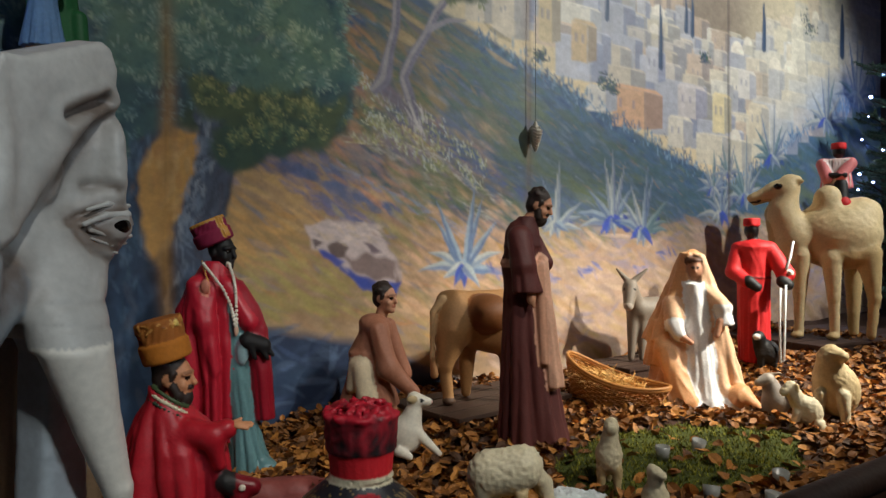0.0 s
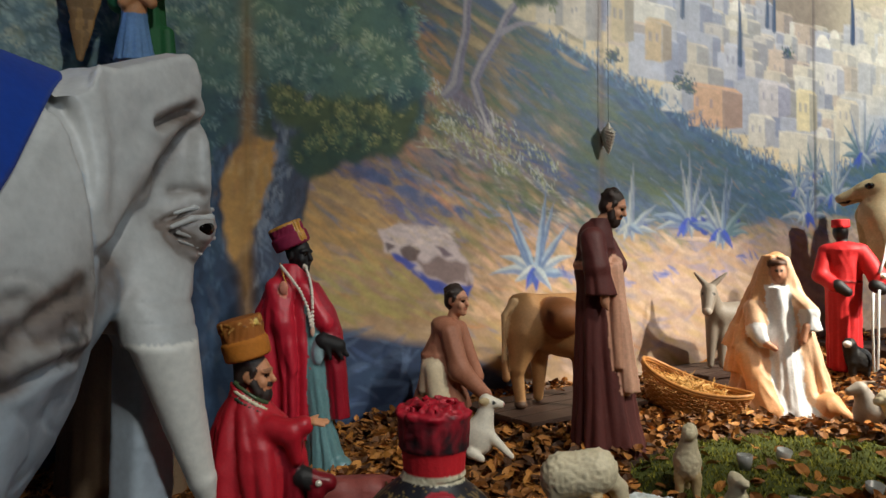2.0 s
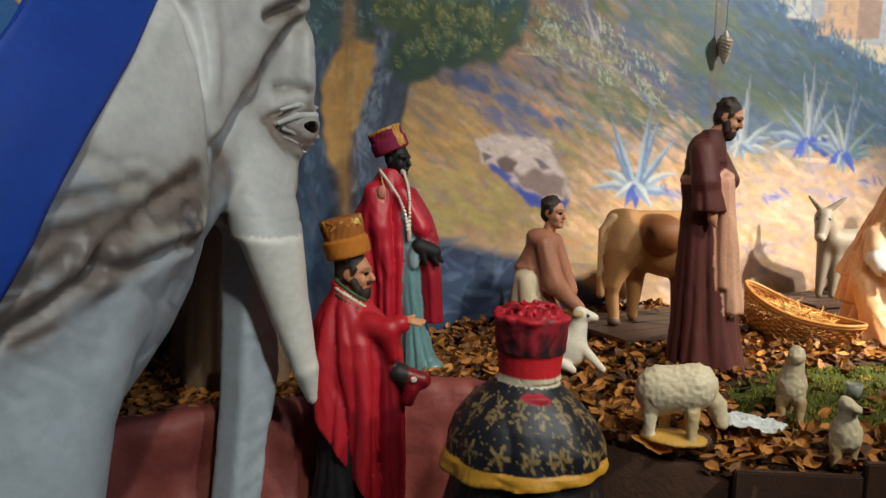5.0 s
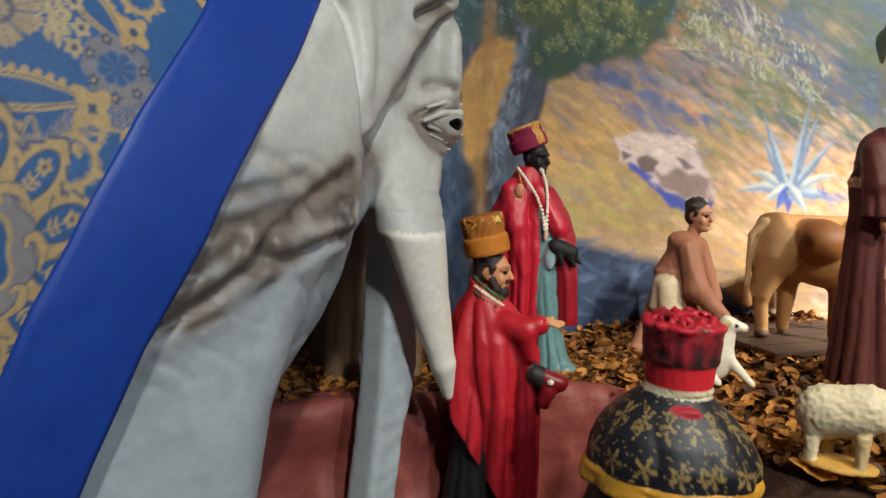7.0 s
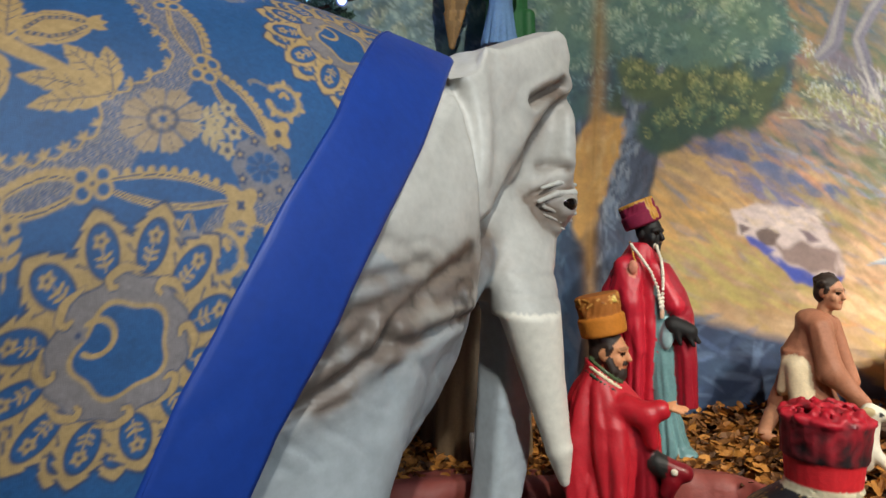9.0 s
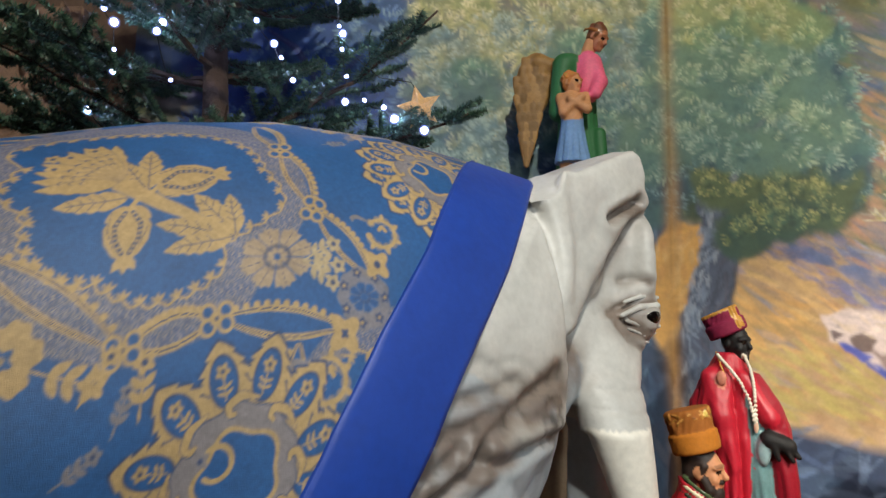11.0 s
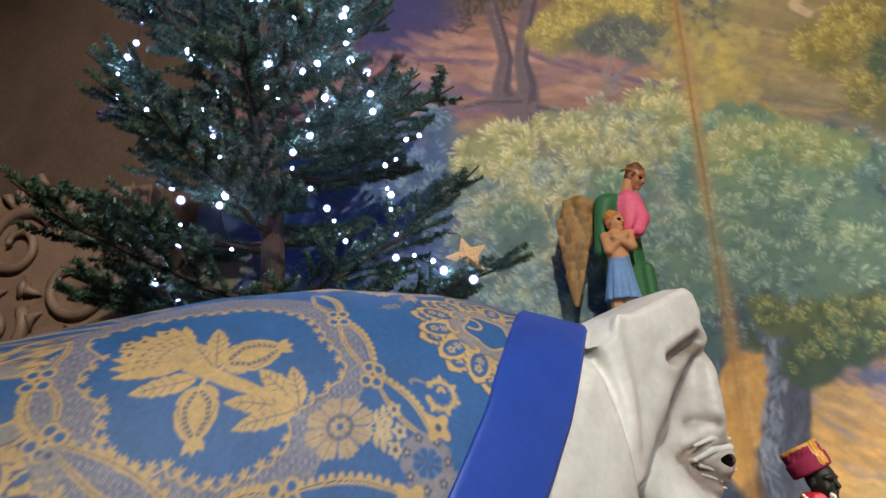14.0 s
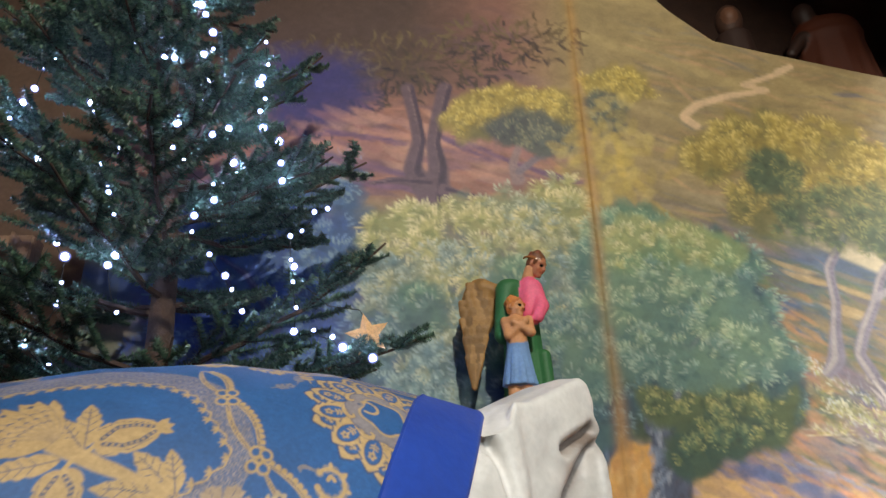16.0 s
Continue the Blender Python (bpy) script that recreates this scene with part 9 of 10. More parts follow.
def moss_at(x, y):
    """1 inside the moss patch, falling to 0 at its ragged rim."""
    u, v = (x - 2.42) / 0.62, (y - 1.80) / 0.40
    c, s = math.cos(0.45), math.sin(0.45)
    u, v = u * c + v * s * 0.7, -u * s * 0.8 + v * c
    r = math.hypot(u, v) + 0.16 * noise.noise(Vector((x * 4, y * 4, 0))) + 0.08 * noise.noise(Vector((x * 13, y * 13, 3)))
    return max(0.0, min(1.0, (1.0 - r) * 4))


def moss_patch():
    n = 90
    verts, keep = [], []
    for i in range(n):
        for j in range(n):
            x, y = 1.6 + 1.65 * i / (n - 1), 1.2 + 1.2 * j / (n - 1)
            k = moss_at(x, y)
            z = stage_height(x, y) - 0.02 + k * (0.035 + 0.018 * noise.noise(Vector((x * 9, y * 9, 1))) + 0.008 * noise.noise(Vector((x * 40, y * 40, 1))))
            verts.append((x, y, z))
            keep.append(k)
    faces = [f for f in grid_quads(n, n).tolist() if max(keep[i] for i in f) > 0 and all(verts[i][1] > front(verts[i][0]) for i in f)]
    tagged(mesh_object("moss", verts, [f[::-1] for f in faces], MOSSBED, True), "cushion of green moss laid on the leaves", "moss", kind="stuff")
    rng = np.random.default_rng(12)
    tv, tf = [], []
    for _ in range(15000):
        x, y = rng.uniform(1.6, 3.25), rng.uniform(1.2, 2.4)
        k = moss_at(x, y)
        if k < 0.15 or y < front(x) or rng.uniform() > k + 0.2:
            continue
        z = stage_height(x, y) - 0.02 + k * (0.033 + 0.018 * noise.noise(Vector((x * 9, y * 9, 1))))
        a, l = rng.uniform(0, math.tau), rng.uniform(0.008, 0.024)
        dx, dy = math.cos(a), math.sin(a)
        b = len(tv)
        tv += [(x - dy * 0.0035, y + dx * 0.0035, z), (x + dy * 0.0035, y - dx * 0.0035, z), (x + dx * l * 0.7, y + dy * l * 0.7, z + l)]
        tf.append((b, b + 1, b + 2))
    tagged(mesh_object("moss_tufts", tv, tf, MOSS), "fine yellow-green moss tufts", "moss", kind="stuff")


def red_rocks():
    """Crumpled paper, painted brick red, hung over the stage's front like rock."""
    xs, n = np.linspace(-1.2, 1.12, 86), 26
    verts = []
    for i, x in enumerate(xs):
        f = front(x)
        for j in range(n):
            t = j / (n - 1)
            z = stage_height(x, f) + 0.035 - 0.02 * (t < 0.12) - max(0.0, t - 0.2) * 0.95
            y = f + 0.16 - 0.20 * min(1, t / 0.22) - 0.08 * t
            p = Vector((x * 4.5, t * 3.5, 7))
            c = noise.noise(p) * 0.06 + abs(noise.noise(p * 2.3)) * 0.05 + 0.012 * noise.noise(p * 7)
            verts.append((x, y - c, z + 0.4 * c * (1 - t)))
    ob = quad_mesh("paper_rock", verts, grid_quads(len(xs), n)[:, ::-1], REDROCK)
    mod = ob.modifiers.new("thickness", "SOLIDIFY")
    mod.thickness = 0.006
    tagged(ob, "crumpled brick-red painted paper rock along the stage front", "rock")


def platforms():
    for name, x0, x1, y0, y1, z0, z1, rz, label in (("ox_platform", 1.78, 2.62, 2.62, 3.15, -0.05, 0.07, 8, "low dark wooden platform under the ox"), ("donkey_platform", 3.3, 3.95, 2.85, 3.25, -0.05, 0.115, 0, "low wooden platform under the donkey"), ("camel_platform", 4.75, 6.2, 2.35, 3.2, 0.0, 0.195, -6, "dark wooden platform under the camel")):
        thing = new(name)
        cx, cy = (x0 + x1) / 2, (y0 + y1) / 2
        thing.matrix_world = pose(cx, cy, 0, 0, 0, rz)
        tagged(thing, label, "platform")
        rows = 4
        d = (y1 - y0) / rows
        for k in range(rows):
            part("plank", box_bm(x0 - cx, x1 - cx, y0 - cy + d * k + 0.003, y0 - cy + d * (k + 1) - 0.003, z1 - 0.022 - 0.001 * (k % 2), z1, 0.003), PLANK, thing)
        part("base", box_bm(x0 - cx + 0.02, x1 - cx - 0.02, y0 - cy + 0.015, y1 - cy - 0.015, z0, z1 - 0.024), PLANK, thing)


def stage_rail():
    """The low wooden strip along the front edge of the bed."""
    thing = new("edge_board")
    tagged(thing, "dark worn wooden edging strip along the stage front", "edging")
    pts = [(x, front(x) - 0.012) for x in (1.38, 1.7, 2.05, 2.5, 3.0, 3.6, 4.4)]
    for (xa, ya), (xb, yb) in zip(pts, pts[1:]):
        l, a = math.hypot(xb - xa, yb - ya), math.atan2(yb - ya, xb - xa)
        ob = part("board", box_bm(0.002, l - 0.002, -0.012, 0.012, -0.10, 0.035, 0.004), PLANK, thing)
        ob.matrix_local = pose(xa, ya, stage_height(xa, ya), 0, 0, math.degrees(a))


def handrail():
    """The visitors' brown rail close to the bed's east end."""
    thing = new("handrail")
    tagged(thing, "polished brown wooden handrail before the crib", "rail")
    part("bar", tube_bm([(1.2, 0.69, 0.368), (1.24, 0.69, 0.37), (2.6, 0.71, 0.37), (4.6, 0.74, 0.37)], [0.026, 0.032, 0.032, 0.032], 12), PLANK, thing, smooth=True)
    for x in (2.0, 3.2, 4.4):
        part("post", tube_bm([(x, 0.70, -0.8), (x, 0.70, 0.36)], 0.025, 10), PLANK, thing, smooth=True)


moss_patch()
leaf_litter(13500, 4)
red_rocks()
platforms()
stage_rail()
handrail()


# ---- basket, straw, candle cups and other small things ----
def basket():
    thing = new("wicker_basket")
    thing.matrix_world = pose(2.82, 2.58, 0.02, 0, 0, facing(2.82, 2.58) - 18) @ pose(0, 0, 0, 0, 14, 0)
    tagged(thing, "long oval honey-coloured wicker basket filled with straw", "basket")

    def rim(a, t):
        """A point of the basket wall: t from 0 at the foot to 1 at the lip."""
        flare = 0.74 + 0.26 * t ** 0.8
        lip = 0.05 * math.cos(a) ** 2
        return Vector((0.285 * flare * math.cos(a), 0.145 * flare * math.sin(a), t * (0.13 + lip)))
    n = 64
    for k in range(n):
        a = math.tau * k / n
        part("stake", tube_bm([rim(a, t) for t in (0, 0.35, 0.7, 1.0)], 0.0042, 5), WICKER, thing)
    for r in range(11):
        t = 0.04 + 0.088 * r
        pts = [rim(math.tau * i / 96, t) + Vector((math.cos(math.tau * i / 96), math.sin(math.tau * i / 96), 0)) * 0.0045 * (1 if (i // 2 + r) % 2 else -1) for i in range(97)]
        part("weaver", tube_bm(pts, 0.0052, 5, closed=False), WICKER, thing)
    for dz in (0.0, 0.012):
        part("rim", tube_bm([rim(math.tau * i / 60, 1.0) + Vector((0, 0, dz)) for i in range(61)], 0.0095, 7, closed=False), WICKER, thing, smooth=True)
    bm = bmesh.new()
    ring = [bm.verts.new(rim(math.tau * i / 40, 0.02)) for i in range(40)]
    bm.faces.new(ring)
    part("bottom", bm, WICKER, thing)
    # the straw bed lies in it
    rng = np.random.default_rng(8)
    verts, faces = [], []
    m = thing.matrix_world
    for _ in range(1500):
        a, r = rng.uniform(0, math.tau), math.sqrt(rng.uniform(0, 1)) * 0.86
        p = Vector((0.27 * r * math.cos(a), 0.135 * r * math.sin(a), 0.085 + 0.05 * (1 - r) + rng.uniform(-0.015, 0.025)))
        d = Vector((rng.normal(), rng.normal() * 0.8, rng.normal() * 0.22)).normalized() * rng.uniform(0.03, 0.08)
        s = d.cross(Vector((0, 0, 1))).normalized() * 0.0018
        b = len(verts)
        verts += [m @ (p - d - s), m @ (p - d + s), m @ (p + d + s), m @ (p + d - s), m @ (p + Vector((0, 0, 0.0025)) - d), m @ (p + Vector((0, 0, 0.0025)) + d)]
        faces += [(b, b + 3, b + 5, b + 4), (b + 1, b + 4, b + 5, b + 2), (b, b + 1, b + 2, b + 3)]
    tagged(mesh_object("straw", verts, faces, STRAW), "loose golden straw lying in the basket", "straw", kind="stuff")


def candle_cup():
    thing = new("candle_cup")
    tagged(thing, "small clear glass tea-light cup on the moss", "candle cup", "tea-light cups")
    bm = bmesh.new()
    prof = [(0.022, 0.0), (0.030, 0.055), (0.0275, 0.055), (0.020, 0.006)]
    rings = [[bm.verts.new((r * math.cos(k * math.tau / 20), r * math.sin(k * math.tau / 20), z)) for k in range(20)] for r, z in prof]
    for r0, r1 in zip(rings, rings[1:]):
        for k in range(20):
            bm.faces.new((r0[k], r0[(k + 1) % 20], r1[(k + 1) % 20], r1[k]))
    bm.faces.new(rings[0][::-1])
    bm.faces.new(rings[-1])
    part("glass", bm, GLASS, thing, smooth=True)
    bm = bmesh.new()
    bmesh.ops.create_cone(bm, cap_ends=True, segments=16, radius1=0.018, radius2=0.019, depth=0.014, matrix=Matrix.Translation((0, 0, 0.016)))
    part("candle", bm, WAX, thing, "white wax tea light")
    part("wick", tube_bm([(0, 0, 0.02), (0.001, 0, 0.03)], 0.0012, 5), CABLE, thing)
    return thing


WAX = material("white_wax", rgb(226, 220, 208), 0.5, var=0.05, bump=0.05)
PAPER = material("crumpled_white_paper", rgb(220, 224, 224), 0.6, var=0.06, scale=20, bump=0.2, bump_scale=60)
METAL = material("silvered_metal", rgb(206, 196, 178), 0.38, 0.55, var=0.2, scale=30, bump=0.1)
GLITTER = material("gold_glitter", rgb(226, 180, 122), 0.4, var=0.4, scale=120, bump=0.7, bump_scale=260)


def small_things():
    cup = candle_cup()
    spots = ((2.47, 1.78, 14), (2.24, 1.77, 0), (2.16, 1.27, 8), (1.86, 1.31, 0), (2.02, 1.40, 20), (2.36, 1.36, -10))
    for k, (x, y, tilt) in enumerate(spots):
        m = pose(x, y, stage_height(x, y) + 0.012 * moss_at(x, y) + 0.004, tilt, 0, 30 * k)
        if k == 0:
            cup.matrix_world = m
        else:
            copy_thing(cup, m)
    # crumpled paper by the sheep
    n, verts = 26, []
    for i in range(n):
        for j in range(n):
            u, v = i / (n - 1) - 0.5, j / (n - 1) - 0.5
            p = Vector((u * 5, v * 5, 2))
            verts.append((0.17 * u + 0.012 * noise.noise(p * 1.7), 0.11 * v + 0.02 * u, 0.020 + 0.02 * noise.noise(p) + 0.012 * abs(noise.noise(p * 2.4)) + 0.02 * (0.25 - v * v)))
    ob = quad_mesh("crumpled_paper", verts, grid_quads(n, n), PAPER, smooth=False)
    ob.matrix_world = pose(1.62, 1.62, 0.02, 0, 0, facing(1.62, 1.62) - 20)
    tagged(ob, "crumpled sheet of white paper lying on the leaves", "paper")
    mod = ob.modifiers.new("thickness", "SOLIDIFY")
    mod.thickness = 0.0015
    # rope in the servant's hand
    rope = new("rope_lead")
    tagged(rope, "white rope lead hanging from the servant's hand", "rope")
    ax = pose(4.29, 2.65, 0.1, 0, 0, facing(4.29, 2.65))
    part("strand", tube_bm([ax @ Vector(p) for p in ((0.155, -0.145, 0.50), (0.15, -0.15, 0.3), (0.155, -0.14, 0.02), (0.175, -0.14, 0.04), (0.18, -0.15, 0.3), (0.185, -0.145, 0.52))], 0.008, 8), PAPER, rope, smooth=True)
    part("halter", tube_bm([ax @ Vector(p) for p in ((0.19, -0.11, 0.62), (0.215, -0.06, 0.70), (0.235, 0.0, 0.80))], 0.008, 8), PAPER, rope, smooth=True)
    # lantern on its wire
    lamp = new("hanging_lantern")
    lamp.matrix_world = pose(2.935, 3.300, 1.565) @ Matrix.Scale(0.85, 4)
    tagged(lamp, "small silvered metal lantern hanging on a wire before the wall", "lantern")
    bm = tube_bm([(0, 0, -0.115), (0, 0, -0.08), (0, 0, -0.03), (0, 0, 0.02), (0, 0, 0.045), (0, 0, 0.07), (0, 0, 0.115)], [0.005, 0.016, 0.034, 0.046, 0.047, 0.026, 0.006], 8)
    part("body", bm, METAL, lamp)
    for k in range(8):
        z = -0.09 + 0.022 * k
        r = float(np.interp(z, [-0.115, -0.08, -0.03, 0.02, 0.045, 0.07], [0.006, 0.019, 0.037, 0.049, 0.050, 0.03]))
        part("hoop", tube_bm([(r * math.cos(a), r * math.sin(a), z + 0.012 * math.cos(2 * a)) for a in np.linspace(0, math.tau, 19)], 0.0045, 5, closed=False), METAL, lamp)
    part("wire", tube_bm([(0, 0, 0.09), (0.002, 0, 1.1), (0, 0, 2.0)], 0.0022, 5), CABLE, lamp)
    # draped stand of the angel
    cloth = rgb(128, 106, 82)
    v, q, c = skin([robe((0, 0, -0.85), (0, 0, 1.20), (0.27, 0.22), (0.17, 0.14), cloth, 9, 0.07, 0.02, 1.0, 0.6), ell((0, 0, 1.2), (0.18, 0.15, 0.03), cloth, 0.02), cap((0.0, -0.24, 0.02), (0.04, -0.26, -0.20), 0.018, 0.03, rgb(206, 206, 206), 0.01, lift=0.01)], 0.016)
    ob = quad_mesh("draped_pedestal", v, q, STATUE, c)
    ob.matrix_world = pose(0.16, 3.0, 0.0, 0, 0, -9)
    tagged(ob, "tall pedestal draped in dull brown cloth behind the elephant", "pedestal")
    # straw star on the fir
    bm = bmesh.new()
    pts = []
    for k in range(10):
        r = 0.094 if k % 2 == 0 else 0.043
        a = math.pi / 2 + k * math.pi / 5
        pts.append((r * math.cos(a), r * math.sin(a)))
    fr, bk = bm.verts.new((0, -0.022, 0)), bm.verts.new((0, 0.022, 0))
    ring = [bm.verts.new((x, 0, z)) for x, z in pts]
    for k in range(10):
        bm.faces.new((fr, ring[k], ring[(k + 1) % 10]))
        bm.faces.new((bk, ring[(k + 1) % 10], ring[k]))
    bmesh.ops.subdivide_edges(bm, edges=bm.edges[:], cuts=2, use_grid_fill=True)
    star = new("star_ornament")
    star.matrix_world = pose(-0.445, 2.66, 1.750, 0, -14, 0)
    tagged(star, "gold glitter star ornament hanging beside the fir", "ornament")
    part("star", bm, GLITTER, star)
    part("loop", tube_bm([(0, 0, 0.08), (-0.01, 0, 0.11), (-0.13, 0.0, 0.16), (-0.2, 0, 0.26)], 0.002, 5), CABLE, star)


def back_wall_things():
    # carved dark woodwork beside the fir
    thing = new("carved_panel")
    thing.matrix_world = pose(-2.72, 3.30, 1.42)
    tagged(thing, "dark brown carved wooden panel with scrolling leaves", "carving")
    part("board", box_bm(-0.75, 0.45, 0.0, 0.12, -2.0, 1.1, 0.01), DARKWOOD, thing)

    def scroll(cx, cz, r, turns, hand, thick):
        pts = []
        for i in range(40):
            t = i / 39
            a = hand * turns * math.tau * t + 0.6
            q = r * (1 - 0.82 * t)
            pts.append((cx + q * math.cos(a), -0.02 - 0.02 * t, cz + q * math.sin(a)))
        part("scroll", tube_bm(pts, [thick * (1 - 0.5 * i / 39) for i in range(40)], 8), DARKWOOD, thing, smooth=True)
    rng = np.random.default_rng(2)
    for cx, cz, r, hand in ((-0.3, 0.78, 0.22, 1), (0.08, 0.52, 0.2, -1), (-0.38, 0.3, 0.2, -1), (0.1, 0.1, 0.18, 1), (0.3, 0.85, 0.14, 1), (-0.1, 1.02, 0.12, -1), (-0.6, 0.6, 0.16, 1), (-0.3, -0.1, 0.2, 1)):
        scroll(cx, cz, r, 1.4, hand, 0.035)
        for k in range(4):
            a = rng.uniform(0, math.tau)
            x, z = cx + r * 1.1 * math.cos(a), cz + r * 1.1 * math.sin(a)
            part("leaf", tube_bm([(x, -0.01, z), (x + 0.06 * math.cos(a), -0.035, z + 0.06 * math.sin(a)), (x + 0.12 * math.cos(a + 0.5), -0.015, z + 0.12 * math.sin(a + 0.5))], [0.012, 0.03, 0.006], 7), DARKWOOD, thing, smooth=True)
    # two shrouded old statues on a ledge above the backdrop
    ledge = part("wall_ledge", box_bm(0.4, 6.0, 3.6, 4.36, 3.2, 3.3, 0.01), PLASTER)
    tagged(ledge, "plaster ledge above the painted backdrop", "ledge", kind="structure")
    # added dark sheet that stands in for the deep, unlit space behind
    shade_sheet = part("wall_shade_sheet", box_bm(0.4, 6.0, 4.38, 4.58, 3.2, 5.98, 0.01), PLANK)
    tagged(shade_sheet, "added dark sheet for the deep unlit space above the ledge", "wall", kind="structure")
    dark, face, rust = rgb(50, 30, 22), rgb(110, 74, 54), rgb(84, 38, 18)
    statue("old_statue", [robe((0, 0, 0), (0, 0, 1.0), (0.20, 0.16), (0.12, 0.11), dark, 8, 0.06), ell((0, 0, 1.14), (0.095, 0.095, 0.14), rgb(74, 50, 38), 0.03), ell((0.0, -0.07, 1.14), (0.05, 0.045, 0.07), face, 0.01, lift=0.01)], 0.014, (2.02, 3.85, 3.3), -20, "dim veiled wooden statue on the ledge", "statue", "ledge statues")
    statue("old_statue", [robe((0, 0, 0), (0, 0, 1.0), (0.30, 0.2), (0.22, 0.16), rust, 10, 0.08), ell((0, 0, 1.05), (0.23, 0.16, 0.16), rust, 0.06), ell((-0.12, -0.06, 1.22), (0.08, 0.08, 0.11), dark, 0.02), cap((-0.18, -0.1, 1.0), (-0.28, -0.14, 0.86), 0.05, 0.04, dark, 0.03)], 0.016, (2.74, 3.9, 3.3), -20, "dim wooden statue in a rust-brown cloak on the ledge", "statue", "ledge statues")


basket()
small_things()
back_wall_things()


# ---- the lit fir trees ----
def fir_reach(z):
    return max(0.10, 1.02 - 0.30 * (z - 1.9)) if z > 0.6 else 1.2


def fir_tree(name, at, stem, seed, tiers, heroes, open_side, label, fine=1.0):
    """A fir: its stem through the points given, tiers of branches, chosen long boughs (height, bearing, length, rise), and a thin sector (bearings, heights)."""
    rng = np.random.default_rng(seed)
    thing = new(name)
    thing.matrix_world = pose(*at)
    tagged(thing, label, "tree", "fir trees")
    part("trunk", tube_bm(stem, [0.07 * (1 - 0.85 * i / (len(stem) - 1)) for i in range(len(stem))], 10), BARK, thing, smooth=True)
    sx, sz = [p[0] for p in stem], [p[2] for p in stem]
    wood = bmesh.new()
    nv, nf = [], []

    def shoot(p0, d, length, curl):
        """One needled shoot from p0 along d, a bottle brush with its needles swept forward and parted above."""
        steps = max(3, int(length / 0.06))
        pts, q, v = [p0.copy()], p0.copy(), d.normalized()
        for _ in range(steps):
            v = (v + Vector((rng.normal(0, 0.02), rng.normal(0, 0.02), curl))).normalized()
            q = q + v * (length / steps)
            pts.append(q.copy())
        tube_bm(pts, [0.0034 * (1 - 0.6 * i / steps) for i in range(steps + 1)], 3, wood, closed=False)
        side = v.cross(Vector((0, 0, 1)))
        side = side.normalized() if side.length > 0.01 else Vector((1, 0, 0))
        up = side.cross(v).normalized()
        count = int(fine * length / 0.0011)
        for k in range(count):
            t = (k + rng.uniform()) / count
            i = min(int(t * steps), steps - 1)
            c = pts[i].lerp(pts[i + 1], t * steps - i)
            a = rng.uniform(-1.4, math.pi + 1.4)
            out = side * math.cos(a) + up * math.sin(a) * 0.85
            tip = c + out * rng.uniform(0.024, 0.034) * (1 - 0.45 * max(0.0, t - 0.7)) + v * rng.uniform(0.002, 0.014)
            w = v.cross(out).normalized() * 0.0022 + v * 0.0034
            b = len(nv)
            nv.extend((c - w, c + w, tip))
            nf.append((b, b + 1, b + 2))
        return pts

    def bough(z, a, L, rise):
        steps = max(5, int(L / 0.115))
        p, main = Vector((float(np.interp(z, sz, sx)), 0, z)), []
        flat = Vector((math.cos(a), math.sin(a), 0))
        for i in range(steps + 1):
            t = i / steps
            main.append(p + flat * (L * t) + Vector((0, 0, rise * (0.35 * t + 0.65 * t ** 2.2))) + Vector((rng.normal(0, 0.007), rng.normal(0, 0.007), rng.normal(0, 0.007))))
        tube_bm(main, [0.013 * (1 - 0.8 * i / steps) + 0.002 for i in range(steps + 1)], 5, wood, closed=False)
        across = Vector((-math.sin(a), math.cos(a), 0))
        for i in range(1, steps):
            t = i / steps
            if t < 0.12:
                continue
            axis = (main[i + 1] - main[i - 1]).normalized()
            for s in (-1, 1):
                if rng.uniform() < 0.12:
                    continue
                d = axis * rng.uniform(0.75, 1.0) + across * s * rng.uniform(0.65, 0.95) + Vector((0, 0, rng.uniform(-0.12, 0.22)))
                ln = (0.42 * (1 - t) + 0.12) * min(1.0, L + 0.15) * rng.uniform(0.75, 1.2)
                sub = shoot(main[i], d, ln, 0.02)
                if ln > 0.17:
                    for q in (1, 2):
                        m = sub[len(sub) * q // 3]
                        for s2 in (-1, 1):
                            if rng.uniform() < 0.62:
                                shoot(m, d.normalized() + d.normalized().cross(Vector((0, 0, 1))) * s2 * 0.75 + Vector((0, 0, rng.uniform(-0.05, 0.15))), ln * 0.42, 0.02)
        shoot(main[steps // 3], main[steps * 2 // 3] - main[steps // 3], L * 0.33, 0.0)
        shoot(main[steps * 2 // 3], main[-1] - main[steps * 2 // 3], L * 0.42, 0.02)
        for s in (-1, 1):
            shoot(main[-2], (main[-1] - main[-2]).normalized() + across * s * 0.7, 0.10, 0.02)

    for z, a, L, rise in heroes:
        bough(z, radians(a), L, rise)
    for w, z0 in enumerate(tiers):
        n = 7 if z0 < 3 else 6
        for k in range(n):
            turn = (360 * (k + 0.5 * (w % 2)) / n + rng.normal(0, 9)) % 360
            z = z0 + rng.normal(0, 0.05)
            if any(min(abs(turn - h[1] % 360), 360 - abs(turn - h[1] % 360)) < 22 and abs(z - h[0]) < 0.25 for h in heroes):
                continue
            L = fir_reach(z) * rng.uniform(0.75, 1.05)
            if open_side and open_side[2] < z < open_side[3] and (turn - open_side[0]) % 360 < (open_side[1] - open_side[0]) % 360:
                L *= 0.32
            rise = L * rng.uniform(0.12, 0.34)
            # boughs stop short of the elephant's back
            for _ in range(14):
                end = Vector(at) + Vector((L * math.cos(radians(turn)), L * math.sin(radians(turn)), z + rise))
                if (end.z < 1.62 and end.y < 2.45) or end.y > 3.27:
                    L *= 0.86
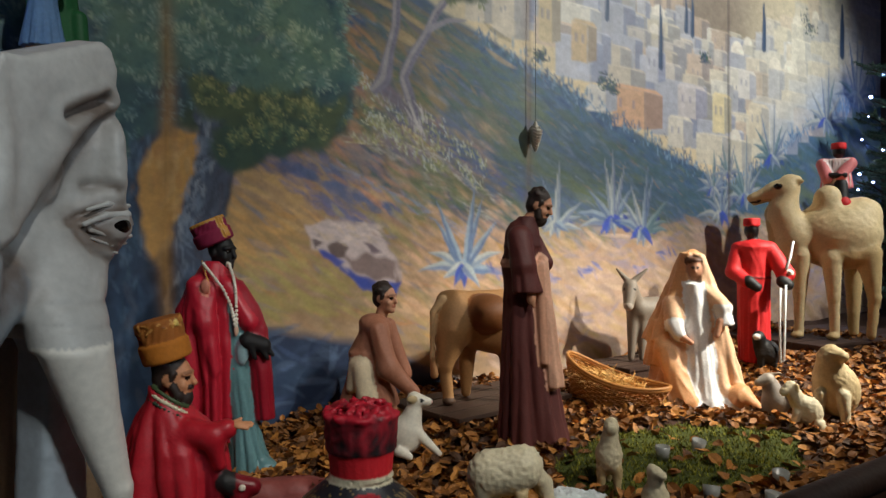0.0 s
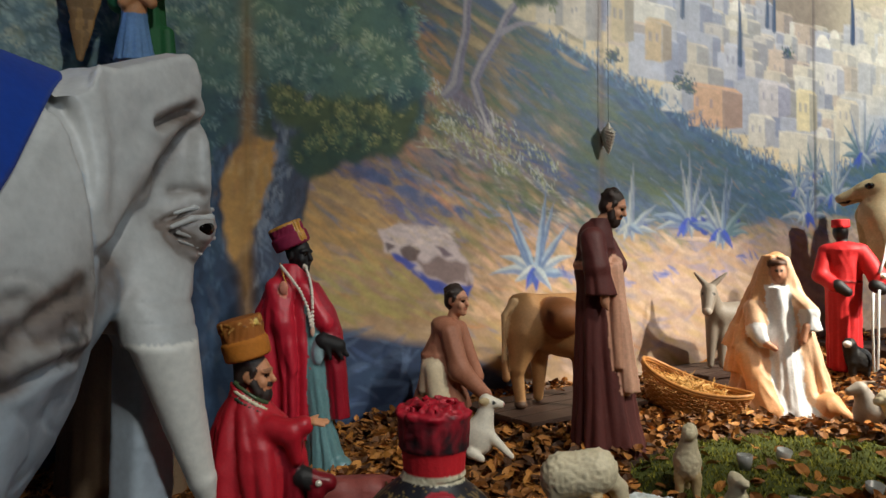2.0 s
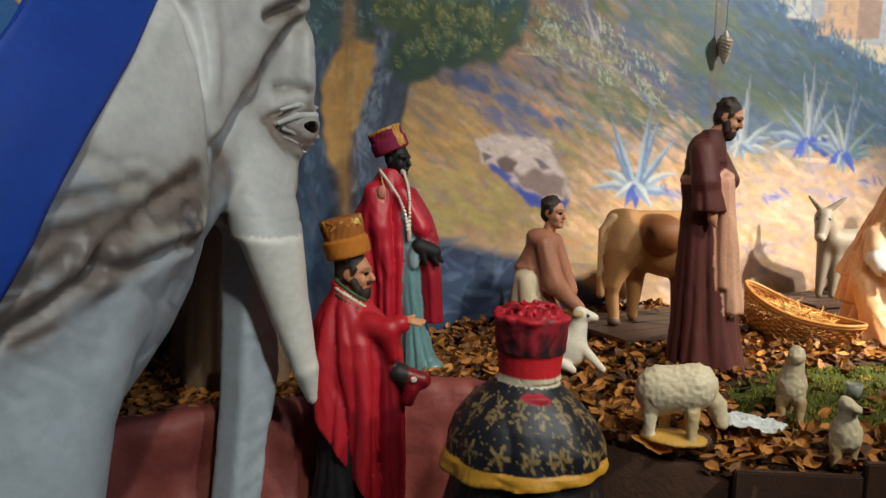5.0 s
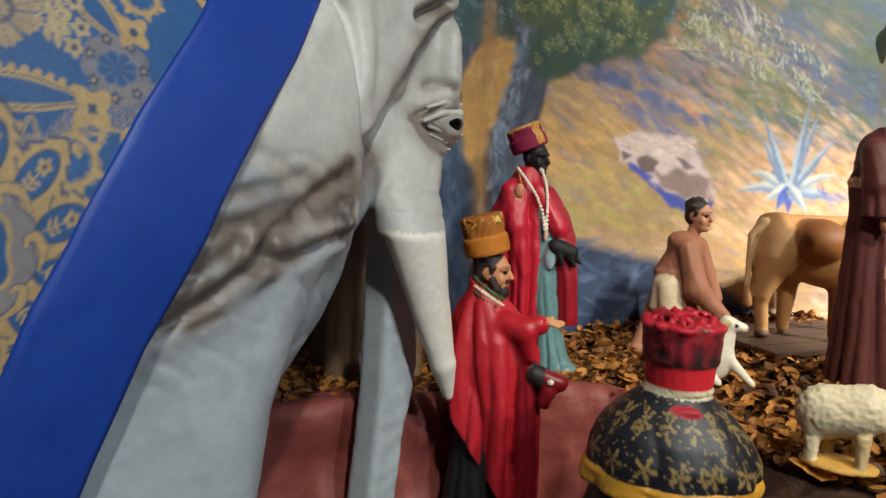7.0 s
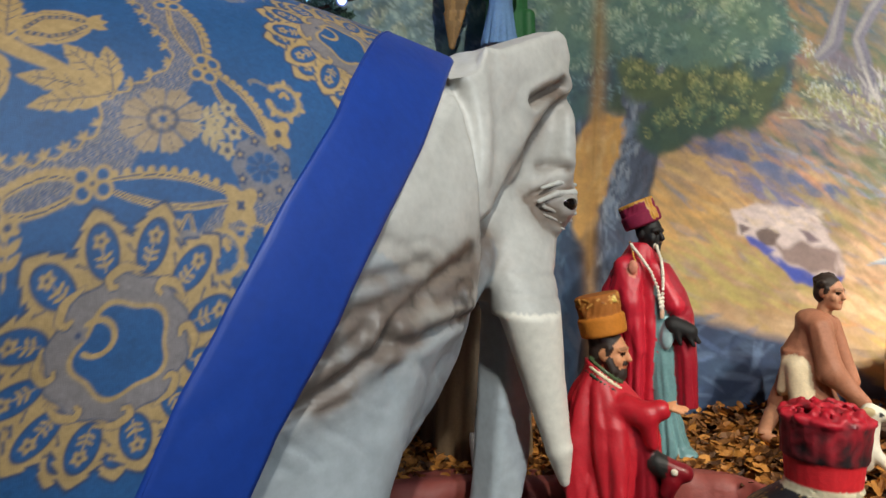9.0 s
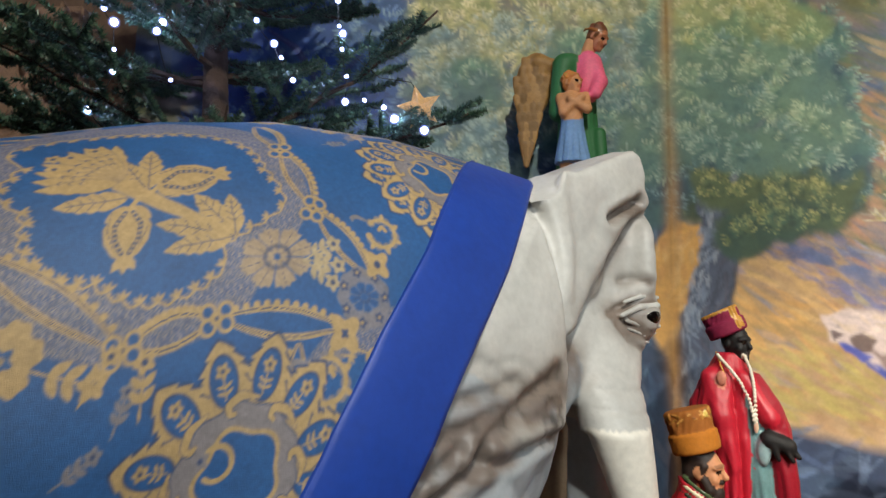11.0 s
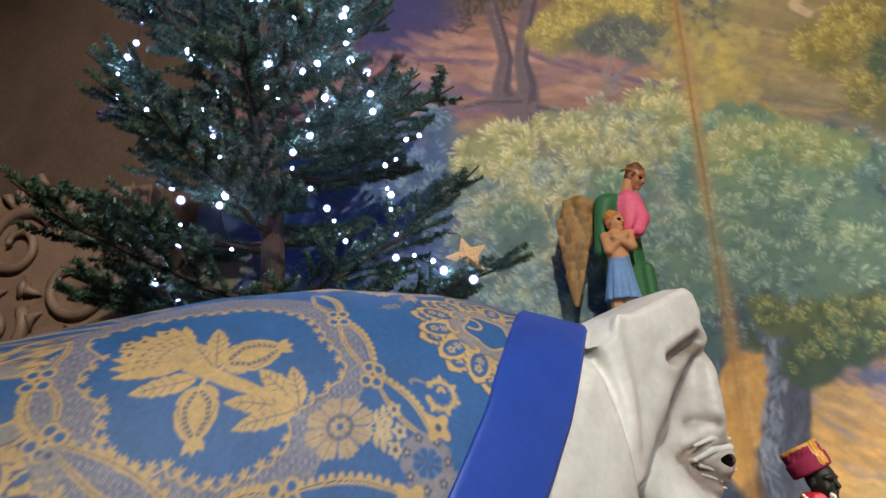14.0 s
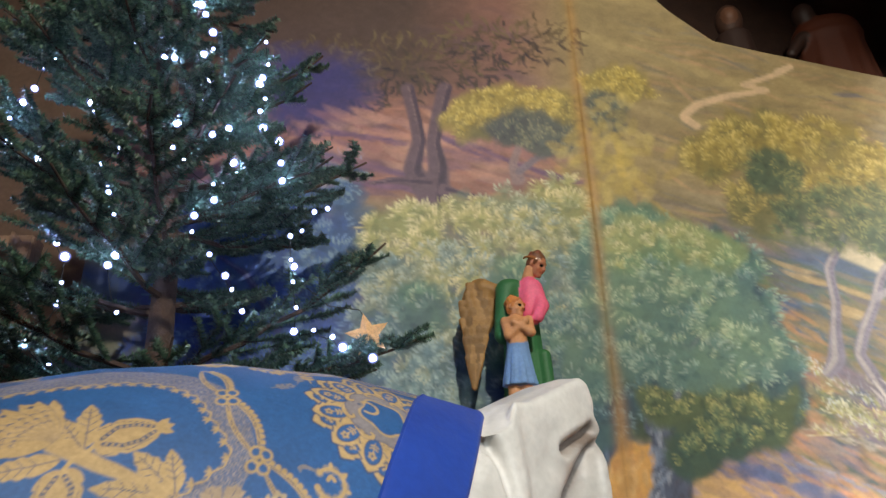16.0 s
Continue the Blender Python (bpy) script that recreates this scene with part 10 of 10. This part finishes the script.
            bough(z, radians(turn), L, rise)
    part("branch_wood", wood, BARK, thing)
    tagged(mesh_object("crown", nv, nf, NEEDLE, parent=thing), "dark green fir needles on upturned shoots")
    return thing


BULB_BM = bmesh.new()
bmesh.ops.create_uvsphere(BULB_BM, u_segments=8, v_segments=6, radius=0.0095)
BULB = bpy.data.meshes.new("bulb")
BULB_BM.to_mesh(BULB)
BULB_BM.free()
BULB.materials.append(LED)
# added see-through glowing shell that imitates the bluish halo round each bulb
HALO = bpy.data.materials.new("bulb_halo")
HALO.use_nodes = True
nodes, links = HALO.node_tree.nodes, HALO.node_tree.links
nodes.remove(nodes["Principled BSDF"])
glow, clear, blend = nodes.new("ShaderNodeEmission"), nodes.new("ShaderNodeBsdfTransparent"), nodes.new("ShaderNodeMixShader")
glow.inputs["Color"].default_value, glow.inputs["Strength"].default_value, blend.inputs[0].default_value = (0.34, 0.40, 1.0, 1), 1.6, 0.30
links.new(clear.outputs[0], blend.inputs[1])
links.new(glow.outputs[0], blend.inputs[2])
links.new(blend.outputs[0], nodes["Material Output"].inputs["Surface"])
HALO_BM = bmesh.new()
bmesh.ops.create_uvsphere(HALO_BM, u_segments=10, v_segments=7, radius=0.0155)
HALO_MESH = bpy.data.meshes.new("cap")
HALO_BM.to_mesh(HALO_MESH)
HALO_BM.free()
HALO_MESH.materials.append(HALO)


def light_string(name, at, rz, places, label):
    thing = new(name)
    thing.matrix_world = pose(*at, 0, 0, rz)
    tagged(thing, label, "fairy lights", "fairy lights")
    places = [Vector(p) for p in places]
    for p in places:
        ob = new("bulb", BULB)
        ob.parent = thing
        ob.matrix_local = Matrix.Translation(p) @ Matrix.Scale(RNG.choice((0.6, 0.8, 1.1, 1.35)), 4)
        # halo shell, no solid part of the bulb
        shell = new("cap", HALO_MESH)
        shell.parent = ob
        tagged(shell, "added glowing shell for the bluish halo round the bulb")
    pts = []
    for a, b in zip(places, places[1:]):
        for t in (0, 0.33, 0.66):
            q = a.lerp(b, t)
            q.z -= 0.12 * (a - b).length * math.sin(math.pi * t)
            pts.append(q - Vector((0, 0, 0.006)))
    part("cable", tube_bm(pts, 0.0018, 4), CABLE, thing)


def between(points, step, rng):
    """Places along a line through (x, depth, z) points, about step apart, a little uneven."""
    out = []
    for p, q in zip(points, points[1:]):
        p, q = Vector(p), Vector(q)
        n = max(1, round((q - p).length / step))
        out += [p.lerp(q, (i + rng.uniform(-0.25, 0.25)) / n) + Vector((rng.normal(0, 0.015), rng.normal(0, 0.03), rng.normal(0, 0.015))) for i in range(n)]
    return out


FIR_AT = (-1.38, 2.72, 0.0)
fir_tree("fir_tree", FIR_AT, [(0.10, 0, -0.82), (0.09, 0, 1.6), (0.06, 0.01, 2.1), (-0.02, 0, 2.8), (-0.09, 0, 3.5), (-0.14, 0, 4.5)], 21, (1.20, 1.52, 1.88, 2.22, 2.54, 2.86, 3.16, 3.46, 3.74, 4.0, 4.24),
         ((1.62, -6, 0.92, 0.52), (1.50, 2, 1.05, 0.26), (2.28, 2, 0.86, 0.34), (2.46, 14, 0.72, 0.32), (2.92, 8, 0.70, 0.36), (2.70, -8, 0.66, 0.28), (2.42, 196, 0.84, 0.40), (2.28, 186, 0.78, 0.30), (2.84, 200, 0.72, 0.36), (1.50, 200, 0.80, 0.22), (1.46, -62, 0.34, 0.20)),
         (290, 30, 1.75, 2.2), "Nordmann fir with upturned boughs hung with fairy lights")
# the strings of lights, draped down the near side: left chain, middle and right, then those over the gap
WEST_LINES = (
    (1, 0.10, ((-0.43, -0.34, 2.94), (-0.49, -0.34, 2.66), (-0.56, -0.32, 2.52), (-0.33, -0.36, 2.43))), (2, 0.11, ((-0.21, -0.34, 2.06), (-0.17, -0.34, 1.80), (-0.27, -0.32, 1.65), (-0.15, -0.32, 1.57))), (3, 0.15, ((-0.19, -0.32, 2.70), (-0.12, -0.34, 2.48), (-0.04, -0.34, 2.04), (0.01, -0.34, 1.78), (0.11, -0.30, 1.66))),
)
EAST_LINES = (
    (4, 0.15, ((-0.15, -0.30, 3.09), (0.10, -0.32, 2.86), (0.17, -0.32, 2.49), (0.36, -0.32, 2.22), (0.14, -0.34, 2.07))), (5, 0.09, ((0.18, -0.30, 3.25), (0.26, -0.32, 2.79), (0.24, -0.32, 2.61), (0.37, -0.32, 2.52), (0.43, -0.30, 2.30))), (6, 0.09, ((0.46, -0.28, 2.99), (0.46, -0.30, 2.72), (0.56, -0.30, 2.52), (0.61, -0.28, 2.28))),
)
GAP_LINES = (
    (7, 0.08, ((0.78, -0.28, 2.22), (0.66, -0.30, 2.06), (0.68, -0.30, 1.92), (0.70, -0.30, 1.71), (0.98, -0.16, 1.63))), (8, 0.13, ((0.30, -0.30, 2.08), (0.39, -0.30, 1.91), (0.47, -0.30, 1.75), (0.44, -0.28, 1.61))), (9, 0.16, ((-0.3, -0.28, 3.5), (0.1, -0.3, 3.3), (0.3, -0.26, 3.6), (-0.2, -0.28, 3.75), (0.0, -0.2, 4.1))),
)
for seed, step, line in WEST_LINES + EAST_LINES + GAP_LINES:
    light_string("light_string", FIR_AT, 0, between(line, 0.82 * step, np.random.default_rng(seed)), "string of cool white fairy lights on the fir")
FAR_FIR = (7.15, 2.55, -0.6)
fir_tree("fir_tree", FAR_FIR, [(0, 0, -0.2), (0.01, 0, 1.5), (0, 0, 3.4)], 33, (0.95, 1.3, 1.65, 2.0, 2.35, 2.7, 3.0), (), None, "smaller dark fir with white lights beside the camel", 0.5)
rng = np.random.default_rng(83)
light_string("light_string", FAR_FIR, 70, [(fir_reach(1 + 2.2 * t) * rng.uniform(0.62, 0.98) * math.cos(60 * t), fir_reach(1 + 2.2 * t) * rng.uniform(0.62, 0.98) * math.sin(60 * t), 1 + 2.2 * t + rng.normal(0, 0.06)) for t in np.linspace(0, 1, 60)], "string of cool white fairy lights on the smaller fir")
